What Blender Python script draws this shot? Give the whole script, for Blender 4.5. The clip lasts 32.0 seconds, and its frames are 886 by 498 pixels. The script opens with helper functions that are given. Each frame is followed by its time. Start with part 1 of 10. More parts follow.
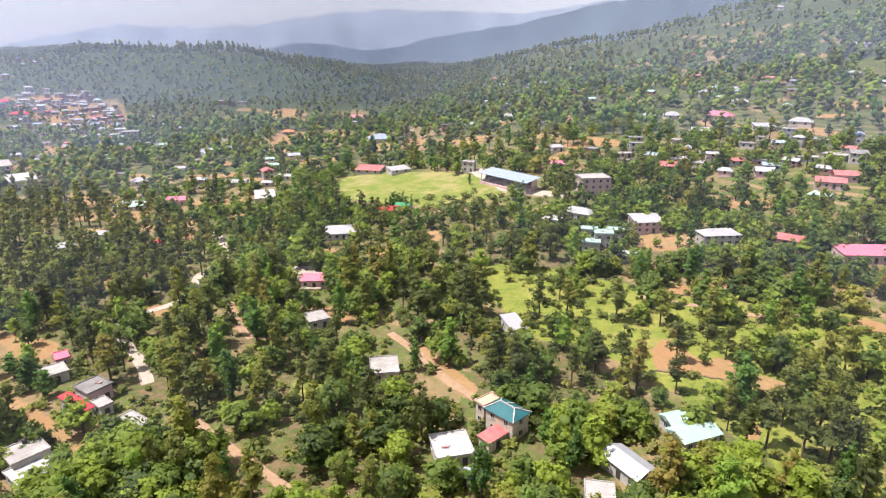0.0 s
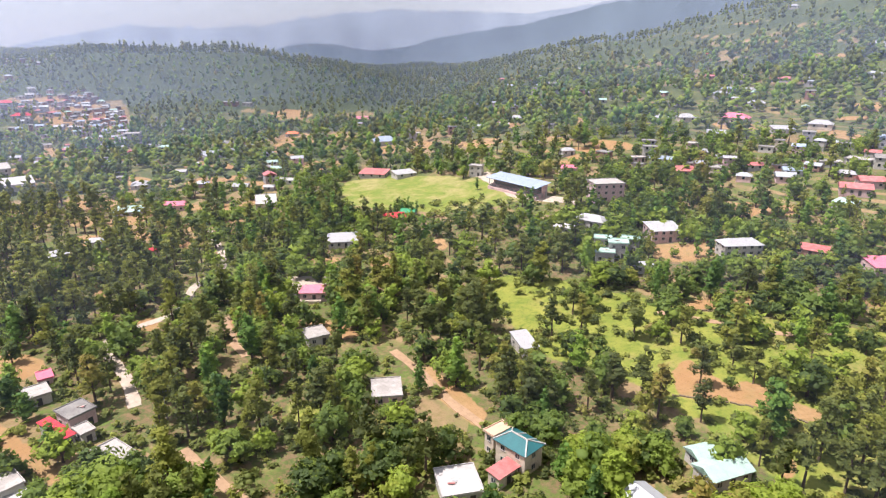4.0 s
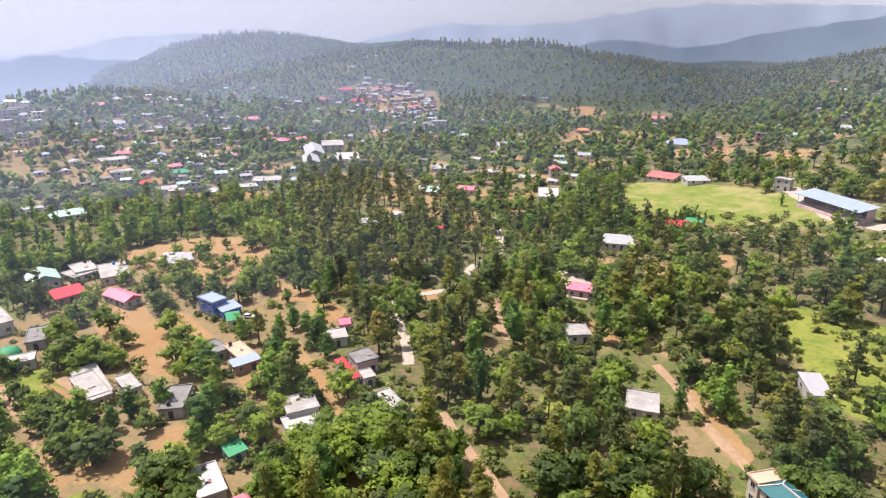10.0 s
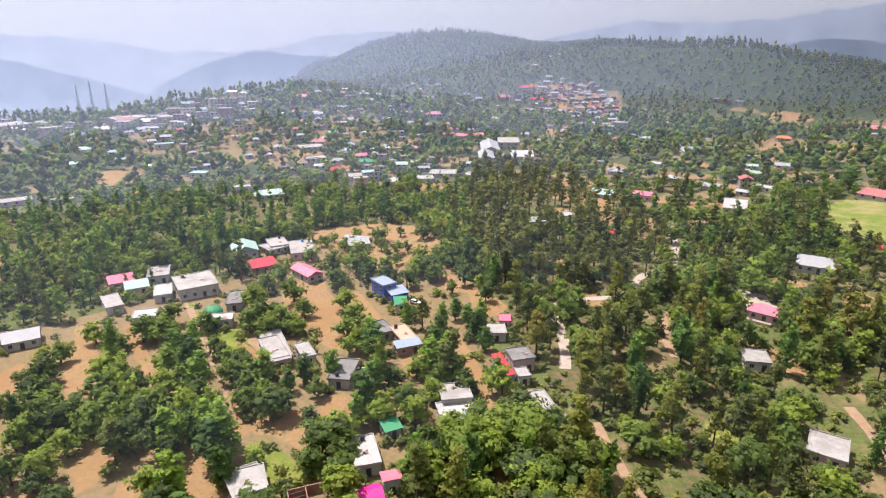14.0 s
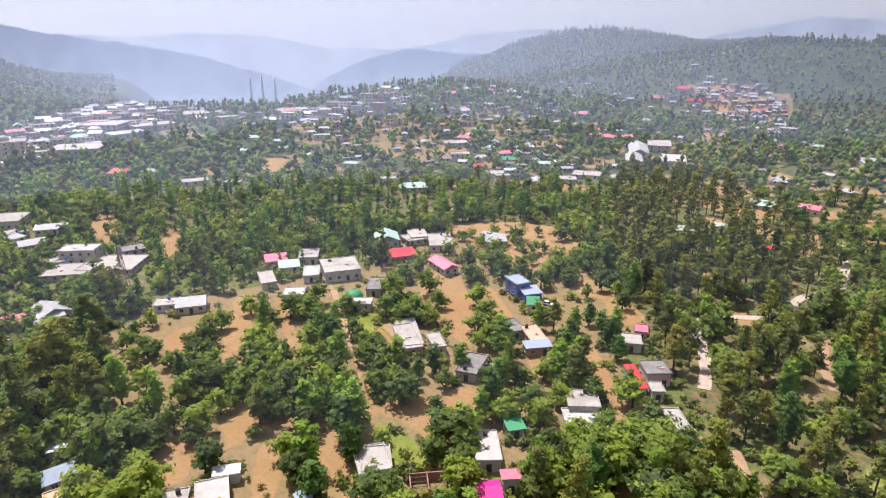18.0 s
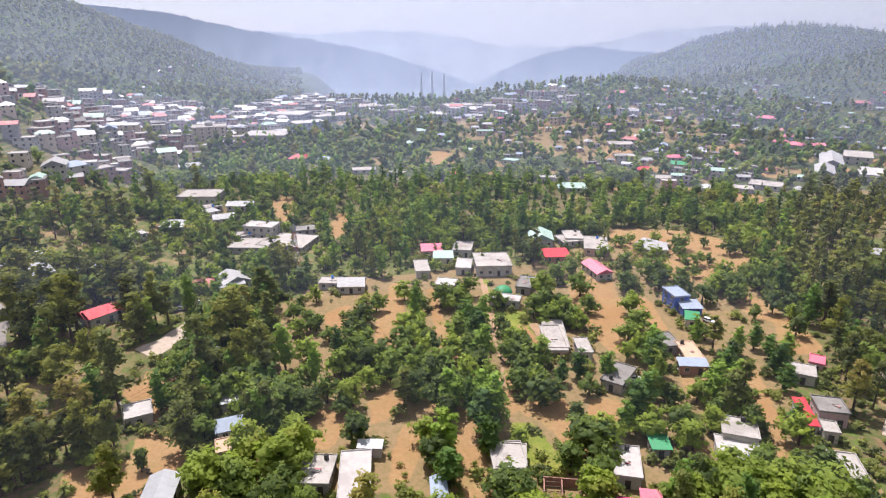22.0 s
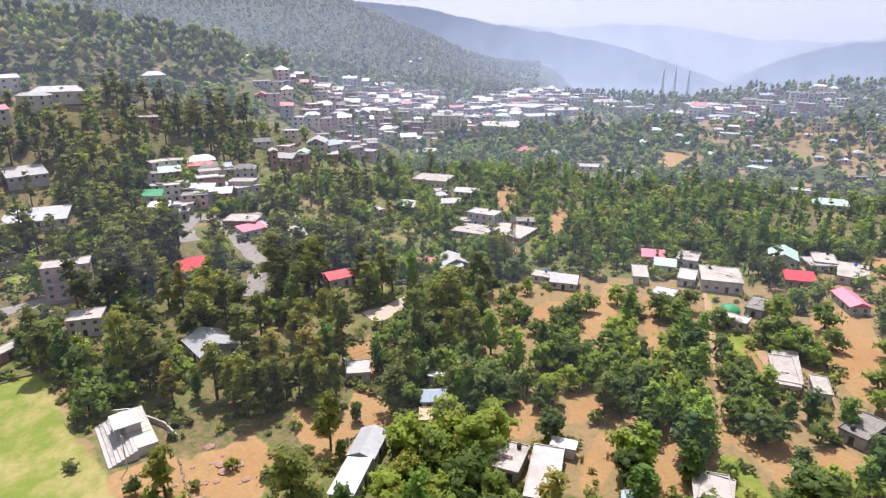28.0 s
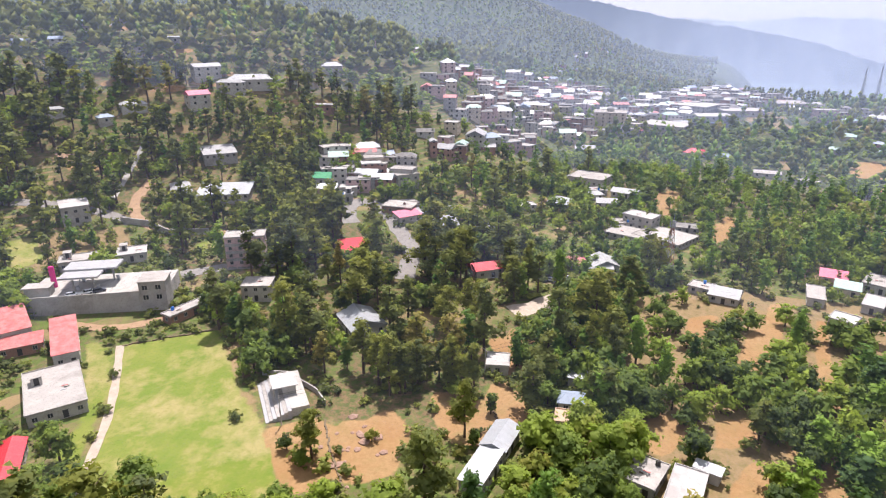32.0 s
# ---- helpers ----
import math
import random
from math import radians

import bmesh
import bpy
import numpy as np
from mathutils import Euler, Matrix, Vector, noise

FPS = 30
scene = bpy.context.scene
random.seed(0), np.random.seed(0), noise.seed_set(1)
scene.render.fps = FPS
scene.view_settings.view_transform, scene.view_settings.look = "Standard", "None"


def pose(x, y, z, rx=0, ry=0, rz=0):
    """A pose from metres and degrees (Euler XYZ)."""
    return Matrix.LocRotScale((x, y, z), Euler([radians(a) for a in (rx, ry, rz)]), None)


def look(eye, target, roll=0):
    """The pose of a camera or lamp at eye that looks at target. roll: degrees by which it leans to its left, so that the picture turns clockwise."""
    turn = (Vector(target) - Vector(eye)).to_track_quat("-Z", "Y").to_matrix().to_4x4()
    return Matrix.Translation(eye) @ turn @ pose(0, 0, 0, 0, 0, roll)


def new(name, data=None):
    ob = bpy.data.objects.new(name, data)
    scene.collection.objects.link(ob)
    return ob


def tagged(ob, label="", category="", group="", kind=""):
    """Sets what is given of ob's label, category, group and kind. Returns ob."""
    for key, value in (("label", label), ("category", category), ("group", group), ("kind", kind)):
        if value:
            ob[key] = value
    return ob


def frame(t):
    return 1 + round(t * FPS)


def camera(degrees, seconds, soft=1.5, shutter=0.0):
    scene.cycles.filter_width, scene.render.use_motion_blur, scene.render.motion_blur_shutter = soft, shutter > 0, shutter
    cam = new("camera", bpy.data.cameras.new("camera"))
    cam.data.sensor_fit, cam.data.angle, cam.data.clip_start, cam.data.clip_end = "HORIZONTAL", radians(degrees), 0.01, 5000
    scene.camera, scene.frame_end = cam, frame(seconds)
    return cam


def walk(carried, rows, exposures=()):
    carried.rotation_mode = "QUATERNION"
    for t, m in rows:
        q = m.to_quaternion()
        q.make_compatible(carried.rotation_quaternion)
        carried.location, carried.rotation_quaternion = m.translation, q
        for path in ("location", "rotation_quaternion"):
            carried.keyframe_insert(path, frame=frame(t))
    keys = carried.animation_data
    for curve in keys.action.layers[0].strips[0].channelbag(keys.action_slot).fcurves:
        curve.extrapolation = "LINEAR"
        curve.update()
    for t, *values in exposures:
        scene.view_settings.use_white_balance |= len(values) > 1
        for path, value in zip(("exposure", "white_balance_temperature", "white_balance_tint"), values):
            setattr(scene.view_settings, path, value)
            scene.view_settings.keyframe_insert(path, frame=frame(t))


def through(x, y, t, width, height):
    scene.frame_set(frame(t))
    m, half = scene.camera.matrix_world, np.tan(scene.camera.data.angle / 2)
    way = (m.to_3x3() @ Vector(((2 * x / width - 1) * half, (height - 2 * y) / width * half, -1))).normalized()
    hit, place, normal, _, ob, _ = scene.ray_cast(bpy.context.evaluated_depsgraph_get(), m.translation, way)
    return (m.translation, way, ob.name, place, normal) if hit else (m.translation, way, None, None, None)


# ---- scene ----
# ---- camera and its way: forward flight, then a slow turn to the left ----
H = 96.0
cam = camera(70.16, 32.0, soft=1.2)
ROWS = [
    (0.0, -12.77, 0.00, -18.42, -0.13),
    (0.5, -10.64, 0.00, -18.42, -0.15),
    (1.0, -8.27, 0.00, -18.42, -0.17),
    (1.5, -6.09, 0.00, -18.42, -0.19),
    (2.0, -4.02, 0.00, -18.42, -0.21),
    (2.5, -2.27, 0.00, -18.42, -0.23),
    (3.0, -1.02, 0.00, -18.42, -0.22),
    (3.5, -0.34, 0.10, -18.42, -0.22),
    (4.0, -0.06, 0.62, -18.42, -0.22),
    (4.5, 0.00, 1.99, -18.43, -0.24),
    (5.0, 0.00, 4.37, -18.44, -0.24),
    (5.5, 0.00, 6.68, -18.46, -0.24),
    (6.0, 0.00, 9.01, -18.48, -0.24),
    (6.5, 0.00, 11.19, -18.49, -0.24),
    (7.0, 0.00, 13.33, -18.51, -0.24),
    (7.5, 0.00, 15.54, -18.52, -0.24),
    (8.0, 0.00, 17.80, -18.54, -0.24),
    (8.5, 0.00, 20.14, -18.55, -0.24),
    (9.0, 0.00, 22.23, -18.56, -0.24),
    (9.5, 0.00, 24.23, -18.57, -0.24),
    (10.0, 0.00, 26.41, -18.59, -0.24),
    (10.5, 0.00, 28.52, -18.60, -0.24),
    (11.0, 0.00, 30.55, -18.61, -0.24),
    (11.5, 0.00, 32.57, -18.62, -0.24),
    (12.0, 0.00, 34.54, -18.63, -0.24),
    (12.5, 0.00, 36.52, -18.65, -0.24),
    (13.0, 0.00, 38.43, -18.66, -0.24),
    (13.5, 0.00, 40.36, -18.67, -0.24),
    (14.0, 0.00, 42.25, -18.68, -0.24),
    (14.5, 0.00, 43.85, -18.70, -0.24),
    (16.5, 0.00, 50.18, -18.75, -0.24),
    (17.0, 0.00, 51.79, -18.77, -0.25),
    (18.0, 0.00, 55.27, -18.80, -0.25),
    (19.0, 0.00, 58.78, -18.84, -0.25),
    (20.0, 0.00, 62.46, -18.88, -0.25),
    (21.0, 0.00, 66.26, -18.92, -0.26),
    (22.0, 0.00, 69.86, -18.97, -0.26),
    (23.0, 0.00, 72.67, -19.02, -0.27),
    (24.0, 0.00, 75.68, -19.08, -0.27),
    (25.0, 0.00, 79.33, -19.15, -0.27),
    (25.5, 0.00, 81.22, -19.18, -0.28),
    (27.5, 0.00, 88.64, -19.34, -0.29),
    (28.0, 0.00, 90.47, -19.39, -0.29),
    (29.0, 0.00, 94.10, -19.48, -0.30),
    (30.0, 0.00, 97.64, -19.59, -0.30),
    (31.0, 0.00, 101.24, -19.70, -0.31),
    (32.0, 0.00, 104.75, -19.82, -0.32),
]
walk(cam, [(t, pose(0, y, H, 90 + pitch, 0, yaw) @ pose(0, 0, 0, 0, 0, roll)) for t, y, yaw, pitch, roll in ROWS],
     exposures=((0.0, 1.40, 6400, 17), (8.0, 1.34, 6400, 17), (14.0, 1.19, 6400, 17), (23.0, 1.15, 6400, 17), (32.0, 1.29, 6400, 17)))
# ---- daylight: a high sun ahead of the turn, in a white hazy sky ----
SUN_BEARING, SUN_HEIGHT = 97.0, 65.0
world = bpy.data.worlds.new("sky")
scene.world = world
world.use_nodes = True
wn, wl = world.node_tree.nodes, world.node_tree.links
sky = wn.new("ShaderNodeTexSky")
sky.sky_type, sky.sun_disc = "NISHITA", False
sky.sun_elevation, sky.sun_rotation = radians(SUN_HEIGHT), radians(-SUN_BEARING)
sky.air_density, sky.dust_density, sky.ozone_density, sky.altitude = 1.3, 1.2, 2.0, 1500
hazy = wn.new("ShaderNodeMixRGB")
hazy.inputs[0].default_value, hazy.inputs[2].default_value = 0.8, (4.8, 4.9, 5.3, 1)
wl.new(sky.outputs[0], hazy.inputs[1])
wl.new(hazy.outputs[0], wn["Background"].inputs[0])
wn["Background"].inputs[1].default_value = 0.068
sun = new("sun", bpy.data.lights.new("sun", "SUN"))
sun.data.energy, sun.data.angle, sun.data.color = 3.2, radians(0.6), (1.0, 0.955, 0.91)
sb, sh = radians(SUN_BEARING), radians(SUN_HEIGHT)
sun.matrix_world = look((-math.sin(sb) * math.cos(sh) * 300, math.cos(sb) * math.cos(sh) * 300, math.sin(sh) * 300), (0, 0, 0))

# ---- materials ----
MATS = {}


class Nodes:
    """A small hand for wiring one material."""

    def __init__(self, name):
        self.mat = bpy.data.materials.new(name)
        self.mat.use_nodes = True
        self.t = self.mat.node_tree
        self.shader = self.t.nodes["Principled BSDF"]
        self.out = self.t.nodes["Material Output"]
        MATS[name] = self.mat

    def add(self, kind, inputs=(), **settings):
        n = self.t.nodes.new(kind)
        for k, v in settings.items():
            setattr(n, k, v)
        for k, v in dict(inputs).items():
            self.put(n.inputs[k], v)
        return n

    def put(self, socket, v):
        if hasattr(v, "links"):
            self.t.links.new(v, socket)
        else:
            socket.default_value = v

    def noise(self, scale, detail=4.0, coords="Object", rough=0.6, stretch=(1, 1, 1)):
        if coords == "World":
            c = self.add("ShaderNodeNewGeometry").outputs["Position"]
        else:
            c = self.add("ShaderNodeTexCoord").outputs[coords]
        if stretch != (1, 1, 1):
            c = self.add("ShaderNodeMapping", {0: c, 3: stretch}).outputs[0]
        return self.add("ShaderNodeTexNoise", {"Vector": c, "Scale": scale, "Detail": detail, "Roughness": rough}).outputs[0]

    def step(self, v, lo, hi):
        return self.add("ShaderNodeMapRange", {0: v, 1: lo, 2: hi}).outputs[0]

    def mix(self, f, a, b, how="MIX"):
        n = self.add("ShaderNodeMix", data_type="RGBA", blend_type=how)
        self.put(n.inputs[0], f)
        for i, v in ((6, a), (7, b)):
            self.put(n.inputs[i], v if hasattr(v, "links") else (*v, 1))
        return n.outputs[2]

    def math(self, how, a, b=0.0):
        n = self.add("ShaderNodeMath", operation=how)
        self.put(n.inputs[0], a), self.put(n.inputs[1], b)
        return n.outputs[0]

    def bump(self, v, strength, distance):
        self.put(self.shader.inputs["Normal"], self.add("ShaderNodeBump", {"Height": v, "Strength": strength, "Distance": distance}).outputs[0])

    def end(self, colour, rough=0.9, metal=0.0):
        s = self.shader.inputs
        self.put(s["Base Color"], colour if hasattr(colour, "links") else (*colour, 1))
        self.put(s["Roughness"], rough), self.put(s["Metallic"], metal)
        s["Specular IOR Level"].default_value = 0.3
        return self.mat


def plaster(name, a, b, stain, rough=0.9):
    """Painted or bare masonry and concrete: blotches, dirt in streaks, a little relief."""
    n = Nodes(name)
    c = n.mix(n.step(n.noise(0.35, coords="World"), 0.3, 0.7), a, b)
    c = n.mix(n.step(n.noise(1.6, 5, "World", 0.7), 0.52, 0.8), c, stain)
    r = n.add("ShaderNodeObjectInfo").outputs["Random"]
    c = n.mix(n.math("MULTIPLY", r, 0.22), c, stain)
    c = n.mix(n.math("MULTIPLY", n.step(n.noise(0.12, 6, "World", 0.75), 0.50, 0.62), 0.55), c, stain)
    n.bump(n.noise(6, 3, "World"), 0.3, 0.05)
    return n.end(c, rough)


def sheet_metal(name, a, b, rust, gloss=0.45, metal=0.0):
    """Corrugated roof sheets: fine ribs, faded paint and rust blotches."""
    n = Nodes(name)
    c = n.mix(n.step(n.noise(0.5), 0.3, 0.75), a, b)
    c = n.mix(n.step(n.noise(1.1, 6, "Object", 0.7, (1, 0.3, 1)), 0.56, 0.75), c, rust)
    w = n.add("ShaderNodeTexWave", {"Vector": n.add("ShaderNodeTexCoord").outputs["Object"], "Scale": 1.3, "Distortion": 0.0}, bands_direction="X")
    n.bump(w.outputs[1], 0.6, 0.04)
    return n.end(c, gloss, metal)


def foliage(name, deep, mid, bright, olive, through=0.5):
    """Leaves: each tree has its own tone, each spray its own shade of it."""
    n = Nodes(name)
    spray = n.add("ShaderNodeNewGeometry").outputs["Random Per Island"]
    own = n.math("FRACT", n.math("ADD", n.add("ShaderNodeAttribute", attribute_name="tone").outputs["Fac"], n.add("ShaderNodeObjectInfo").outputs["Random"]))
    stand = n.math("MULTIPLY", n.math("SUBTRACT", n.noise(0.03, 3, "World"), 0.5), 0.9)
    own = n.math("ADD", own, stand)
    c = n.mix(n.step(own, 0.10, 0.42), deep, mid)
    c = n.mix(n.step(own, 0.50, 0.80), c, bright)
    c = n.mix(n.math("MULTIPLY", n.step(own, 0.93, 1.05), 0.8), c, olive)
    c = n.mix(n.math("MULTIPLY", spray, 0.55), c, tuple(0.55 * q for q in deep))
    c = n.mix(n.math("MULTIPLY", n.step(spray, 0.72, 0.98), 0.5), c, bright)
    n.end(c, 0.7)
    tr = n.add("ShaderNodeBsdfTranslucent", {"Color": n.mix(0.45, c, bright)})
    m = n.add("ShaderNodeMixShader", {0: through, 1: n.shader.outputs[0], 2: tr.outputs[0]})
    n.t.links.new(m.outputs[0], n.out.inputs[0])
    return n.mat


BROAD = foliage("broad_leaves", (0.074, 0.112, 0.037), (0.166, 0.241, 0.049), (0.326, 0.415, 0.051), (0.415, 0.337, 0.084), 0.5)
PINE = foliage("pine_needles", (0.095, 0.122, 0.045), (0.192, 0.227, 0.054), (0.307, 0.319, 0.051), (0.426, 0.307, 0.082), 0.52)
POPLAR = foliage("poplar_leaves", (0.066, 0.128, 0.034), (0.146, 0.265, 0.049), (0.285, 0.426, 0.055), (0.365, 0.399, 0.068), 0.5)
BUSH = foliage("bush_leaves", (0.079, 0.103, 0.034), (0.178, 0.215, 0.051), (0.314, 0.341, 0.064), (0.365, 0.265, 0.101), 0.45)
n = Nodes("bark")
BARK = n.end(n.mix(n.noise(3, 5, "Object", 0.7, (1, 1, 0.2)), (0.05, 0.035, 0.025), (0.16, 0.11, 0.08)), 0.95)

CONCRETE = plaster("concrete", (0.50, 0.47, 0.42), (0.38, 0.36, 0.33), (0.20, 0.18, 0.16))
ROOF_SLAB = plaster("roof_slab", (0.42, 0.39, 0.355), (0.33, 0.305, 0.28), (0.20, 0.18, 0.16))
ROOF_GREY = plaster("roof_grey", (0.25, 0.235, 0.215), (0.19, 0.18, 0.17), (0.12, 0.11, 0.10))
ROOF_WHITE = plaster("roof_white", (0.47, 0.45, 0.425), (0.38, 0.36, 0.34), (0.29, 0.26, 0.24))
ROOF_PEACH = plaster("roof_peach", (0.54, 0.37, 0.26), (0.47, 0.32, 0.22), (0.40, 0.28, 0.20))
WALL_WHITE = plaster("wall_white", (0.49, 0.465, 0.42), (0.40, 0.375, 0.34), (0.27, 0.24, 0.21))
WALL_CREAM = plaster("wall_cream", (0.60, 0.50, 0.39), (0.50, 0.42, 0.33), (0.30, 0.24, 0.19))
WALL_PINK = plaster("wall_pink", (0.62, 0.42, 0.40), (0.52, 0.35, 0.33), (0.30, 0.22, 0.20))
WALL_BRICK = plaster("wall_brick", (0.36, 0.20, 0.15), (0.29, 0.16, 0.12), (0.17, 0.11, 0.09))
WALL_BLUE = plaster("wall_blue", (0.12, 0.19, 0.55), (0.09, 0.15, 0.45), (0.10, 0.11, 0.20))
WALL_GREY = plaster("wall_grey", (0.40, 0.38, 0.36), (0.32, 0.30, 0.28), (0.19, 0.17, 0.16))
TIN = sheet_metal("tin", (0.44, 0.45, 0.46), (0.36, 0.37, 0.38), (0.28, 0.22, 0.18), 0.4, 0.3)
TIN_WHITE = sheet_metal("tin_white", (0.37, 0.365, 0.36), (0.30, 0.295, 0.295), (0.38, 0.33, 0.30), 0.5)
TIN_RED = sheet_metal("tin_red", (0.55, 0.030, 0.045), (0.42, 0.030, 0.038), (0.32, 0.08, 0.07), 0.5)
TIN_FADED = sheet_metal("tin_faded_red", (0.40, 0.085, 0.08), (0.45, 0.22, 0.20), (0.28, 0.09, 0.065), 0.55)
TIN_PINK = sheet_metal("tin_pink", (0.62, 0.13, 0.20), (0.56, 0.20, 0.24), (0.42, 0.20, 0.19), 0.5)
TIN_MAGENTA = sheet_metal("tin_magenta", (0.75, 0.02, 0.25), (0.62, 0.03, 0.20), (0.45, 0.05, 0.16), 0.5)
TIN_GREEN = sheet_metal("tin_green", (0.035, 0.26, 0.105), (0.045, 0.22, 0.10), (0.08, 0.17, 0.10), 0.5)
TIN_MINT = sheet_metal("tin_mint", (0.36, 0.48, 0.41), (0.29, 0.41, 0.35), (0.27, 0.31, 0.28), 0.5)
TIN_TEAL = sheet_metal("tin_teal", (0.020, 0.100, 0.110), (0.024, 0.125, 0.130), (0.04, 0.09, 0.10), 0.4)
TIN_BLUE = sheet_metal("tin_blue", (0.29, 0.34, 0.42), (0.24, 0.29, 0.36), (0.24, 0.25, 0.28), 0.5)
TIN_ORANGE = sheet_metal("tin_orange", (0.80, 0.20, 0.07), (0.70, 0.20, 0.08), (0.50, 0.20, 0.10), 0.5)
n = Nodes("window_glass")
GLASS = n.end(n.mix(n.add("ShaderNodeObjectInfo").outputs["Random"], (0.015, 0.018, 0.022), (0.06, 0.065, 0.07)), 0.15)
n = Nodes("plastic_tank")
TANK = n.end(n.mix(n.noise(2), (0.02, 0.16, 0.62), (0.03, 0.20, 0.55)), 0.4)
n = Nodes("dark_paint")
DARK = n.end(n.mix(n.noise(2), (0.03, 0.03, 0.03), (0.07, 0.06, 0.055)), 0.7)
n = Nodes("galvanised_steel")
STEEL = n.end(n.mix(n.noise(1.2), (0.30, 0.30, 0.31), (0.42, 0.42, 0.42)), 0.5, 0.6)
n = Nodes("road_surface")
ROAD = n.end(n.mix(n.step(n.noise(0.4, 5, "World"), 0.35, 0.7), (0.24, 0.22, 0.20), (0.18, 0.165, 0.15)), 0.95)
n = Nodes("dirt_track")
DIRT = n.end(n.mix(n.step(n.noise(0.5, 6, "World"), 0.35, 0.7), (0.34, 0.225, 0.135), (0.26, 0.165, 0.095)), 0.97)
n = Nodes("concrete_path")
PATH = n.end(n.mix(n.step(n.noise(0.7, 5, "World"), 0.35, 0.7), (0.42, 0.35, 0.28), (0.34, 0.27, 0.21)), 0.95)

# The ground: undergrowth, grass, dry grass and red-brown tilled soil, laid out by the fields.
n = Nodes("ground")
soil, lawn, dry, green, woods, litter = (n.add("ShaderNodeAttribute", attribute_name=k).outputs["Fac"] for k in ("soil", "lawn", "dry", "green", "woods", "litter"))
edge = n.math("MULTIPLY", n.math("SUBTRACT", n.noise(0.22, 5, "World", 0.65), 0.5), 0.9)
big, fine = n.noise(0.03, 4, "World"), n.noise(0.8, 6, "World", 0.7)
tufts = n.noise(0.45, 5, "World", 0.8)
c = n.mix(n.step(fine, 0.35, 0.65), (0.090, 0.074, 0.034), (0.165, 0.128, 0.062))
c = n.mix(n.step(tufts, 0.42, 0.54), c, n.mix(fine, (0.055, 0.090, 0.016), (0.125, 0.165, 0.030)))
c = n.mix(n.math("MULTIPLY", n.step(n.noise(1.6, 4, "World", 0.7), 0.56, 0.66), 0.8), c, (0.030, 0.040, 0.014))
c = n.mix(n.step(n.math("ADD", big, edge), 0.54, 0.74), c, n.mix(fine, (0.195, 0.130, 0.064), (0.285, 0.195, 0.100)))
rise = n.add("ShaderNodeSeparateXYZ", {0: n.add("ShaderNodeNewGeometry").outputs["Position"]}).outputs[2]
bank = n.math("FRACT", n.math("ADD", n.math("MULTIPLY", rise, 0.55), n.math("MULTIPLY", n.noise(0.012, 3, "World"), 3.0)))
bank = n.math("MULTIPLY", n.step(bank, 0.62, 0.74), n.step(n.noise(0.02, 3, "World"), 0.40, 0.56))
c = n.mix(n.math("MULTIPLY", bank, 0.85), c, n.mix(fine, (0.215, 0.140, 0.070), (0.320, 0.215, 0.115)))
# Dark undergrowth of woods and distance, with the trees' shade painted into its colour.
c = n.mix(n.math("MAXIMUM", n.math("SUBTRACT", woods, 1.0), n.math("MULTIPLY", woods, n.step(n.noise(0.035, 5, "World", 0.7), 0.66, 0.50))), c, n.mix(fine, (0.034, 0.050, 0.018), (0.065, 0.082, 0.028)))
c = n.mix(n.math("MULTIPLY", litter, n.step(n.noise(0.05, 4, "World"), 0.62, 0.48)), c, n.mix(n.step(tufts, 0.44, 0.56), n.mix(fine, (0.110, 0.074, 0.038), (0.215, 0.140, 0.072)), n.mix(fine, (0.040, 0.058, 0.016), (0.105, 0.125, 0.030))))
straw = n.mix(fine, (0.175, 0.120, 0.056), (0.275, 0.188, 0.098))
straw = n.mix(n.math("MULTIPLY", n.step(tufts, 0.46, 0.60), 0.55), straw, (0.125, 0.116, 0.034))
c = n.mix(n.step(n.math("ADD", dry, edge), 0.35, 0.6), c, straw)
turf = n.mix(n.step(n.noise(0.09, 4, "World", 0.7), 0.35, 0.7), (0.118, 0.168, 0.020), (0.205, 0.210, 0.042))
turf = n.mix(n.math("MULTIPLY", n.step(n.noise(0.045, 5, "World", 0.75), 0.46, 0.62), 0.8), turf, (0.30, 0.245, 0.105))
turf = n.mix(n.step(fine, 0.50, 0.8), turf, (0.16, 0.170, 0.042))
c = n.mix(n.step(n.math("ADD", lawn, edge), 0.35, 0.6), c, turf)
fresh = n.mix(n.step(n.noise(0.11, 5, "World", 0.7), 0.32, 0.62), (0.120, 0.162, 0.020), (0.220, 0.222, 0.040))
fresh = n.mix(n.math("MULTIPLY", n.step(n.noise(0.06, 5, "World", 0.7), 0.52, 0.68), 0.7), fresh, (0.235, 0.185, 0.065))
fresh = n.mix(n.math("MULTIPLY", n.step(tufts, 0.50, 0.62), 0.7), fresh, (0.085, 0.125, 0.014))
c = n.mix(n.step(n.math("ADD", green, edge), 0.35, 0.6), c, fresh)
earth = n.mix(n.step(fine, 0.3, 0.7), (0.240, 0.140, 0.060), (0.335, 0.215, 0.102))
earth = n.mix(n.math("MULTIPLY", n.step(n.noise(0.16, 5, "World"), 0.50, 0.70), 0.6), earth, (0.20, 0.165, 0.060))
earth = n.mix(n.math("MULTIPLY", n.step(n.noise(0.05, 4, "World"), 0.42, 0.7), 0.6), earth, (0.260, 0.132, 0.050))
c = n.mix(n.step(n.math("ADD", soil, n.math("MULTIPLY", edge, 0.6)), 0.40, 0.55), c, earth)
n.bump(n.noise(1.2, 6, "World", 0.7), 0.5, 0.25)
GROUND = n.end(c, 0.97)


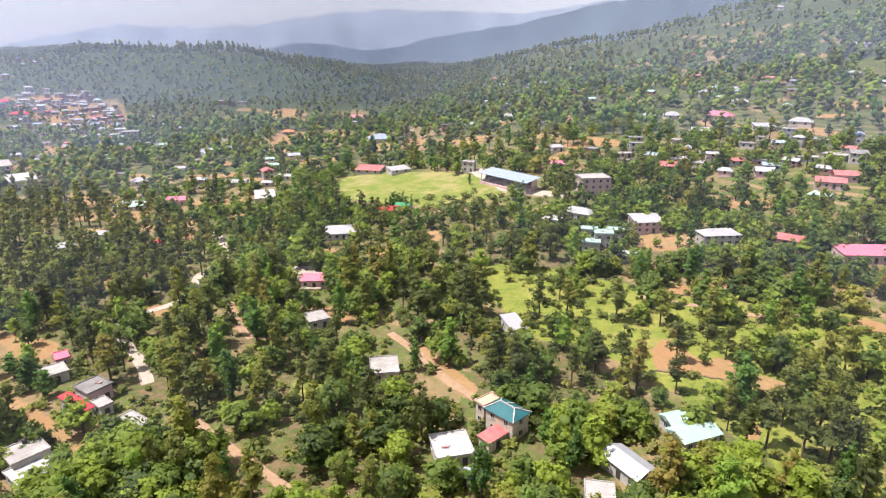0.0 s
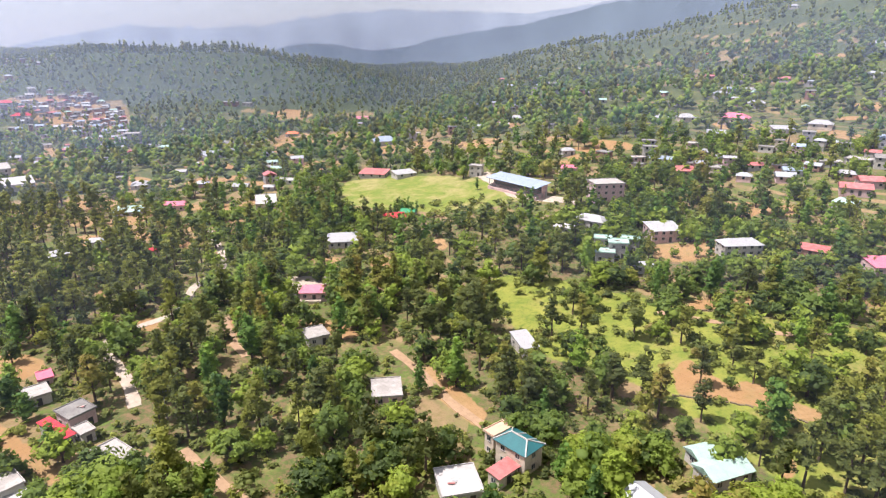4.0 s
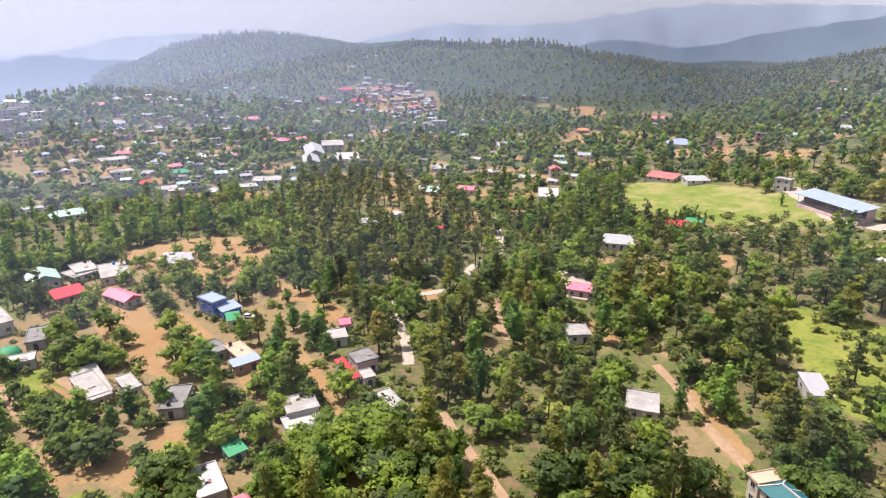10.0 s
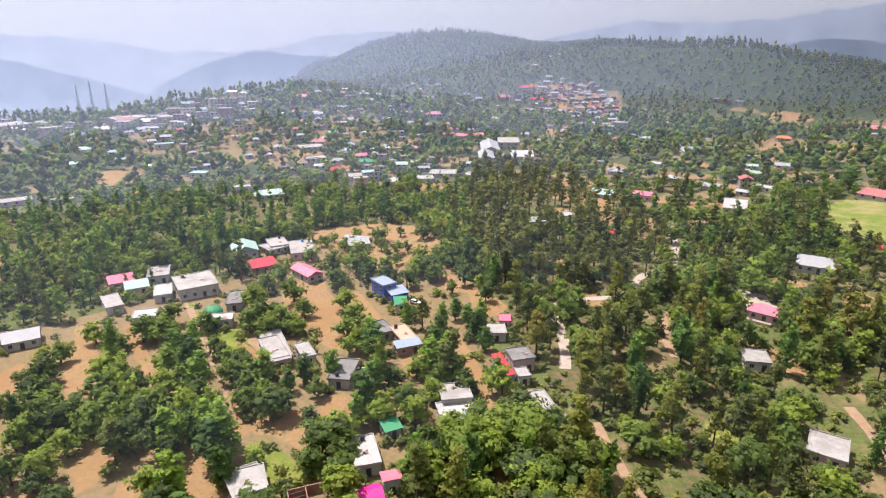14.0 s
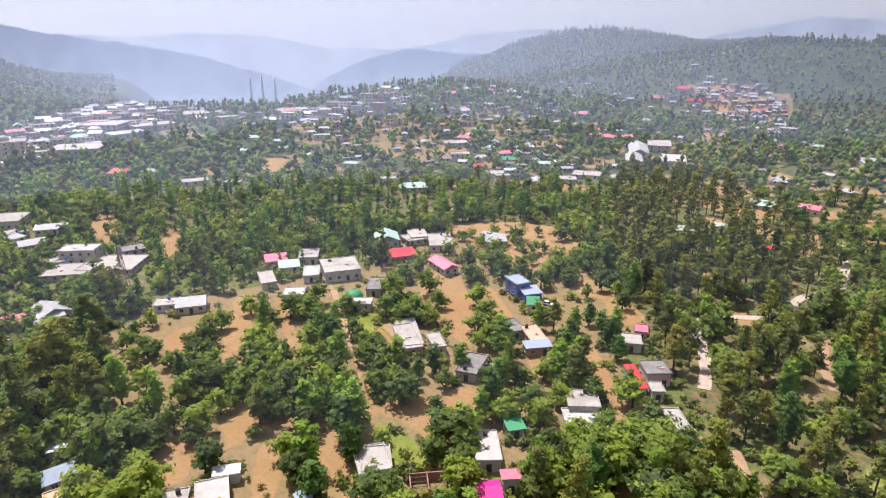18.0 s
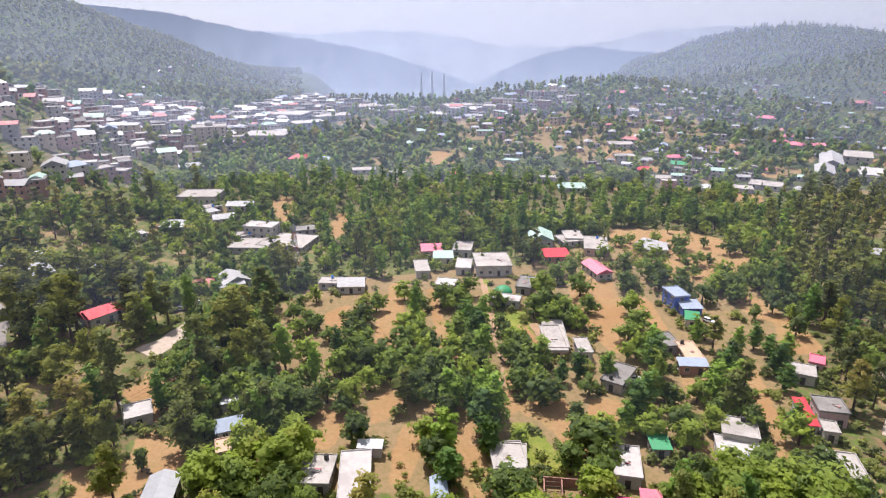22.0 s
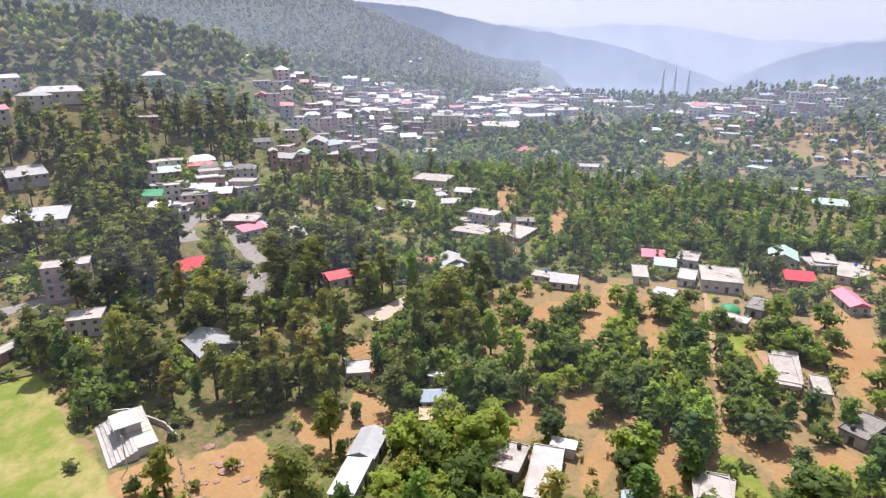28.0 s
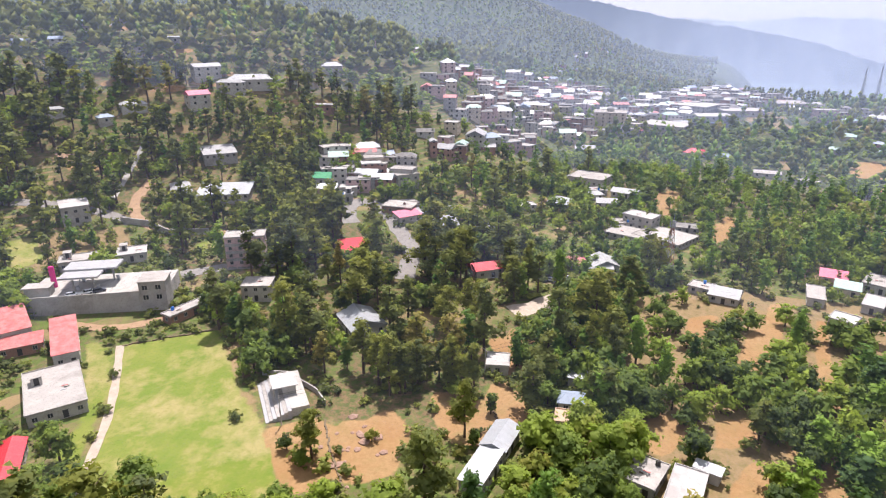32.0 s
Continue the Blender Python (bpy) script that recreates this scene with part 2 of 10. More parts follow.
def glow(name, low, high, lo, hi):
    """Glowing far-off land, haze painted in: gullies, wooded spurs and pale scars show faintly."""
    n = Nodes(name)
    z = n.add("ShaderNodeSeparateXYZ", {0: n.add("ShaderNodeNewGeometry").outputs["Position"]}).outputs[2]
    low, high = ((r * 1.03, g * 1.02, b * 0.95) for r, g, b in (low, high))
    # Haze is painted into the emission colour, palest towards the foot.
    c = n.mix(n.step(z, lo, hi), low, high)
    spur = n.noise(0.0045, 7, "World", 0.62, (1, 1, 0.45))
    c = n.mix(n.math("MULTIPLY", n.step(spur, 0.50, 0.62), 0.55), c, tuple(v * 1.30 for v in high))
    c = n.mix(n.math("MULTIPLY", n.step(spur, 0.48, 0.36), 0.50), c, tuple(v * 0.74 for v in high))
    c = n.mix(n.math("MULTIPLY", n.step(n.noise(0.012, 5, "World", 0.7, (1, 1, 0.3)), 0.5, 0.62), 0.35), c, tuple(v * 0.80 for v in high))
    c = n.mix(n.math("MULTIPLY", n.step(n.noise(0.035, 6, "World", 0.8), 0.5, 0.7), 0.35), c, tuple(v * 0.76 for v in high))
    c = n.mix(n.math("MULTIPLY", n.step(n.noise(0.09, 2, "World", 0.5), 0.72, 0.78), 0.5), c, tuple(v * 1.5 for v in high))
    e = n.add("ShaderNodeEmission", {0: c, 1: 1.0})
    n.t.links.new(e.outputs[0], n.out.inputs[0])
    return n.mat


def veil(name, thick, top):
    """Haze stand-in: a pale sheet scatters a little light, the rest goes straight through."""
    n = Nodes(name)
    # Shading normal points up, so the sheet is lit alike all round.
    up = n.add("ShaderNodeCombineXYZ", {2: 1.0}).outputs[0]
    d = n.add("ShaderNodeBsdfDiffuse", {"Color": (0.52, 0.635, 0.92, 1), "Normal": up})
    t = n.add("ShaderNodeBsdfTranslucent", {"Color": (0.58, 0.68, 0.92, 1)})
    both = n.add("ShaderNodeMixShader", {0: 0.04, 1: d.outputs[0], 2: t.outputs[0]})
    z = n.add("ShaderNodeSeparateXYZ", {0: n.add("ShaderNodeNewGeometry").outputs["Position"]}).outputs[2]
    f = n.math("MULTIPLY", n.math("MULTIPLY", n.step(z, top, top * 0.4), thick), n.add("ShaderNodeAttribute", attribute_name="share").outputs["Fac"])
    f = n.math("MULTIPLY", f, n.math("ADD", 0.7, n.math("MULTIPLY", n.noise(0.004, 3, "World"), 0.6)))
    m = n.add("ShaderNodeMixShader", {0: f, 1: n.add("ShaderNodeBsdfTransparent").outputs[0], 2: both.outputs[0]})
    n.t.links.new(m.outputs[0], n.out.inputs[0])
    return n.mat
# ---- the lie of the land: ridges given as (bearing left of ahead in degrees, height), each at one distance ----
RIDGES = [
    (1080, 498, 360, [(-180, 72), (-90, 168), (-60, 204), (-35, 180), (-24.6, 134), (-21.4, 119), (-17.3, 96), (-10.5, 79), (-4.7, 52), (-1, 30), (2, 14), (6, 3), (14, 0), (180, 0)]),
    (1104, 204, 264, [(-5, 0), (2, 2), (5, 12), (7, 30), (11, 49), (15, 62), (19.5, 66), (26.5, 66), (32, 60), (36, 48), (42, 18), (50, 0)]),
    (1560, 360, 360, [(15, 24), (24, 48), (29.5, 64), (33, 60), (37.5, 90), (43, 103), (45.4, 93), (49, 62), (51.5, 46), (53.5, 26), (57, 0), (62, 0)]),
    (768, 180, 192, [(36, 0), (42, 10), (47, 22), (53, 35), (58, 37), (63, 31), (68, 16), (80, 12), (91, 13), (100, 12), (106, 0)]),
    (528, 156, 312, [(94, 0), (98, 14), (104, 55), (108.7, 70), (113.5, 80), (118, 91), (130, 89), (138, 91), (150, 96), (180, 72)]),
    (1320, 396, 480, [(76, 0), (79.5, 14), (83.4, 3), (86.3, 20), (89.6, 46), (91.9, 82), (95.8, 116), (97.8, 140), (101, 158), (110, 190), (125, 204), (150, 204), (180, 72)]),
]


def ease(lo, hi, v):
    s = np.clip((v - lo) / (hi - lo), 0, 1)
    return s * s * (3 - 2 * s)


def height(x, y):
    x, y = np.asarray(x, float), np.asarray(y, float)
    r, a = np.hypot(x, y), np.degrees(np.arctan2(-x, y))
    z = 19 * np.exp(-((x - 90) ** 2 + (y - 480) ** 2) / 228 ** 2)
    for at, inner, outer, line in RIDGES:
        top = sum(np.interp(a + d, [p[0] for p in line], [p[1] for p in line]) for d in (-1.5, 0, 1.5)) / 3
        z = z + top * np.exp(-((r - at) / np.where(r < at, inner, outer)) ** 2)
    z = z - 132 * ease(790, 1200, r) * ease(53, 60, a) * ease(82, 76, a)
    rough = ease(110, 360, r)
    z = z + 0.6 * np.sin(x / 28 + 1.3) * np.sin(y / 37) + rough * (1.9 * np.sin(x / 73 + 0.4) * np.sin(y / 56 + 1) + 1.0 * np.sin((x + y) / 35))
    z = z + ease(660, 1080, r) * (4.2 * np.sin(x / 100 + 2) * np.sin(y / 85) + 2.6 * np.sin(x / 44) * np.sin(y / 49 + 2))
    far = ease(1740, 2800, r)
    return z * (1 - far) - 650 * far
# ---- fields and ways: laid out in plan ----
FIELDS = {"soil": [], "lawn": [], "dry": [], "green": []}
WAYS = []


def field(kind, *corners):
    FIELDS[kind].append(corners)


def inside(poly, x, y):
    """Which of the points lie inside a polygon."""
    hit = np.zeros(np.shape(x), bool)
    px, py = poly[-1]
    for qx, qy in poly:
        if qy != py:
            hit ^= ((qy > y) != (py > y)) & (x < (px - qx) * (y - qy) / (py - qy) + qx)
        px, py = qx, qy
    return hit


def cover(kind, x, y):
    out = np.zeros(np.shape(x), bool)
    for poly in FIELDS[kind]:
        xs, ys = [p[0] for p in poly], [p[1] for p in poly]
        near = (x > min(xs)) & (x < max(xs)) & (y > min(ys)) & (y < max(ys))
        if near.any():
            out[near] |= inside(poly, x[near], y[near])
    return out


def soft_cover(kind, x, y, by=1.7):
    """The cover with a soft edge, by sampling round each point."""
    return sum(cover(kind, x + a * by, y + b * by).astype(float) for a, b in ((0, 0), (1, 0), (-1, 0), (0, 1), (0, -1), (0.7, 0.7), (-0.7, 0.7), (0.7, -0.7), (-0.7, -0.7))) / 9
# ---- tools for building ----
def mesh_of(name, verts, faces, mats, index=None, smooth=False):
    me = bpy.data.meshes.new(name)
    me.from_pydata([tuple(v) for v in verts], [], [tuple(f) for f in faces])
    for m in mats if isinstance(mats, (list, tuple)) else [mats]:
        me.materials.append(m)
    if index is not None:
        me.polygons.foreach_set("material_index", index)
    if smooth:
        me.polygons.foreach_set("use_smooth", [True] * len(me.polygons))
    me.update()
    return me


def ground_at(x, y):
    return float(height(x, y))


class Shape:
    """Gathers boxes, prisms and discs into one mesh."""

    def __init__(self):
        self.v, self.f = [], []

    def add(self, verts, faces):
        k = len(self.v)
        self.v += [tuple(p) for p in verts]
        self.f += [tuple(i + k for i in f) for f in faces]
        return self

    def box(self, x0, y0, z0, x1, y1, z1, lean=0.0):
        v = [(x0, y0, z0), (x1, y0, z0), (x1, y1, z0), (x0, y1, z0), (x0 + lean, y0 + lean, z1), (x1 - lean, y0 + lean, z1), (x1 - lean, y1 - lean, z1), (x0 + lean, y1 - lean, z1)]
        return self.add(v, [(3, 2, 1, 0), (4, 5, 6, 7), (0, 1, 5, 4), (1, 2, 6, 5), (2, 3, 7, 6), (3, 0, 4, 7)])

    def tube(self, path, radii, sides=6):
        k = len(self.v)
        for (x, y, z), r in zip(path, radii):
            self.v += [(x + r * math.cos(6.2832 * i / sides), y + r * math.sin(6.2832 * i / sides), z) for i in range(sides)]
        for j in range(len(path) - 1):
            for i in range(sides):
                a, b = k + j * sides + i, k + j * sides + (i + 1) % sides
                self.f.append((a, b, b + sides, a + sides))
        self.f.append(tuple(k + (len(path) - 1) * sides + i for i in range(sides)))
        return self

    def beam(self, a, b, w):
        """A square bar from a to b."""
        a, b = Vector(a), Vector(b)
        d = (b - a).normalized()
        s = d.cross(Vector((0, 0, 1)) if abs(d.z) < 0.9 else Vector((1, 0, 0))).normalized() * w / 2
        u = d.cross(s).normalized() * w / 2
        return self.add([a - s - u, a + s - u, a + s + u, a - s + u, b - s - u, b + s - u, b + s + u, b - s + u],
                        [(3, 2, 1, 0), (4, 5, 6, 7), (0, 1, 5, 4), (1, 2, 6, 5), (2, 3, 7, 6), (3, 0, 4, 7)])

    def mesh(self, name, mat):
        return mesh_of(name, self.v, self.f, mat)


def part(name, shape, mat, parent, label=""):
    ob = new(name, shape.mesh(name, mat) if isinstance(shape, Shape) else shape)
    ob.parent = parent
    return tagged(ob, label)


def thing(name, x, y, turn, label, category, group="", sink=0.0, z=None):
    ob = new(name)
    ob.matrix_world = pose(x, y, (ground_at(x, y) if z is None else z) - sink, 0, 0, turn)
    ob.empty_display_size = 0.5
    return tagged(ob, label, category, group)


# ---- houses ----
WINDOW = {}


def window_meshes(w, h):
    """A framed window with a sill, facing -y, its middle at the origin: the frame and the pane."""
    if (w, h) not in WINDOW:
        f = Shape()
        for x in (-w / 2, w / 2 - 0.09, -0.04):
            f.box(x, -0.07, -h / 2, x + 0.09, 0.0, h / 2)
        f.box(-w / 2, -0.07, h / 2 - 0.09, w / 2, 0.0, h / 2 + 0.02).box(-w / 2 - 0.1, -0.16, -h / 2 - 0.1, w / 2 + 0.1, 0.0, -h / 2)
        p = Shape().box(-w / 2 + 0.02, -0.03, -h / 2 + 0.02, w / 2 - 0.02, -0.004, h / 2 - 0.02)
        WINDOW[w, h] = f.mesh("window_frame", CONCRETE), p.mesh("pane", GLASS)
    return WINDOW[w, h]


def put_window(parent, m, w=1.3, h=1.3, plain=False):
    frame_mesh, pane_mesh = window_meshes(w, h)
    ob = new("window", pane_mesh if plain else frame_mesh)
    ob.parent, ob.matrix_local = parent, m
    if not plain:
        pane = new("pane", pane_mesh)
        pane.parent = ob


def put_door(parent, m, mat=None):
    key = "door"
    if key not in WINDOW:
        WINDOW[key] = Shape().box(-0.55, -0.06, 0, 0.55, 0.0, 2.1).box(-0.62, -0.09, 0, -0.5, 0.0, 2.18).box(0.5, -0.09, 0, 0.62, 0.0, 2.18).box(-0.62, -0.09, 2.08, 0.62, 0.0, 2.2).mesh("door", DARK)
    ob = new("door", WINDOW[key])
    ob.parent, ob.matrix_local = parent, m


def flat_roof(w, d, h, over=0.35, lip=0.28):
    s = Shape().box(-w / 2 - over, -d / 2 - over, h, w / 2 + over, d / 2 + over, h + 0.22)
    t = 0.18
    x, y = w / 2 + over - 0.03, d / 2 + over - 0.03
    if lip:
        s.box(-x, -y, h + 0.22, x, -y + t, h + 0.22 + lip).box(-x, y - t, h + 0.22, x, y, h + 0.22 + lip)
        s.box(-x, -y + t, h + 0.22, -x + t, y - t, h + 0.22 + lip).box(x - t, -y + t, h + 0.22, x, y - t, h + 0.22 + lip)
    return s


def gable_roof(w, d, h, rise, over=0.5, hip=0.0):
    """A pitched roof with its ridge along x; hip pulls the ridge's ends in."""
    x, y, t = w / 2 + over, d / 2 + over, 0.12
    e = min(hip, x * 0.95)
    v = [(-x, -y, h - 0.1), (x, -y, h - 0.1), (x, y, h - 0.1), (-x, y, h - 0.1), (-x + e, 0, h + rise), (x - e, 0, h + rise)]
    v += [(a, b, c - t) for a, b, c in v]
    return Shape().add(v, [(0, 1, 5, 4), (2, 3, 4, 5), (1, 2, 5), (3, 0, 4), (7, 6, 10, 11), (9, 8, 11, 10), (8, 7, 11), (6, 9, 10), (1, 0, 6, 7), (2, 1, 7, 8), (3, 2, 8, 9), (0, 3, 9, 6)])


def shed_roof(w, d, h, rise, over=0.4):
    x, y, t = w / 2 + over, d / 2 + over, 0.12
    v = [(-x, -y, h), (x, -y, h), (x, y, h + rise), (-x, y, h + rise)]
    v += [(a, b, c + t) for a, b, c in v]
    return Shape().add(v, [(3, 2, 1, 0), (4, 5, 6, 7), (0, 1, 5, 4), (1, 2, 6, 5), (2, 3, 7, 6), (3, 0, 4, 7)])


TAKEN = []  # ground that stands under a house: x, y, radius


def house(x, y, turn, w, d, h=3.3, roof="flat", wall=None, top=None, label="", kind="house", detail=2, group="houses of the valley", lift=0.0, lip=0.28):
    """A house of w by d metres, h high to its eaves. detail 2: framed windows and doors; 1: plain windows."""
    wall, top = wall or WALL_WHITE, top or ROOF_SLAB
    z = ground_at(x, y) + lift
    ob = thing(kind, x, y, turn, label, "house" if kind == "house" else kind.replace("_", " "), group, z=z)
    TAKEN.append((x, y, 0.36 * (w + d)))
    part("wall", Shape().box(-w / 2, -d / 2, -3.0 - lift, w / 2, d / 2, h), wall, ob)
    if roof == "flat":
        part("roof", flat_roof(w, d, h, lip=lip), top, ob)
    elif roof == "gable":
        part("roof", gable_roof(w, d, h, 0.22 * d), top, ob)
        if detail == 2:
            for sx in (-1, 1):
                part("gable", Shape().add([(sx * q, sy * d / 2, h - 0.12) if sy else (sx * q, 0, h + 0.2 * d - 0.25) for q in (w / 2 - 0.2, w / 2) for sy in (-1, 0, 1)], [(0, 1, 2), (5, 4, 3), (0, 3, 4, 1), (1, 4, 5, 2)]), wall, ob)
    elif roof == "hip":
        part("roof", gable_roof(w, d, h, 0.24 * d, hip=0.42 * d), top, ob)
    elif roof == "shed":
        part("roof", shed_roof(w, d, h + 0.05, 0.13 * d), top, ob)
        part("gable", Shape().add([(-w / 2, d / 2, h - 0.05), (w / 2, d / 2, h - 0.05), (w / 2, d / 2, h + 0.12 * d), (-w / 2, d / 2, h + 0.12 * d), (-w / 2, -d / 2, h - 0.05), (w / 2, -d / 2, h - 0.05)],
                                  [(1, 0, 3, 2), (0, 4, 3), (5, 1, 2)]), wall, ob)
    storeys = max(1, round(h / 3.2))
    sides = []
    for k, (span, off) in enumerate(((w, d), (d, w), (w, d), (d, w))):
        a = radians(turn) + k * math.pi / 2 - math.pi / 2
        ax, ay = math.cos(a), math.sin(a)
        away = (ax * x + ay * y) / max(1.0, math.hypot(x, y))
        if away < 0.3:
            sides.append((k, span, off))
    for k, span, off in sides:
        m = pose(0, 0, 0, 0, 0, 90 * k)
        step = 2.9 if detail == 2 else 4.6
        count = max(1, int((span - 0.8) // step))
        for s in range(storeys):
            for i in range(count):
                u = (i + 0.5) * span / count - span / 2
                zc = 1.75 + s * (h / storeys)
                if s == 0 and i == count // 2 and k % 2 == 0 and detail == 2:
                    put_door(ob, m @ pose(u, -off / 2 - 0.002, 0.05))
                else:
                    put_window(ob, m @ pose(u, -off / 2 - 0.002, zc), plain=detail < 2)
    if detail == 2 and roof == "flat" and w * d > 40 and h < 7:
        rng = random.Random(int(x * 10) * 31 + int(y * 10))
        if rng.random() < 0.4:
            water_tank(*on_roof(x, y, turn, rng.uniform(-0.3, 0.3) * w, rng.choice((-0.36, 0.36)) * d, h, lift), None if rng.random() < 0.6 else DARK)
        if rng.random() < 0.07 and w > 7:
            stair_hut(x, y, turn, rng.choice((-0.27, 0.27)) * w, 0.2 * d, h, wall)
        if rng.random() < 0.6:
            ob2 = thing("roof_clutter", *on_roof(x, y, turn, rng.uniform(-0.25, 0.25) * w, -0.1 * d, h, lift)[:2], turn + rng.uniform(-20, 20), "heap of old boards and sheets on a flat roof", "building clutter", "roof clutter", z=on_roof(x, y, turn, 0, 0, h, lift)[2])
            for k in range(4):
                u, v2 = rng.uniform(-0.9, 0.9), rng.uniform(-0.9, 0.9)
                part("board", Shape().box(u - rng.uniform(0.2, 0.9), v2 - 0.15, 0.1 * k, u + rng.uniform(0.2, 0.9), v2 + 0.25, 0.1 * k + 0.1), (TIN, BARK, CONCRETE, TIN_FADED)[k], ob2)
    if top is TIN_TEAL:
        x2, y2, e = w / 2 + 0.5, d / 2 + 0.5, 0.42 * d
        for a, b in (((-x2, -y2), -1), ((-x2, y2), -1), ((x2, -y2), 1), ((x2, y2), 1)):
            part("ridge_cap", Shape().beam((a[0], a[1], h - 0.05), (b * (x2 - e), 0, h + 0.24 * d + 0.05), 0.3), WALL_WHITE, ob, "white painted ridge cap")
        part("ridge_cap", Shape().beam((-x2 + e, 0, h + 0.24 * d + 0.05), (x2 - e, 0, h + 0.24 * d + 0.05), 0.3), WALL_WHITE, ob, "white painted ridge cap")
        for k in (-0.25, 0.1):
            part("ridge_cap", Shape().beam((k * w, 0, h + 0.24 * d + 0.05), (k * w, -y2, h - 0.05), 0.25), WALL_WHITE, ob, "white painted ridge cap")
    return ob


def water_tank(x, y, z, colour=None):
    """A plastic roof tank with a domed lid."""
    ob = thing("water_tank", x, y, 0, "blue plastic water tank standing on a flat roof" if colour is None else "dark plastic water tank standing on a flat roof", "water tank", "roof tanks", z=z)
    part("tank_body", Shape().tube([(0, 0, 0), (0, 0, 0.1), (0, 0, 1.05), (0, 0, 1.25), (0, 0, 1.38)], [0.5, 0.56, 0.56, 0.45, 0.2], 10), colour or TANK, ob)
    part("lid", Shape().tube([(0, 0, 1.36), (0, 0, 1.46)], [0.24, 0.22], 10), DARK, ob)


def on_roof(hx, hy, turn, u, v, h, lift=0.0):
    """A place on a roof, u and v metres along the house from its middle."""
    a = radians(turn)
    return hx + u * math.cos(a) - v * math.sin(a), hy + u * math.sin(a) + v * math.cos(a), ground_at(hx, hy) + lift + h + 0.22


def stair_hut(hx, hy, turn, u, v, h, wall=None):
    x, y, z = on_roof(hx, hy, turn, u, v, h)
    ob = thing("stair_hut", x, y, turn, "small masonry stair hut on a flat roof", "stair hut", "stair huts", z=z)
    part("wall", Shape().box(-1.3, -1.6, 0, 1.3, 1.6, 2.2), wall or CONCRETE, ob)
    part("roof", Shape().box(-1.5, -1.8, 2.2, 1.5, 1.8, 2.36), ROOF_SLAB, ob)
    put_door(ob, pose(0, -1.602, 0.02))


# ---- trees: crowns of many small leaf sprays round knotted cores ----
ICO = [(0, 0, 1), (0.894, 0, 0.447), (0.276, 0.851, 0.447), (-0.724, 0.526, 0.447), (-0.724, -0.526, 0.447), (0.276, -0.851, 0.447),
       (0.724, 0.526, -0.447), (-0.276, 0.851, -0.447), (-0.894, 0, -0.447), (-0.276, -0.851, -0.447), (0.724, -0.526, -0.447), (0, 0, -1)]
ICO_F = [(0, 1, 2), (0, 2, 3), (0, 3, 4), (0, 4, 5), (0, 5, 1), (1, 6, 2), (2, 7, 3), (3, 8, 4), (4, 9, 5), (5, 10, 1),
         (6, 7, 2), (7, 8, 3), (8, 9, 4), (9, 10, 5), (10, 6, 1), (11, 7, 6), (11, 8, 7), (11, 9, 8), (11, 10, 9), (11, 6, 10)]


def lobes_of(kind, rng):
    """Masses of foliage (x, y, z, radius) for a tree at its real size."""
    out = []
    if kind == "broad":
        for i in range(9):
            a, q = rng.uniform(0, 6.28), rng.uniform(0.2, 1.0)
            out.append((2.3 * q * math.cos(a), 2.3 * q * math.sin(a), rng.uniform(2.3, 5.9) - 0.8 * q, rng.uniform(1.2, 1.8)))
        out.append((0, 0, 5.5, 1.5))
    elif kind == "pine":
        for i in range(13):
            f = i / 12
            a, q = rng.uniform(0, 6.28), (2.1 - 1.5 * f) * rng.uniform(0.3, 1.0)
            out.append((q * math.cos(a), q * math.sin(a), 5.0 + 8.4 * f + rng.uniform(-0.5, 0.5), rng.uniform(1.05, 1.6) * (1.12 - 0.45 * f)))
    elif kind == "poplar":
        for i in range(11):
            f = i / 10
            a, q = rng.uniform(0, 6.28), rng.uniform(0.1, 0.7)
            out.append((q * math.cos(a), q * math.sin(a), 2.2 + 9.6 * f, (1.9 - 1.1 * abs(f - 0.35) ** 1.1 * 1.3) * rng.uniform(0.75, 1.1)))
    else:
        for i in range(5):
            a, q = rng.uniform(0, 6.28), rng.uniform(0.2, 1.0)
            out.append((q * math.cos(a), q * math.sin(a), rng.uniform(0.5, 1.3), rng.uniform(0.55, 0.9)))
    return out


OCTA = [(1, 0, 0), (0, 1, 0), (-1, 0, 0), (0, -1, 0), (0, 0, 1), (0, 0, -1)]
OCTA_F = [(0, 1, 4), (1, 2, 4), (2, 3, 4), (3, 0, 4), (1, 0, 5), (2, 1, 5), (3, 2, 5), (0, 3, 5)]


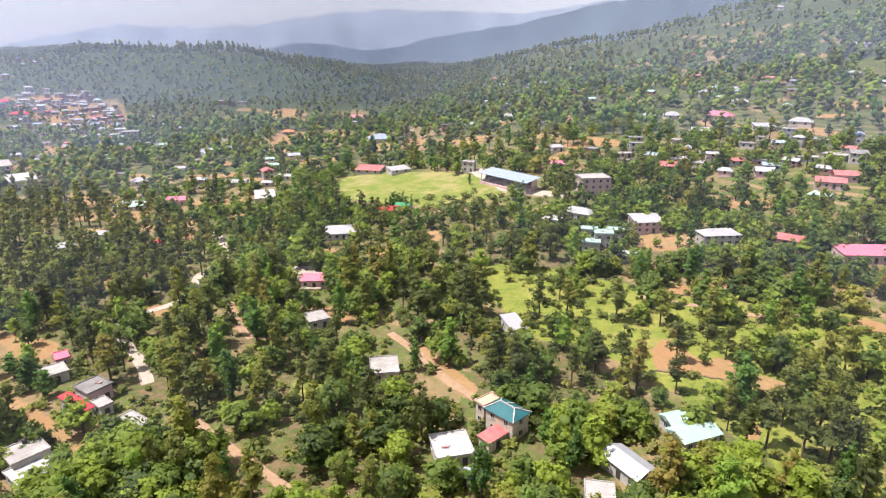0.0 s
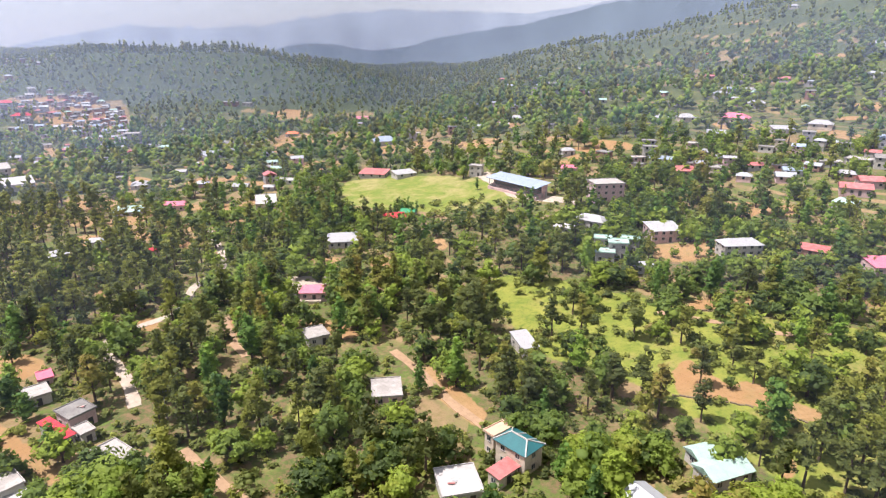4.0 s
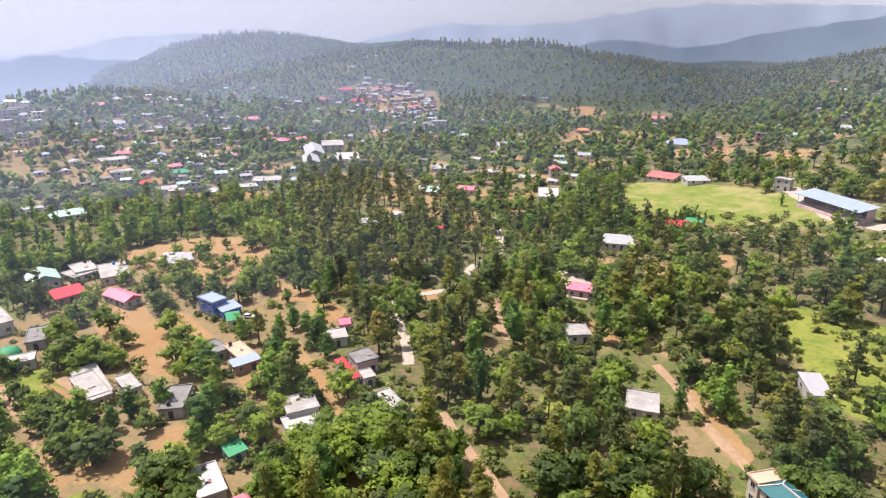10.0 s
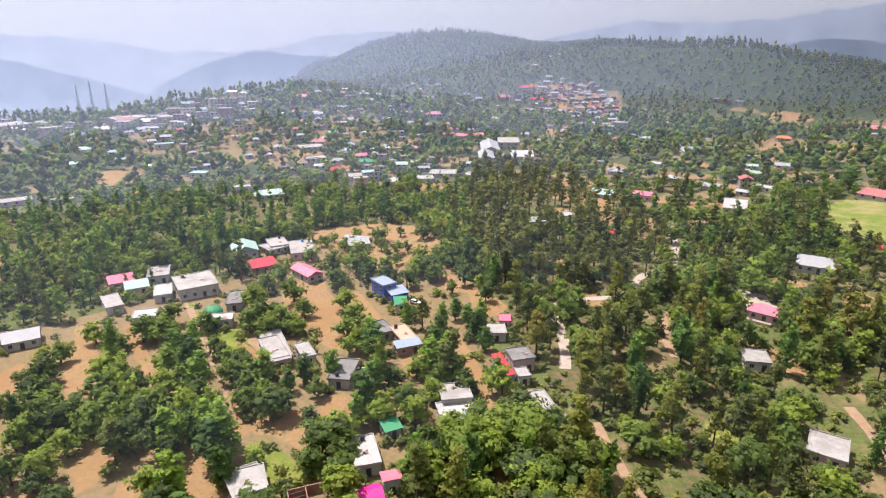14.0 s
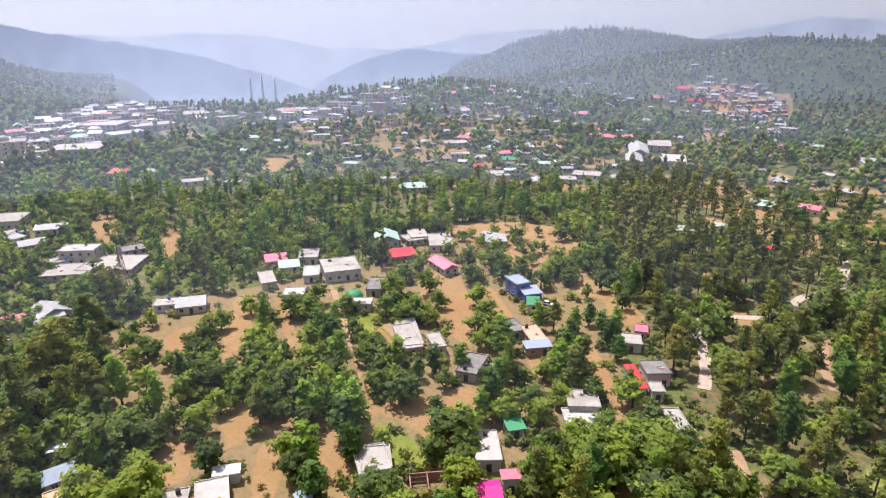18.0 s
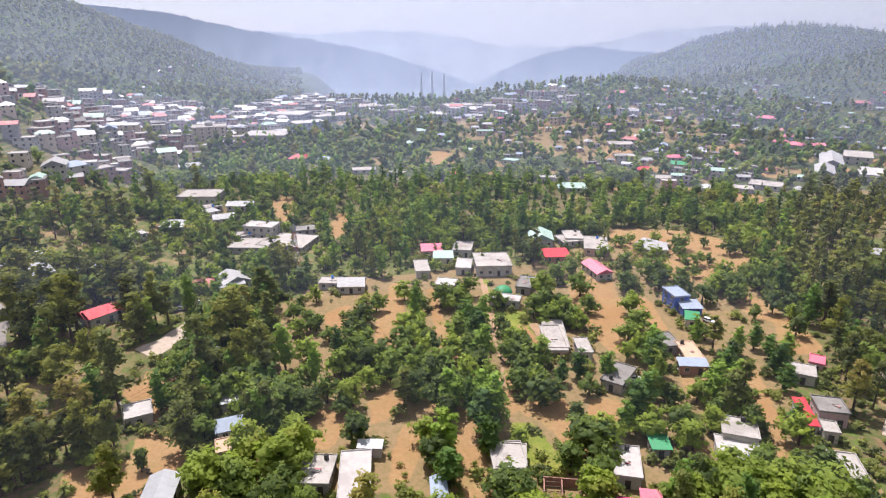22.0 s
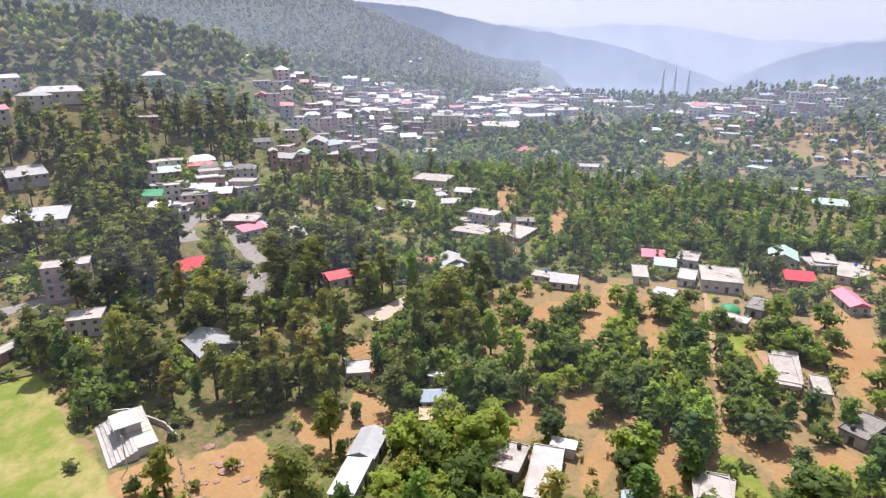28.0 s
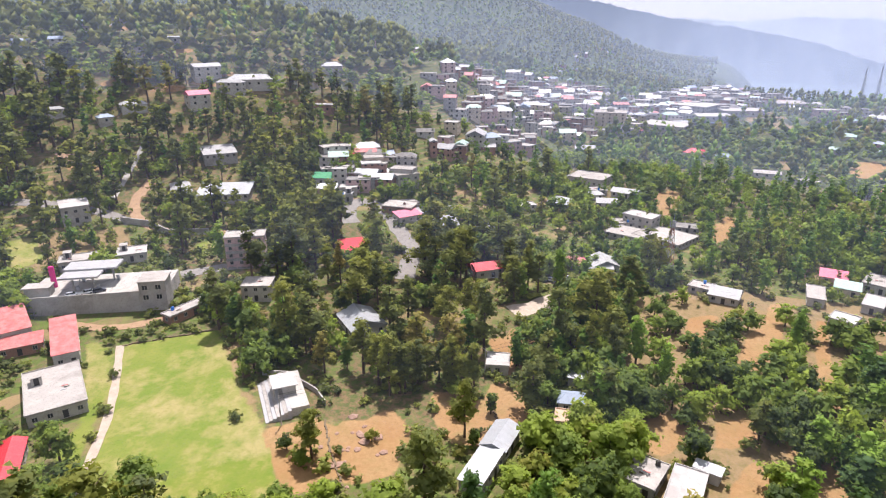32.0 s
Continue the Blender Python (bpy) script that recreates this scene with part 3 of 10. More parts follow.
def crown(kind, level, seed):
    """Vertices, faces and outward normals of a crown: dark knots of twigs inside, tufts of leaf sprays all over. level 0 nearest, 1 and 2 further, 3 far off."""
    rng = random.Random(seed)
    lobes = lobes_of(kind, rng)
    v, f, ns = [], [], []
    if level == 3:
        span = max(q[2] for q in lobes) - min(q[2] for q in lobes)
        mean, wide = sum(q[2] for q in lobes) / len(lobes), 0.72 * sum(q[3] for q in lobes) / len(lobes) + 0.9
        core = [(rng.uniform(-0.4, 0.4) * wide, rng.uniform(-0.4, 0.4) * wide, mean + s * span * 0.2, wide * (1.0 if s < 0 else 0.72)) for s in (-1, 1)]
    else:
        core = lobes if level < 2 or kind == "pine" else lobes[::2]
    for x, y, z, r in core:
        k, s = len(v), (0.60 if kind != "pine" else 0.50, 0.66 if kind != "pine" else 0.55, 0.85 if kind != "pine" else 0.7, 1.0)[level]
        ball, sides = (ICO, ICO_F) if level == 0 else (OCTA, OCTA_F)
        for a, b, c in ball:
            v.append((x + a * r * s * rng.uniform(0.75, 1.1), y + b * r * s * rng.uniform(0.75, 1.1), z + c * (r * s * 0.85 if level < 3 else r * 0.5 + span * 0.24)))
            ns.append(Vector((a, b, c + (0.35, 0.3, -0.05, 0.0)[level])).normalized())
        f += [tuple(i + k for i in t) for t in sides]
    tufts = {"broad": (76, 50, 30, 4), "pine": (84, 54, 32, 4), "poplar": (72, 48, 30, 4), "bush": (16, 10, 7, 2)}[kind][level]
    each = (17, 8, 4, 2)[level]
    size = {"broad": (0.26, 0.38, 0.54, 1.0), "pine": (0.24, 0.35, 0.50, 0.95), "poplar": (0.25, 0.35, 0.50, 0.9), "bush": (0.17, 0.24, 0.38, 0.7)}[kind][level]
    spread = (0.30, 0.33, 0.42, 0.5)[level] * (1.0 if kind != "bush" else 0.6)
    weights = [r * r for _, _, _, r in lobes]
    for x, y, z, r in rng.choices(lobes, weights, k=tufts):
        n = Vector((rng.gauss(0, 1), rng.gauss(0, 1), rng.gauss(0.4, 0.9))).normalized()
        mid = Vector((x, y, z)) + n * r * rng.uniform(0.7, 1.08)
        out = (n + Vector((x, y, 0)) * 0.18 + Vector((0, 0, (0.25, 0.2, -0.05, -0.05)[level]))).normalized()
        for _ in range(each):
            p = mid + Vector((rng.gauss(0, spread), rng.gauss(0, spread), rng.gauss(0, spread * (0.75 if kind != "pine" else 0.5))))
            q = (out + Vector((rng.gauss(0, 0.55), rng.gauss(0, 0.55), rng.gauss(0.25, 0.45)))).normalized()
            u = (Matrix.Rotation(rng.uniform(0, 6.28), 3, q) @ q.orthogonal().normalized()) * size * rng.uniform(0.7, 1.5)
            w = q.cross(u) * rng.uniform(0.6, 0.95)
            k = len(v)
            v += [p - u - w * 0.7, p + u - w * 0.5, p + w * 1.2 + u * rng.uniform(-0.4, 0.4)]
            own = (out * 0.75 + q * 0.45).normalized()
            ns += [own, own, own]
            f.append((k, k + 1, k + 2))
    return [tuple(p) for p in v], f, ns


def trunk(kind, seed, limbs=None):
    rng = random.Random(seed)
    s = Shape()
    tall, r = {"broad": (5.2, 0.20), "pine": (13.0, 0.20), "poplar": (11.0, 0.18), "bush": (0.9, 0.07)}[kind]
    bend = [rng.uniform(-0.15, 0.15) for _ in range(8)]
    path = [(bend[i] * i / 2, bend[i + 3] * i / 2, tall * i / 4 - (0.6 if i == 0 else 0)) for i in range(5)]
    s.tube(path, [r * 1.35, r, r * 0.8, r * 0.55, r * 0.2], 6)
    for i in range(limbs if limbs is not None else {"broad": 5, "pine": 6, "poplar": 3, "bush": 2}[kind]):
        a = rng.uniform(0, 6.28)
        z0 = tall * (rng.uniform(0.35, 0.7) if kind != "pine" else rng.uniform(0.4, 0.85))
        q = {"broad": 1.8, "pine": 1.5, "poplar": 0.6, "bush": 0.5}[kind] * rng.uniform(0.6, 1.0)
        s.tube([(0, 0, z0), (q * 0.5 * math.cos(a), q * 0.5 * math.sin(a), z0 + q * 0.35), (q * math.cos(a), q * math.sin(a), z0 + q * 0.75)], [r * 0.4, r * 0.3, r * 0.1], 4)
    return s


LEAVES = {"broad": BROAD, "pine": PINE, "poplar": POPLAR, "bush": BUSH}
TALL = {"broad": 7.0, "pine": 14.4, "poplar": 13.0, "bush": 2.0}
NAMES = {"broad": "broadleaf_tree", "pine": "pine_tree", "poplar": "poplar_tree", "bush": "bush"}
LABELS = {"broad": "rounded green broadleaf tree standing on the terraces", "pine": "tall chir pine with a bare trunk and olive needles",
          "poplar": "slim upright bright green poplar tree", "bush": "low green leafy bush growing on the ground"}
TREES = {"broad": [], "pine": [], "poplar": [], "bush": []}


def tree(kind, x, y, tall, wide=1.0):
    """Notes a tree of that height; wide stretches its crown."""
    TREES[kind].append((x, y, tall, wide))


def plant_near(kind, rows):
    """Trees as things of their own."""
    crowns = []
    for i in range(6):
        v, f, ns = crown(kind, 0, 50 + i)
        crowns.append(mesh_of("crown", v, f, LEAVES[kind], smooth=True))
        crowns[-1].normals_split_custom_set_from_vertices([tuple(q) for q in ns])
    trunks = [trunk(kind, 90 + i).mesh("trunk", BARK) for i in range(3)]
    rng = random.Random(kind)
    for x, y, tall, wide in rows:
        ob = tagged(new(NAMES[kind]), LABELS[kind], "tree" if kind != "bush" else "bush", {"broad": "broadleaf trees", "pine": "pines", "poplar": "poplars", "bush": "bushes"}[kind])
        k = tall / TALL[kind]
        w = k * wide * rng.uniform(0.9, 1.12)
        ob.matrix_world = pose(x, y, ground_at(x, y), 0, 0, rng.uniform(0, 360)) @ Matrix.Diagonal((w, w, k, 1))
        for name, meshes in (("trunk", trunks), ("crown", crowns)):
            p = new(name, rng.choice(meshes))
            p.parent = ob


def plant_far(name, kind, rows, level, label):
    """The rest of the woods, joined."""
    if not rows:
        return
    rng = np.random.RandomState(len(rows))
    rows = np.array(rows, float)
    pick = rng.randint(0, 5, len(rows))
    vs, norms, tones, loops, totals, mats = [], [], [], [], [], []
    nv = nl = 0
    for i in range(5):
        cv, cf, cn = crown(kind, level, 200 + i)
        ti = len(cf)
        if level < 3 and kind != "bush":
            t = trunk(kind, 300 + i, 0)
            cf = cf + [tuple(j + len(cv) for j in f) for f in t.f]
            cn = cn + [Vector((p[0], p[1], 0.01)).normalized() for p in t.v]
            cv = cv + t.v
        cv, cn = np.array(cv), np.array(cn)
        tot = np.array([len(f) for f in cf])
        lp = np.array([j for f in cf for j in f])
        mi = np.array([0] * ti + [1] * (len(cf) - ti))
        sub = rows[pick == i]
        m = len(sub)
        if not m:
            continue
        a = rng.uniform(0, 6.283, m)
        k = sub[:, 2] / TALL[kind]
        w = k * sub[:, 3]
        ca, sa = np.cos(a) * w, np.sin(a) * w
        p = np.empty((m, len(cv), 3))
        p[:, :, 0] = cv[:, 0] * ca[:, None] - cv[:, 1] * sa[:, None] + sub[:, 0:1]
        p[:, :, 1] = cv[:, 0] * sa[:, None] + cv[:, 1] * ca[:, None] + sub[:, 1:2]
        p[:, :, 2] = cv[:, 2] * k[:, None] + height(sub[:, 0], sub[:, 1])[:, None]
        q = np.empty((m, len(cv), 3))
        q[:, :, 0] = cn[:, 0] * np.cos(a)[:, None] - cn[:, 1] * np.sin(a)[:, None]
        q[:, :, 1] = cn[:, 0] * np.sin(a)[:, None] + cn[:, 1] * np.cos(a)[:, None]
        q[:, :, 2] = cn[:, 2]
        vs.append(p.reshape(-1, 3))
        norms.append(q.reshape(-1, 3))
        tones.append(np.repeat(rng.uniform(0, 1, m), len(cv)))
        loops.append((lp[None, :] + (np.arange(m) * len(cv))[:, None] + nv).ravel())
        totals.append(np.tile(tot, m))
        mats.append(np.tile(mi, m))
        nv += m * len(cv)
    v, lp, tot, mi = np.concatenate(vs), np.concatenate(loops), np.concatenate(totals), np.concatenate(mats)
    me = bpy.data.meshes.new(name)
    me.vertices.add(len(v))
    me.vertices.foreach_set("co", v.ravel())
    me.loops.add(len(lp))
    me.loops.foreach_set("vertex_index", lp.astype(np.int32))
    me.polygons.add(len(tot))
    me.polygons.foreach_set("loop_start", np.concatenate([[0], np.cumsum(tot)[:-1]]).astype(np.int32))
    me.polygons.foreach_set("material_index", mi.astype(np.int32))
    me.materials.append(LEAVES[kind])
    me.materials.append(BARK)
    me.polygons.foreach_set("use_smooth", np.ones(len(tot), bool))
    me.update(calc_edges=True)
    me.attributes.new("tone", "FLOAT", "POINT").data.foreach_set("value", np.concatenate(tones).astype(np.float32))
    me.normals_split_custom_set_from_vertices(np.concatenate(norms))
    tagged(new(name, me), label, "woods", kind="stuff")
# ---- fields, in plan ----
ORCHARD = ((-223.8, 13.0), (-227.7, 22.6), (-243.7, 35.9), (-237.8, 62.6), (-233.5, 101.6), (-227.5, 123.1), (-244.8, 168.1), (-263.1, 189.0), (-224.6, 225.4), (-182.1, 196.1), (-124.8, 171.7), (-109.0, 141.6), (-95.5, 132.6), (-69.2, 118.8), (-127.6, -9.5), (-148.0, 7.1), (-179.0, 7.5))
field("dry", *ORCHARD)
field("soil", (-231.2, 61.9), (-229.8, 65.1), (-206.5, 60.6), (-190.5, 55.2), (-177.0, 49.1), (-179.1, 41.8), (-199.3, 48.0), (-212.2, 55.3))
field("soil", (-220.3, 73.8), (-219.2, 76.3), (-194.1, 70.4), (-175.8, 67.5), (-158.8, 64.0), (-156.8, 60.6), (-169.3, 61.3), (-186.2, 64.8))
field("soil", (-178.8, 91.9), (-174.1, 94.8), (-161.4, 92.2), (-156.4, 90.3), (-161.6, 89.2))
field("soil", (-151.6, 72.8), (-149.9, 76.6), (-136.2, 71.0), (-127.1, 65.1), (-127.8, 63.4), (-137.8, 67.3))
field("soil", (-133.9, 70.8), (-133.3, 77.5), (-131.9, 83.4), (-119.9, 81.4), (-107.5, 78.1), (-107.3, 73.1), (-114.5, 72.7), (-123.9, 72.3), (-127.9, 68.5))
field("green", (-125.5, 63.6), (-123.9, 69.8), (-105.4, 69.6), (-102.4, 65.5), (-105.6, 61.3), (-118.1, 61.9))
field("green", (-261.5, 74.7), (-243.8, 102.0), (-232.5, 98.5), (-236.4, 87.1))
field("green", (-224.2, 98.8), (-218.0, 99.9), (-191.4, 89.5), (-173.1, 83.9), (-159.7, 80.2), (-158.8, 77.1), (-174.4, 81.1), (-192.4, 87.2))
field("soil", (-201.3, 127.2), (-209.8, 144.9), (-201.9, 147.2), (-176.0, 135.0), (-148.5, 118.9), (-144.7, 114.6), (-149.8, 110.6), (-166.7, 114.1), (-181.4, 117.5))
field("soil", (-185.9, 146.7), (-178.4, 148.0), (-154.3, 137.4), (-155.1, 132.7), (-170.3, 137.6))
field("soil", (-259.9, 183.3), (-258.3, 199.8), (-240.0, 221.3), (-210.8, 212.4), (-195.2, 197.8), (-184.4, 177.2), (-190.2, 169.1), (-202.7, 171.9), (-216.5, 171.9), (-235.7, 173.2))
field("soil", (-246.9, 184.2), (-251.6, 211.3), (-226.4, 224.3), (-197.1, 215.6), (-180.3, 190.7), (-191.0, 180.4), (-202.4, 175.8), (-213.8, 171.2), (-227.3, 171.6))
field("soil", (-167.6, 176.1), (-165.1, 185.0), (-149.4, 181.2), (-133.1, 176.4), (-124.5, 172.4), (-122.3, 166.8), (-126.1, 160.7), (-133.9, 163.9), (-143.8, 173.0), (-155.8, 171.5))
field("soil", (-128.3, 142.2), (-123.0, 143.7), (-106.8, 133.3), (-94.5, 124.0), (-87.8, 120.7), (-86.5, 116.2), (-93.3, 119.0), (-108.2, 129.8), (-118.7, 135.1))
field("soil", (-130.1, 121.4), (-124.3, 127.3), (-115.3, 121.5), (-117.9, 115.1))
field("soil", (-127.4, 93.2), (-124.4, 97.6), (-113.0, 89.4), (-114.7, 85.5))
field("soil", (-103.0, 101.7), (-99.9, 106.2), (-93.3, 100.1), (-94.6, 94.7))
field("soil", (-85.1, 112.6), (-80.3, 115.0), (-73.3, 108.0), (-64.0, 95.8), (-69.1, 93.3), (-75.0, 98.7))
field("soil", (-88.3, 96.9), (-83.9, 95.3), (-76.3, 89.8), (-79.6, 88.1), (-85.9, 91.9))
field("soil", (-128.2, 89.8), (-123.1, 97.2), (-114.4, 92.0), (-117.9, 86.8), (-121.8, 84.8))
field("soil", (-125.2, 48.3), (-122.4, 54.8), (-113.1, 52.1), (-101.6, 49.5), (-105.6, 40.5), (-114.2, 44.5))
field("soil", (-133.6, 37.1), (-135.2, 44.1), (-136.4, 46.9), (-132.1, 43.0), (-119.6, 37.5), (-113.3, 32.9), (-111.0, 28.0), (-120.3, 30.8))
field("soil", (-148.5, 32.1), (-152.7, 43.7), (-141.3, 40.7), (-136.3, 30.7))
field("soil", (-146.5, 47.7), (-147.2, 53.7), (-136.2, 49.8), (-135.6, 45.8))
field("soil", (-138.7, 54.7), (-136.9, 61.4), (-122.1, 55.6), (-124.9, 49.1))
field("soil", (-211.0, 31.7), (-215.5, 42.5), (-198.4, 37.0), (-181.2, 26.1))
field("soil", (-149.6, 16.6), (-146.8, 25.5), (-138.2, 23.9), (-130.3, 18.3), (-134.6, 13.7))
field("soil", (-184.8, -27.3), (-184.2, -17.9), (-173.0, -15.9), (-163.8, -18.5), (-159.4, -21.8), (-168.4, -24.1))
field("soil", (-155.9, -24.2), (-153.6, -16.5), (-145.7, -14.4), (-133.8, -13.4), (-135.9, -23.3), (-144.6, -27.6))
field("soil", (-118.5, -64.5), (-127.0, -57.8), (-125.0, -48.4), (-114.1, -50.2), (-106.1, -53.7), (-103.4, -58.3))
field("soil", (-143.9, -41.9), (-147.3, -33.2), (-133.1, -20.1), (-124.4, -20.2), (-123.2, -29.6), (-130.8, -37.0))
field("green", (14.9, 227.7), (26.6, 232.3), (38.4, 219.7), (55.2, 207.1), (77.6, 193.8), (96.1, 182.4), (113.1, 179.7), (134.8, 168.0), (91.6, 99.6), (72.1, 99.6), (79.6, 130.6), (71.5, 139.0), (64.5, 153.8), (55.7, 169.4), (37.3, 186.3), (19.3, 198.6))
field("soil", (81.4, 200.3), (104.9, 202.9), (103.3, 196.6), (82.3, 196.0))
field("soil", (131.6, 200.3), (149.9, 189.7), (146.4, 184.3), (130.0, 193.7))
field("soil", (68.4, 165.7), (73.3, 154.1), (63.4, 143.0), (61.1, 149.4))
field("soil", (78.4, 153.0), (86.7, 144.8), (84.2, 139.3), (76.9, 141.4))
field("soil", (74.4, 123.1), (77.9, 120.0), (74.4, 113.4), (71.4, 114.5))
field("soil", (128.1, 161.5), (136.5, 169.2), (131.6, 161.5))
field("soil", (-36.3, 267.4), (-23.2, 255.0), (-19.7, 244.9), (-28.4, 246.3))
field("soil", (-8.0, 275.5), (-1.6, 274.3), (-1.2, 261.1), (-6.6, 261.8))
field("dry", (-11.0, 153.3), (-3.8, 150.1), (-0.3, 139.9), (2.8, 129.8), (-5.3, 129.1), (-9.3, 141.1))
field("soil", (-59.2, 261.4), (-48.5, 257.4), (-44.3, 248.8), (-54.4, 251.9))
field("soil", (-142.5, 232.6), (-136.3, 232.1), (-126.8, 213.2), (-132.0, 214.1))
field("soil", (-109.3, 200.6), (-101.4, 202.1), (-97.1, 192.4), (-104.3, 191.3))
field("green", (-42.0, 149.8), (-35.8, 150.4), (-33.5, 142.2), (-39.2, 140.6))
field("green", (-196.6, 92.4), (-183.8, 100.0), (-166.7, 95.5), (-173.8, 88.5), (-185.7, 86.1))
field("green", (14.7, 220.8), (40.1, 226.8), (49.3, 214.9), (66.8, 207.4), (79.5, 194.9), (98.2, 182.8), (133.9, 160.1), (90.6, 93.3), (76.1, 93.8), (81.0, 117.6), (72.3, 132.8), (60.4, 136.9), (52.5, 153.0), (30.0, 169.7), (22.6, 186.7))
field("soil", (84.2, 253.5), (113.5, 254.7), (110.4, 241.1), (92.3, 233.6), (82.3, 239.4))
field("soil", (-294.9, 299.3), (-282.2, 309.3), (-259.6, 287.0), (-256.1, 263.4))
field("soil", (-191.2, -26.3), (-179.2, -17.1), (-166.8, -15.9), (-157.6, -21.6), (-159.7, -25.0))
field("soil", (-383.3, 35.9), (-372.8, 43.9), (-332.0, 35.7), (-335.3, 29.1))
field("soil", (-339.6, 62.0), (-332.3, 64.7), (-290.8, 51.4), (-296.6, 49.3))
field("lawn", (-143.3, -141.3), (-161.0, -119.1), (-129.6, -90.8), (-117.4, -77.0), (-99.4, -63.8), (-94.3, -62.6), (-84.5, -102.3), (-116.0, -121.1))
field("soil", (-117.0, -78.4), (-123.2, -69.1), (-125.6, -64.7), (-115.1, -58.9), (-103.0, -50.3), (-96.5, -61.2), (-109.7, -71.2))
field("soil", (-114.8, -59.8), (-134.8, -50.3), (-126.7, -41.5), (-109.5, -40.1), (-103.4, -48.5))
field("dry", (-144.8, -127.2), (-148.2, -121.7), (-128.2, -106.6), (-119.8, -106.6), (-128.4, -116.7))
field("dry", (-133.4, -98.4), (-130.4, -87.8), (-120.0, -80.9), (-119.9, -86.5))
field("lawn", (-143.4, -155.0), (-140.4, -141.9), (-120.1, -126.4), (-93.1, -112.0), (-95.2, -120.4), (-110.0, -124.5))
field("soil", (-178.9, -33.0), (-186.4, -19.3), (-173.8, -15.2), (-164.7, -16.6), (-161.5, -22.8))
field("soil", (-152.7, -26.3), (-152.1, -16.6), (-136.6, -13.1), (-133.6, -19.8), (-141.2, -25.7))
field("soil", (-372.9, 25.7), (-371.7, 41.1), (-329.1, 36.4), (-332.0, 29.6))
field("soil", (-319.6, 52.8), (-337.4, 68.5), (-296.2, 57.1))
field("lawn", (-219.1, -165.8), (-225.3, -157.5), (-213.4, -150.0), (-207.1, -159.0))
field("lawn", (-189.4, -236.8), (-198.4, -229.1), (-184.4, -210.0), (-172.7, -214.1))
field("dry", (-191.9, -231.1), (-221.7, -204.2), (-200.9, -182.0), (-191.4, -205.9), (-175.6, -206.6))
field("lawn", (14.4, 223.0), (25.5, 225.8), (44.3, 208.3), (44.3, 197.3), (27.4, 187.6), (17.2, 201.7))
field("green", (64.9, 187.9), (91.2, 175.4), (128.8, 161.1), (135.1, 170.9), (111.2, 180.4), (79.9, 193.4))
field("lawn", (61.6, 144.9), (72.0, 140.9), (81.1, 121.4), (76.8, 108.5), (70.0, 114.4), (63.3, 129.7))
field("lawn", (-44.9, 150.1), (-35.5, 150.2), (-33.7, 140.7), (-41.2, 140.7))
field("dry", (45.9, 162.0), (69.9, 164.7), (82.6, 144.9), (74.1, 135.6), (60.1, 145.1), (45.5, 147.1))
field("soil", (81.0, 199.5), (105.8, 200.5), (104.6, 193.2), (81.1, 193.7))
field("soil", (128.5, 170.4), (138.0, 166.3), (133.5, 159.4), (124.3, 163.3))
field("soil", (86.6, 254.0), (114.3, 255.2), (109.1, 241.3), (85.6, 242.3))
field("soil", (142.3, 287.1), (158.5, 281.3), (154.2, 269.2), (138.5, 277.9))
field("soil", (63.3, 161.3), (80.7, 145.8), (93.0, 135.8), (89.1, 131.0), (77.0, 140.5), (60.5, 147.0))
field("soil", (-10.1, 175.0), (1.0, 159.3), (10.3, 142.3), (7.0, 137.0), (-4.1, 153.2))
field("soil", (-56.2, 206.5), (-38.0, 199.1), (-28.4, 187.8), (-36.3, 187.7), (-51.9, 196.6))
field("soil", (-60.9, 262.9), (-47.5, 260.9), (-47.7, 246.1), (-58.7, 252.0))
field("soil", (-34.4, 259.0), (-21.1, 253.5), (-22.9, 243.3), (-33.3, 249.0))
field("soil", (-82.4, 207.4), (-76.8, 201.2), (-63.6, 176.6), (-71.8, 181.8))
field("dry", (-9.8, 150.4), (-2.3, 143.7), (2.3, 129.5), (-3.6, 127.6), (-8.4, 135.7))
field("dry", (69.5, 360.0), (85.2, 355.1), (81.1, 335.3), (66.0, 338.9))
field("lawn", (-68.4, 363.4), (-64.2, 393.5), (-39.1, 402.9), (-1.3, 382.7), (22.3, 357.0), (35.0, 331.7), (36.7, 317.5), (22.6, 309.9), (1.8, 309.1), (-25.6, 318.4), (-52.6, 336.4))
field("soil", (132.8, 290.4), (143.6, 290.2), (136.8, 273.6), (128.4, 277.7))
field("soil", (94.1, 351.0), (110.4, 351.1), (108.9, 333.9), (93.4, 334.2))
field("soil", (-83.4, 112.0), (-79.4, 113.5), (-65.1, 95.5), (-69.8, 93.8))
field("dry", (-543.6, 382.7), (-531.1, 454.1), (-465.2, 430.6), (-424.0, 356.5), (-477.1, 350.7))
field("dry", (-511.1, 788.8), (-402.8, 795.3), (-315.8, 634.8), (-317.4, 572.7), (-416.0, 681.9))
field("soil", (-413.2, 734.0), (-372.1, 733.5), (-335.4, 667.3), (-369.3, 668.1))
field("soil", (-449.7, 314.7), (-421.0, 319.0), (-388.7, 288.1), (-406.9, 277.6))
field("soil", (-414.2, 375.5), (-391.8, 393.8), (-366.8, 357.2), (-387.3, 345.8))
field("soil", (-531.5, 770.7), (-457.7, 803.3), (-373.4, 728.3), (-397.1, 659.8), (-473.6, 713.7))
field("dry", (-605.4, 257.3), (-558.7, 323.3), (-474.6, 333.9), (-428.6, 247.6), (-501.0, 222.0))
field("dry", (-466.4, 277.5), (-459.9, 304.9), (-418.7, 302.0), (-412.9, 262.1))
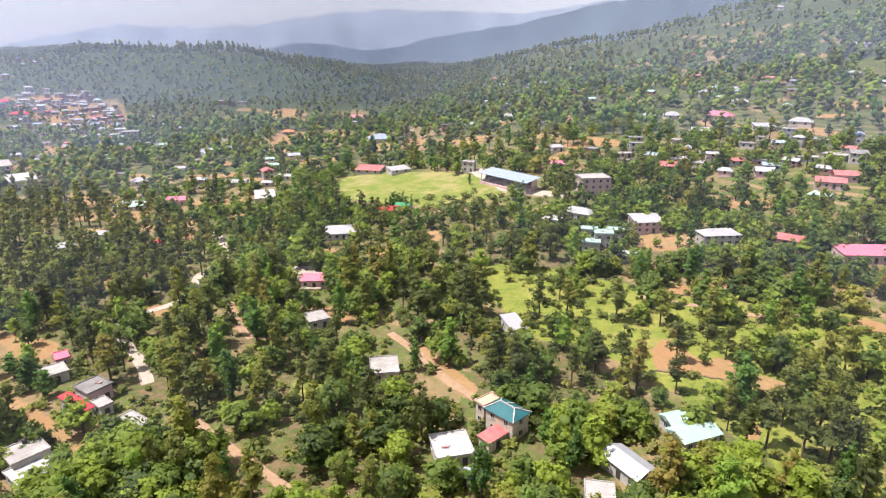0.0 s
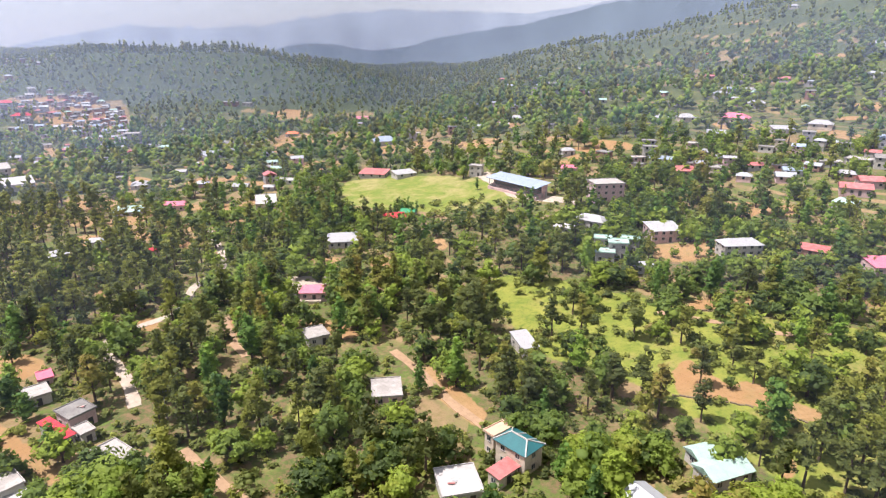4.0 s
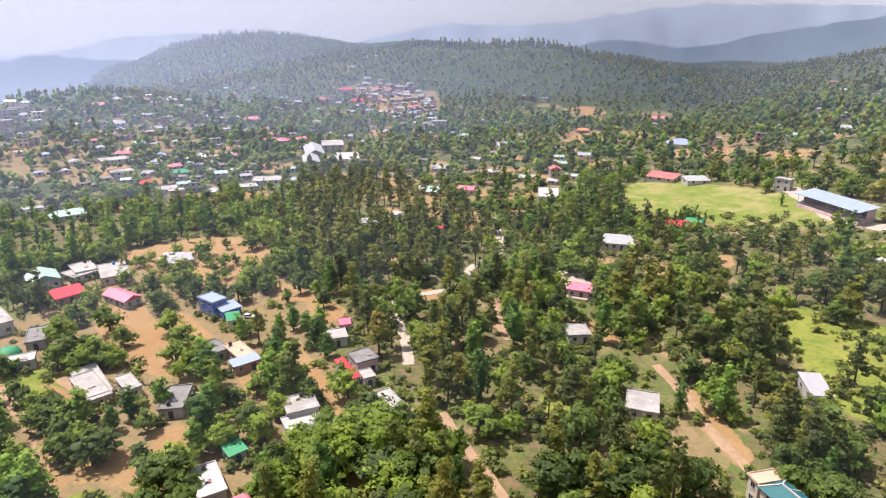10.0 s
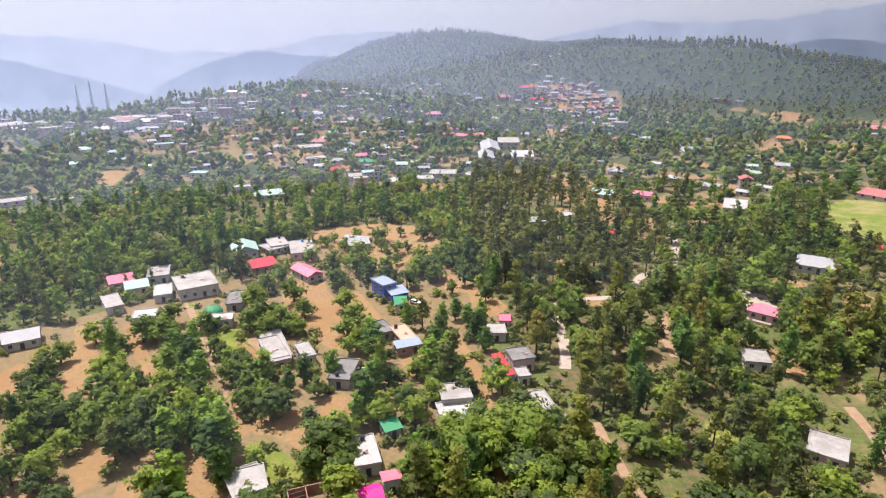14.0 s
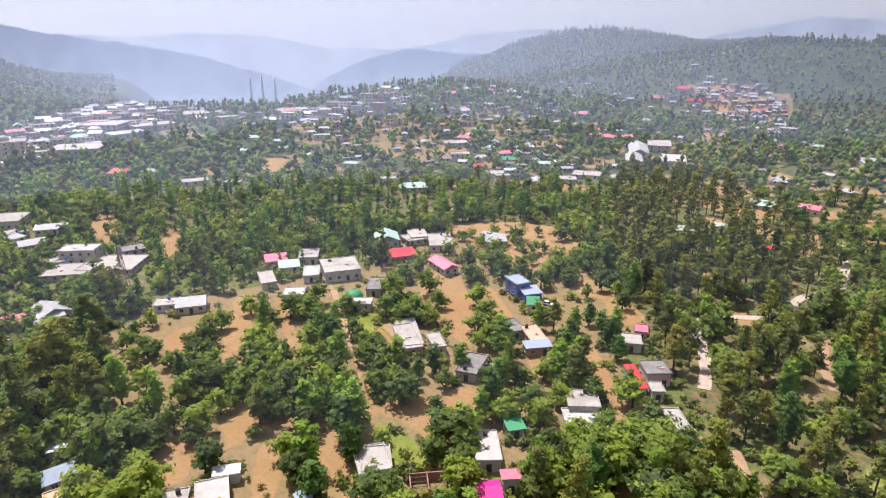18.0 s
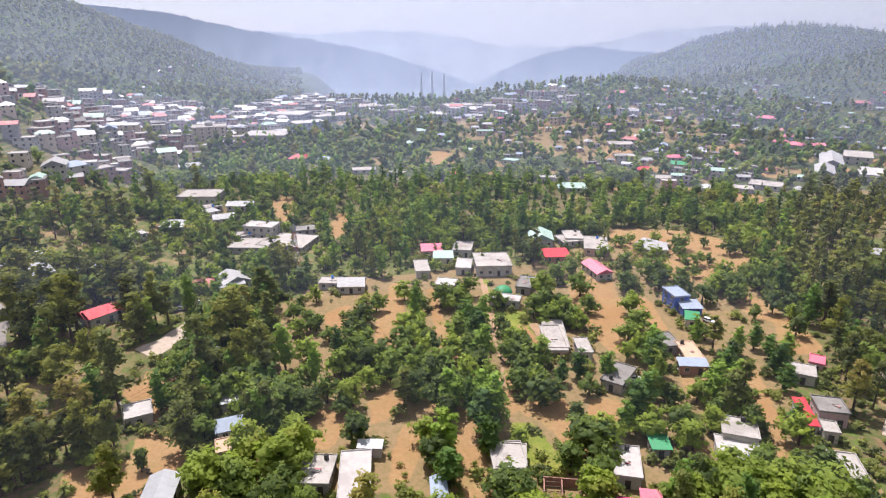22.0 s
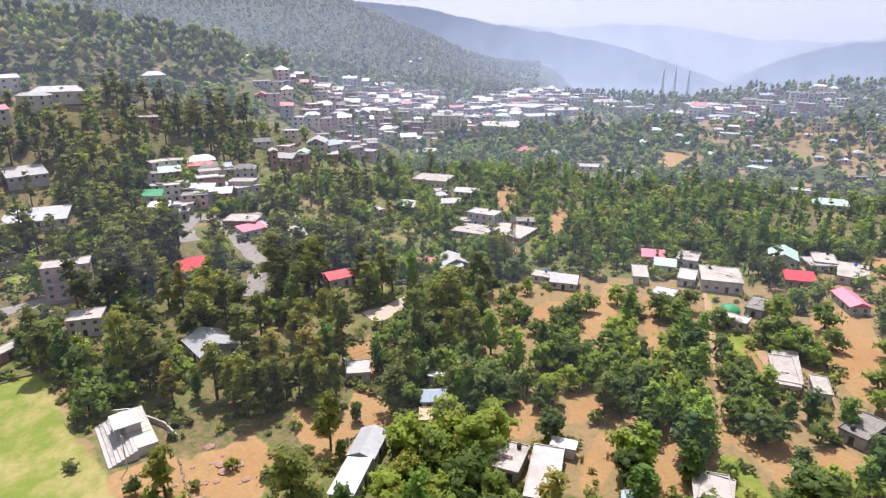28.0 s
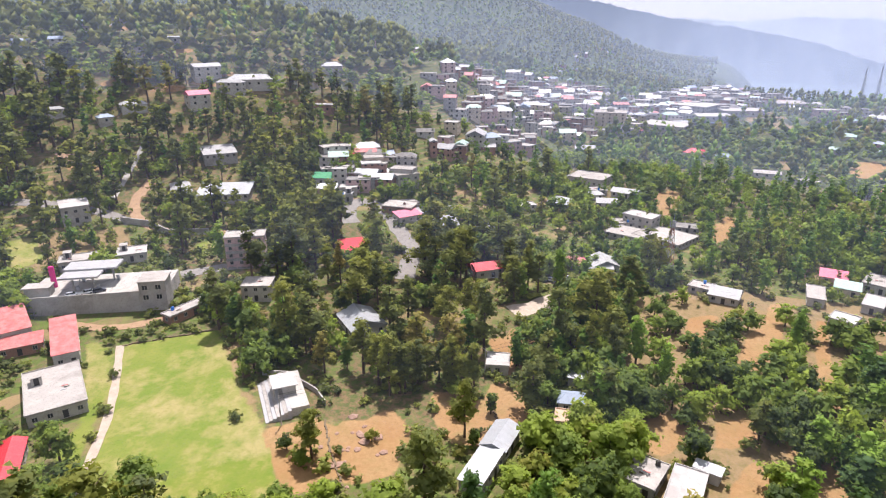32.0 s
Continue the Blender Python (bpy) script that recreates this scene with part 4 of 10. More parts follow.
field("dry", (-34.4, 589.7), (-29.1, 625.0), (-17.4, 604.7), (-10.5, 553.5), (-16.2, 526.2), (-27.1, 537.3))
field("soil", (-31.7, 500.3), (-24.7, 505.5), (-12.4, 487.1), (-6.0, 460.4), (-13.0, 457.9), (-25.5, 474.6))
field("soil", (-118.4, 452.9), (-109.5, 465.3), (-91.3, 463.3), (-79.0, 447.9), (-88.5, 437.1), (-107.5, 439.5))
field("soil", (-185.2, 637.3), (-171.8, 645.5), (-139.4, 606.7), (-118.3, 563.7), (-131.4, 561.0), (-163.4, 593.4))
field("soil", (44.5, 376.0), (54.0, 376.0), (67.2, 371.3), (73.8, 364.7), (64.3, 363.6), (50.0, 368.5))
field("soil", (68.0, 378.3), (77.4, 379.6), (90.7, 376.3), (96.7, 369.5), (87.0, 366.3), (72.7, 370.1))
field("soil", (-112.8, 468.4), (-102.3, 474.0), (-84.2, 469.1), (-72.8, 455.7), (-83.4, 451.7), (-102.6, 456.6))
field("soil", (-206.0, 773.5), (-191.7, 782.9), (-163.7, 767.4), (-142.6, 726.8), (-154.9, 711.2), (-186.3, 736.5))
field("soil", (-159.6, 558.0), (-151.0, 578.2), (-129.9, 580.0), (-115.5, 565.4), (-126.0, 549.6), (-146.7, 543.3))
field("dry", (-23.0, 486.8), (-13.8, 488.6), (-0.1, 478.1), (7.0, 466.0), (-1.8, 463.7), (-16.3, 472.3))
field("soil", (22.6, 639.8), (33.6, 623.8), (48.7, 591.2), (55.0, 563.5), (44.8, 567.9), (29.0, 606.5))
field("dry", (-189.1, 594.9), (-182.0, 611.6), (-161.4, 600.3), (-146.5, 579.2), (-154.0, 565.6), (-174.4, 572.2))
field("dry", (-104.9, 543.3), (-100.5, 552.3), (-90.5, 542.1), (-82.7, 523.0), (-87.2, 515.5), (-97.8, 525.0))
field("dry", (-7.7, 462.0), (3.1, 451.4), (18.5, 429.7), (26.1, 412.4), (16.2, 419.8), (-0.5, 443.2))
field("dry", (-50.1, 568.3), (-37.7, 601.1), (-14.2, 585.9), (-1.5, 536.5), (-15.2, 524.7), (-38.2, 536.0))
field("soil", (-83.9, 595.6), (-80.4, 627.7), (-66.1, 609.6), (-55.6, 573.1), (-61.7, 557.2), (-74.8, 565.6))
field("dry", (-117.7, 729.3), (-106.1, 739.6), (-84.5, 729.3), (-71.5, 702.8), (-82.7, 690.7), (-105.2, 705.3))
field("soil", (57.8, 432.4), (66.3, 429.2), (77.8, 416.2), (82.7, 404.6), (74.6, 405.6), (61.8, 418.7))
field("dry", (23.1, 654.3), (36.2, 629.8), (52.1, 582.2), (58.8, 543.2), (47.5, 551.5), (30.6, 607.0))
field("soil", (-58.6, 501.5), (-53.3, 512.1), (-42.8, 503.2), (-35.7, 479.5), (-41.0, 469.6), (-51.6, 477.1))
field("dry", (83.8, 367.2), (89.5, 370.5), (97.0, 369.5), (100.2, 364.7), (94.5, 361.4), (86.2, 362.7))
field("dry", (-260.3, 798.0), (-254.2, 811.1), (-238.7, 811.5), (-227.7, 801.8), (-233.9, 788.1), (-251.0, 787.7))
field("dry", (-100.2, 593.8), (-96.2, 620.3), (-79.4, 593.7), (-67.4, 550.7), (-73.6, 536.5), (-88.6, 552.5))
field("dry", (-40.2, 487.4), (-29.3, 482.3), (-12.6, 457.5), (-4.1, 438.5), (-13.8, 441.6), (-31.7, 464.5))
field("soil", (26.1, 532.6), (37.1, 542.0), (50.2, 517.9), (55.6, 491.0), (45.6, 481.4), (31.2, 499.1))
field("dry", (-146.5, 790.2), (-131.7, 808.5), (-106.4, 817.6), (-88.9, 795.6), (-103.2, 769.3), (-131.4, 765.9))
field("soil", (84.3, 498.5), (93.9, 503.2), (103.9, 488.7), (106.6, 469.0), (96.2, 458.6), (85.4, 471.8))
field("soil", (-165.5, 652.7), (-149.3, 651.2), (-114.0, 593.2), (-95.6, 555.7), (-109.3, 556.3), (-141.8, 595.4))
field("soil", (2.0, 465.5), (9.9, 464.8), (21.0, 451.0), (26.2, 435.1), (19.2, 435.5), (7.2, 450.8))
field("dry", (68.2, 402.3), (78.6, 403.6), (93.2, 400.9), (100.4, 394.9), (89.8, 391.4), (73.9, 395.2))
field("soil", (-152.7, 536.3), (-145.9, 546.0), (-129.5, 534.5), (-117.2, 513.1), (-123.7, 503.0), (-141.2, 514.2))
field("soil", (-121.4, 618.5), (-117.6, 653.5), (-97.4, 621.1), (-82.4, 569.0), (-88.6, 552.5), (-105.5, 566.6))
field("dry", (3.5, 451.0), (13.0, 453.8), (26.3, 443.6), (32.9, 430.3), (23.9, 427.7), (9.4, 438.5))
field("soil", (13.5, 457.1), (21.9, 461.8), (33.2, 451.7), (38.5, 437.0), (30.3, 431.2), (18.1, 439.8))
field("soil", (86.5, 401.6), (97.1, 404.1), (110.2, 394.3), (114.6, 380.5), (104.2, 377.2), (90.1, 386.5))
field("soil", (76.0, 393.0), (82.1, 391.6), (90.7, 384.0), (94.5, 376.3), (88.0, 376.0), (78.7, 384.7))
field("soil", (-227.5, 790.4), (-213.0, 811.1), (-184.7, 815.7), (-164.6, 796.9), (-178.7, 773.9), (-209.7, 769.1))
field("dry", (-32.2, 516.8), (-24.2, 526.1), (-11.6, 509.7), (-4.9, 486.0), (-12.3, 480.3), (-25.4, 491.5))
field("soil", (51.0, 403.3), (55.1, 404.3), (60.6, 399.1), (62.5, 390.3), (58.5, 389.2), (52.5, 394.4))
field("dry", (-24.6, 546.7), (-11.4, 549.7), (8.3, 518.9), (17.4, 488.9), (5.6, 487.8), (-14.8, 510.9))
field("dry", (235.3, 453.3), (241.0, 454.6), (247.5, 451.9), (249.4, 447.1), (243.3, 444.8), (236.2, 447.8))
field("soil", (224.1, 393.4), (232.5, 391.8), (240.5, 380.3), (241.1, 367.9), (232.1, 368.1), (223.1, 379.5))
field("soil", (182.1, 747.9), (193.4, 746.9), (206.9, 730.3), (209.7, 706.8), (199.0, 707.4), (184.1, 724.1))
field("dry", (224.5, 648.8), (235.6, 636.7), (247.6, 610.6), (250.8, 588.6), (238.5, 592.8), (225.8, 623.6))
field("dry", (284.8, 703.8), (293.9, 706.1), (298.3, 686.9), (294.3, 662.6), (284.1, 655.3), (278.3, 674.1))
field("dry", (368.2, 744.4), (375.0, 730.9), (381.7, 705.1), (381.8, 685.5), (375.7, 697.6), (368.2, 726.2))
field("dry", (191.9, 386.7), (200.5, 388.2), (209.1, 381.1), (211.0, 372.3), (202.7, 370.9), (193.2, 377.7))
field("dry", (146.0, 546.6), (154.6, 545.1), (162.9, 529.6), (165.3, 512.9), (157.7, 515.9), (148.0, 530.7))
field("dry", (261.8, 574.5), (269.1, 579.2), (273.8, 572.1), (271.6, 557.5), (264.2, 552.3), (258.8, 559.5))
field("dry", (286.0, 580.3), (297.5, 577.0), (310.5, 564.7), (313.9, 551.2), (302.7, 552.5), (288.0, 565.7))
field("dry", (296.0, 775.6), (304.8, 771.9), (313.2, 752.4), (314.6, 734.0), (305.7, 737.8), (296.4, 757.2))
field("dry", (374.9, 674.0), (377.2, 663.7), (377.7, 644.0), (373.8, 626.5), (369.4, 630.5), (370.2, 655.5))
field("dry", (184.5, 419.1), (193.9, 421.2), (203.1, 412.7), (204.0, 399.6), (194.3, 396.1), (184.7, 405.2))
field("dry", (214.3, 607.9), (225.0, 610.6), (233.8, 593.8), (233.5, 571.9), (220.8, 562.4), (211.1, 579.0))
field("soil", (317.2, 587.9), (323.4, 579.2), (327.8, 558.6), (327.5, 542.8), (320.7, 548.5), (315.5, 571.0))
field("dry", (248.3, 532.9), (260.7, 532.0), (272.2, 516.7), (274.4, 500.9), (261.7, 499.4), (248.2, 514.2))
field("dry", (191.6, 617.3), (205.3, 615.3), (217.9, 591.5), (221.9, 570.6), (209.0, 571.6), (193.7, 593.2))
field("soil", (175.5, 430.9), (186.6, 432.1), (198.2, 420.8), (200.8, 406.6), (190.0, 404.9), (176.9, 415.6))
field("dry", (262.1, 694.8), (272.5, 683.9), (279.4, 647.8), (278.4, 618.2), (267.5, 624.7), (256.9, 655.7))
field("dry", (183.8, 391.9), (195.0, 394.4), (208.1, 391.0), (212.5, 383.9), (202.1, 382.1), (187.4, 385.0))
field("dry", (216.6, 370.3), (222.2, 372.1), (226.2, 366.8), (224.7, 357.2), (218.6, 354.2), (214.4, 360.6))
field("dry", (298.3, 846.2), (309.7, 820.9), (321.6, 776.0), (324.6, 745.5), (316.4, 770.6), (302.5, 819.5))
field("dry", (338.2, 736.0), (348.3, 725.1), (359.9, 701.1), (362.9, 681.7), (352.1, 689.3), (339.9, 716.6))
field("dry", (349.3, 612.1), (357.8, 610.2), (362.3, 592.6), (360.4, 575.9), (352.5, 577.8), (345.3, 592.5))
field("soil", (264.3, 432.2), (271.5, 430.4), (277.7, 420.2), (277.5, 408.3), (269.8, 408.4), (263.0, 419.7))
field("soil", (242.4, 409.4), (251.8, 409.0), (262.5, 402.5), (267.0, 396.4), (257.8, 396.5), (245.7, 403.6))
field("dry", (213.1, 758.1), (228.5, 757.4), (239.2, 716.5), (236.0, 670.5), (226.0, 682.0), (212.2, 717.9))
field("soil", (321.7, 729.3), (331.1, 722.0), (339.0, 696.4), (334.5, 664.9), (322.9, 664.9), (317.6, 699.9))
field("soil", (274.9, 414.8), (281.5, 412.7), (288.5, 404.5), (289.0, 394.9), (282.1, 396.4), (274.9, 405.8))
field("soil", (349.0, 828.8), (357.8, 822.2), (365.0, 801.3), (366.9, 784.7), (358.2, 788.3), (349.5, 811.5))
field("dry", (-403.5, 493.2), (-408.2, 519.1), (-393.0, 529.7), (-371.9, 518.6), (-373.1, 499.8), (-385.6, 484.1))
field("dry", (-495.4, 387.2), (-500.1, 411.2), (-497.3, 441.4), (-489.1, 453.0), (-484.9, 426.7), (-487.0, 394.0))
field("soil", (-332.8, 354.0), (-333.6, 365.7), (-322.2, 369.8), (-308.8, 363.5), (-306.8, 350.7), (-318.7, 346.0))
field("dry", (-618.9, 134.4), (-623.7, 144.9), (-611.4, 155.4), (-597.2, 158.7), (-593.3, 148.8), (-604.2, 136.9))
field("dry", (-397.7, 234.1), (-397.4, 242.2), (-385.1, 247.2), (-369.4, 244.1), (-368.6, 234.9), (-381.0, 229.1))
field("dry", (-405.0, 351.7), (-404.1, 362.5), (-393.1, 370.1), (-382.6, 370.0), (-382.1, 358.0), (-392.7, 348.6))
field("soil", (-537.9, 281.7), (-532.0, 293.6), (-509.8, 302.9), (-491.3, 304.1), (-495.6, 291.9), (-517.0, 279.7))
field("dry", (-654.2, 121.5), (-660.6, 134.7), (-649.5, 150.1), (-621.6, 152.7), (-616.6, 139.6), (-633.5, 124.5))
field("dry", (-609.7, 314.2), (-597.0, 325.9), (-563.1, 334.2), (-539.5, 334.7), (-549.9, 322.9), (-585.2, 312.7))
field("dry", (-442.0, 377.5), (-447.1, 395.7), (-443.6, 413.4), (-432.1, 415.0), (-426.7, 395.7), (-432.3, 378.0))
field("soil", (-263.3, 324.8), (-265.9, 344.3), (-257.7, 359.4), (-244.8, 356.2), (-241.0, 334.1), (-250.0, 319.4))
field("soil", (-489.8, 159.0), (-498.1, 171.4), (-495.5, 184.2), (-482.5, 186.8), (-473.2, 173.5), (-474.6, 159.6))
field("soil", (-455.7, 327.4), (-461.6, 341.9), (-456.2, 352.5), (-442.8, 350.4), (-435.2, 335.0), (-442.0, 323.6))
field("dry", (-427.5, 264.8), (-429.4, 273.4), (-418.1, 276.8), (-403.8, 273.0), (-400.3, 263.2), (-410.4, 258.5))
field("dry", (-593.8, 225.6), (-600.1, 241.8), (-580.8, 254.2), (-557.4, 254.8), (-556.5, 240.7), (-571.7, 225.3))
field("soil", (-350.9, 457.2), (-351.0, 478.3), (-340.4, 496.6), (-325.7, 494.3), (-327.5, 475.0), (-338.4, 454.4))
field("dry", (-329.0, 302.7), (-333.8, 316.5), (-326.2, 323.5), (-313.5, 319.0), (-309.1, 305.7), (-316.4, 297.0))
field("soil", (-343.7, 242.9), (-345.2, 253.1), (-335.4, 260.3), (-324.4, 259.5), (-322.5, 248.4), (-332.4, 240.8))
field("dry", (-489.5, 183.2), (-497.1, 191.9), (-486.9, 196.7), (-467.9, 193.2), (-458.9, 183.8), (-469.7, 178.8))
field("dry", (-368.5, 410.9), (-371.3, 427.9), (-360.8, 436.7), (-343.6, 428.1), (-340.4, 410.4), (-353.9, 404.0))
field("dry", (-630.7, 251.8), (-624.1, 263.0), (-598.2, 272.6), (-574.8, 273.3), (-582.9, 262.9), (-607.4, 251.4))
field("dry", (-398.4, 220.8), (-399.5, 229.5), (-387.3, 234.0), (-370.4, 230.0), (-368.0, 220.7), (-381.3, 216.4))
field("soil", (-468.1, 156.0), (-478.1, 168.8), (-472.5, 181.4), (-457.1, 183.1), (-447.0, 169.2), (-451.6, 155.8))
field("dry", (-618.0, 202.8), (-617.0, 211.8), (-598.0, 219.5), (-576.4, 218.5), (-576.6, 209.5), (-593.3, 199.9))
field("dry", (-306.8, 318.4), (-303.1, 326.5), (-290.9, 331.8), (-280.0, 329.4), (-283.4, 321.2), (-296.2, 315.3))
field("soil", (-400.0, 385.2), (-407.2, 401.9), (-400.1, 409.8), (-385.5, 403.4), (-378.2, 386.3), (-384.8, 377.4))
field("dry", (-477.4, 112.7), (-485.7, 120.0), (-481.6, 127.1), (-467.3, 127.2), (-458.0, 119.4), (-462.1, 111.9))
field("soil", (-326.1, 270.7), (-325.0, 282.6), (-312.5, 290.2), (-299.2, 288.2), (-300.5, 277.2), (-312.8, 267.5))
field("dry", (-306.8, 400.3), (-312.8, 421.6), (-308.6, 437.6), (-298.1, 435.1), (-291.1, 411.3), (-294.9, 394.0))
field("soil", (-519.7, 360.9), (-519.6, 374.6), (-508.2, 387.2), (-493.3, 386.9), (-490.2, 370.6), (-504.2, 358.7))
field("dry", (-413.4, 193.4), (-413.0, 200.7), (-401.2, 205.8), (-387.4, 204.6), (-387.7, 197.3), (-399.6, 191.4))
field("soil", (-410.5, 180.3), (-413.2, 186.7), (-407.9, 192.0), (-397.3, 191.5), (-395.1, 184.9), (-402.2, 179.8))
field("soil", (-323.1, 403.1), (-325.5, 422.6), (-313.7, 432.5), (-297.7, 424.8), (-294.7, 404.2), (-307.3, 394.0))
field("dry", (-476.2, 345.6), (-478.8, 362.0), (-475.7, 381.3), (-469.3, 387.9), (-463.3, 368.7), (-466.5, 348.1))
field("dry", (-648.7, 224.5), (-650.3, 240.4), (-636.4, 257.9), (-617.1, 262.3), (-618.9, 248.0), (-630.8, 227.7))
field("dry", (-394.9, 321.2), (-394.5, 334.1), (-384.8, 345.9), (-370.4, 344.0), (-370.0, 330.3), (-382.4, 319.2))
field("dry", (-447.4, 305.9), (-446.4, 316.5), (-436.7, 325.7), (-424.5, 325.5), (-423.6, 314.1), (-434.5, 303.9))
field("dry", (-559.5, 146.2), (-570.0, 154.5), (-564.5, 160.4), (-548.3, 159.4), (-536.3, 150.5), (-541.3, 144.0))
field("dry", (-397.7, 308.3), (-401.8, 317.9), (-393.2, 320.4), (-377.8, 313.0), (-373.9, 303.5), (-383.0, 300.8))
field("dry", (-388.9, 226.9), (-390.0, 241.0), (-382.3, 256.2), (-371.0, 260.4), (-368.7, 245.0), (-377.5, 228.4))
field("soil", (-380.9, 291.9), (-376.6, 303.0), (-361.3, 312.2), (-345.2, 310.6), (-350.3, 300.6), (-368.0, 291.1))
field("dry", (-332.1, 357.7), (-335.8, 377.1), (-326.8, 390.9), (-311.4, 386.2), (-305.9, 364.0), (-316.6, 351.1))
field("dry", (-477.2, 291.7), (-468.4, 302.4), (-449.4, 315.0), (-433.7, 317.4), (-439.7, 305.2), (-461.3, 292.5))
field("dry", (-544.2, 213.1), (-546.2, 226.2), (-528.8, 236.6), (-508.0, 236.8), (-508.8, 225.1), (-526.4, 213.3))
field("dry", (-454.5, 194.2), (-451.2, 202.4), (-435.6, 209.4), (-420.5, 209.6), (-422.3, 200.9), (-438.0, 193.1))
field("dry", (-244.9, 376.2), (-245.1, 387.8), (-240.1, 397.4), (-232.9, 395.6), (-233.2, 384.5), (-238.6, 374.1))
field("dry", (-123.9, 310.1), (-124.9, 320.0), (-119.8, 320.4), (-113.2, 311.3), (-112.2, 301.4), (-117.1, 300.1))
field("soil", (-135.2, 342.8), (-134.9, 353.4), (-128.7, 354.6), (-121.7, 346.6), (-122.0, 337.0), (-128.2, 333.8))
field("dry", (-180.8, 315.3), (-180.4, 323.2), (-174.4, 327.0), (-168.4, 324.0), (-168.6, 315.0), (-174.6, 310.6))
field("dry", (-163.4, 336.3), (-164.0, 349.4), (-157.7, 354.8), (-149.0, 346.3), (-148.2, 333.4), (-154.4, 327.0))
field("dry", (-271.2, 425.7), (-270.8, 434.1), (-261.7, 433.6), (-250.5, 423.1), (-250.3, 414.1), (-258.9, 412.9))
field("soil", (-187.7, 327.2), (-189.4, 347.0), (-180.6, 357.3), (-169.5, 351.9), (-167.8, 331.2), (-175.9, 318.0))
field("soil", (-122.5, 351.5), (-121.5, 360.4), (-116.7, 364.7), (-112.1, 361.9), (-113.1, 353.4), (-118.1, 347.6))
field("soil", (-144.8, 403.9), (-141.2, 414.9), (-128.5, 413.5), (-117.9, 400.7), (-121.2, 388.9), (-134.1, 389.6))
field("dry", (-119.1, 388.5), (-118.3, 400.4), (-111.4, 399.8), (-103.5, 387.2), (-104.3, 376.4), (-111.6, 376.2))
field("soil", (-212.6, 358.0), (-211.8, 374.0), (-203.5, 387.6), (-194.2, 385.8), (-195.4, 369.8), (-203.8, 355.0))
field("dry", (-152.0, 291.3), (-152.7, 299.5), (-147.2, 299.9), (-140.2, 292.6), (-139.5, 284.3), (-144.8, 283.1))
field("dry", (-201.3, 422.1), (-201.8, 433.9), (-194.9, 436.3), (-186.0, 426.4), (-185.1, 413.8), (-192.1, 411.0))
field("soil", (-165.2, 309.1), (-166.6, 317.8), (-160.8, 317.3), (-153.1, 308.1), (-151.6, 299.2), (-157.1, 298.7))
field("dry", (-184.1, 346.6), (-183.2, 358.8), (-174.2, 363.4), (-165.7, 359.2), (-166.6, 346.8), (-175.8, 340.9))
field("soil", (-127.2, 401.9), (-125.8, 411.6), (-117.6, 409.7), (-108.7, 394.9), (-110.1, 384.6), (-118.4, 385.7))
field("dry", (-168.8, 384.5), (-167.2, 396.2), (-159.5, 402.6), (-152.7, 399.5), (-154.5, 388.2), (-162.0, 380.1))
field("soil", (-176.7, 359.1), (-178.4, 373.6), (-172.2, 378.4), (-164.2, 371.5), (-162.4, 356.4), (-167.9, 349.4))
field("dry", (-139.8, 398.1), (-137.8, 404.4), (-131.6, 404.5), (-126.2, 399.1), (-127.5, 391.7), (-134.2, 391.2))
field("dry", (-209.8, 341.1), (-210.2, 351.0), (-202.3, 351.9), (-191.4, 341.9), (-190.3, 331.0), (-198.3, 329.2))
field("dry", (-146.5, 448.4), (-146.3, 459.5), (-141.9, 465.5), (-137.7, 462.3), (-137.3, 449.2), (-141.8, 443.5))
field("soil", (-131.1, 282.4), (-130.8, 294.2), (-124.5, 300.0), (-117.7, 295.7), (-118.1, 284.0), (-124.4, 277.5))
field("dry", (-231.4, 427.8), (-232.8, 439.3), (-224.7, 437.9), (-213.8, 425.5), (-212.3, 413.8), (-220.0, 413.8))
field("soil", (-157.8, 428.8), (-154.9, 436.4), (-145.8, 434.6), (-138.3, 426.0), (-140.8, 418.8), (-150.4, 420.3))
field("soil", (-243.9, 435.6), (-238.2, 445.8), (-219.8, 443.7), (-204.8, 431.9), (-210.2, 421.8), (-228.8, 422.5))
field("soil", (-228.4, 372.4), (-225.7, 381.3), (-216.0, 385.7), (-206.9, 381.9), (-210.0, 373.8), (-220.0, 368.4))
field("soil", (-123.5, 327.9), (-122.2, 336.9), (-114.7, 337.0), (-107.0, 326.8), (-108.2, 317.8), (-115.8, 317.5))
field("dry", (-174.9, 305.6), (-175.5, 318.5), (-168.2, 324.2), (-159.1, 317.5), (-158.5, 304.5), (-165.7, 297.9))
field("soil", (-140.4, 310.2), (-142.1, 321.2), (-138.4, 324.9), (-132.6, 318.5), (-130.6, 307.3), (-133.9, 302.2))
field("dry", (-109.5, 271.8), (-108.1, 279.1), (-101.9, 281.4), (-96.4, 277.9), (-98.1, 270.9), (-104.3, 267.0))
field("soil", (-165.7, 306.3), (-161.6, 311.8), (-149.4, 307.6), (-139.2, 296.6), (-143.5, 291.7), (-155.6, 295.0))
field("dry", (-323.2, 502.1), (-320.8, 509.0), (-308.7, 504.9), (-295.5, 491.4), (-298.2, 485.1), (-311.2, 489.0))
field("soil", (-146.7, 356.6), (-142.0, 361.3), (-132.3, 360.8), (-125.1, 355.1), (-129.5, 349.5), (-139.9, 350.0))
field("soil", (-326.9, 457.1), (-326.6, 470.0), (-313.5, 470.3), (-297.2, 455.7), (-297.2, 442.3), (-312.6, 444.0))
field("dry", (-148.3, 270.3), (-143.1, 273.0), (-132.4, 270.7), (-124.9, 265.0), (-129.6, 261.7), (-141.5, 264.6))
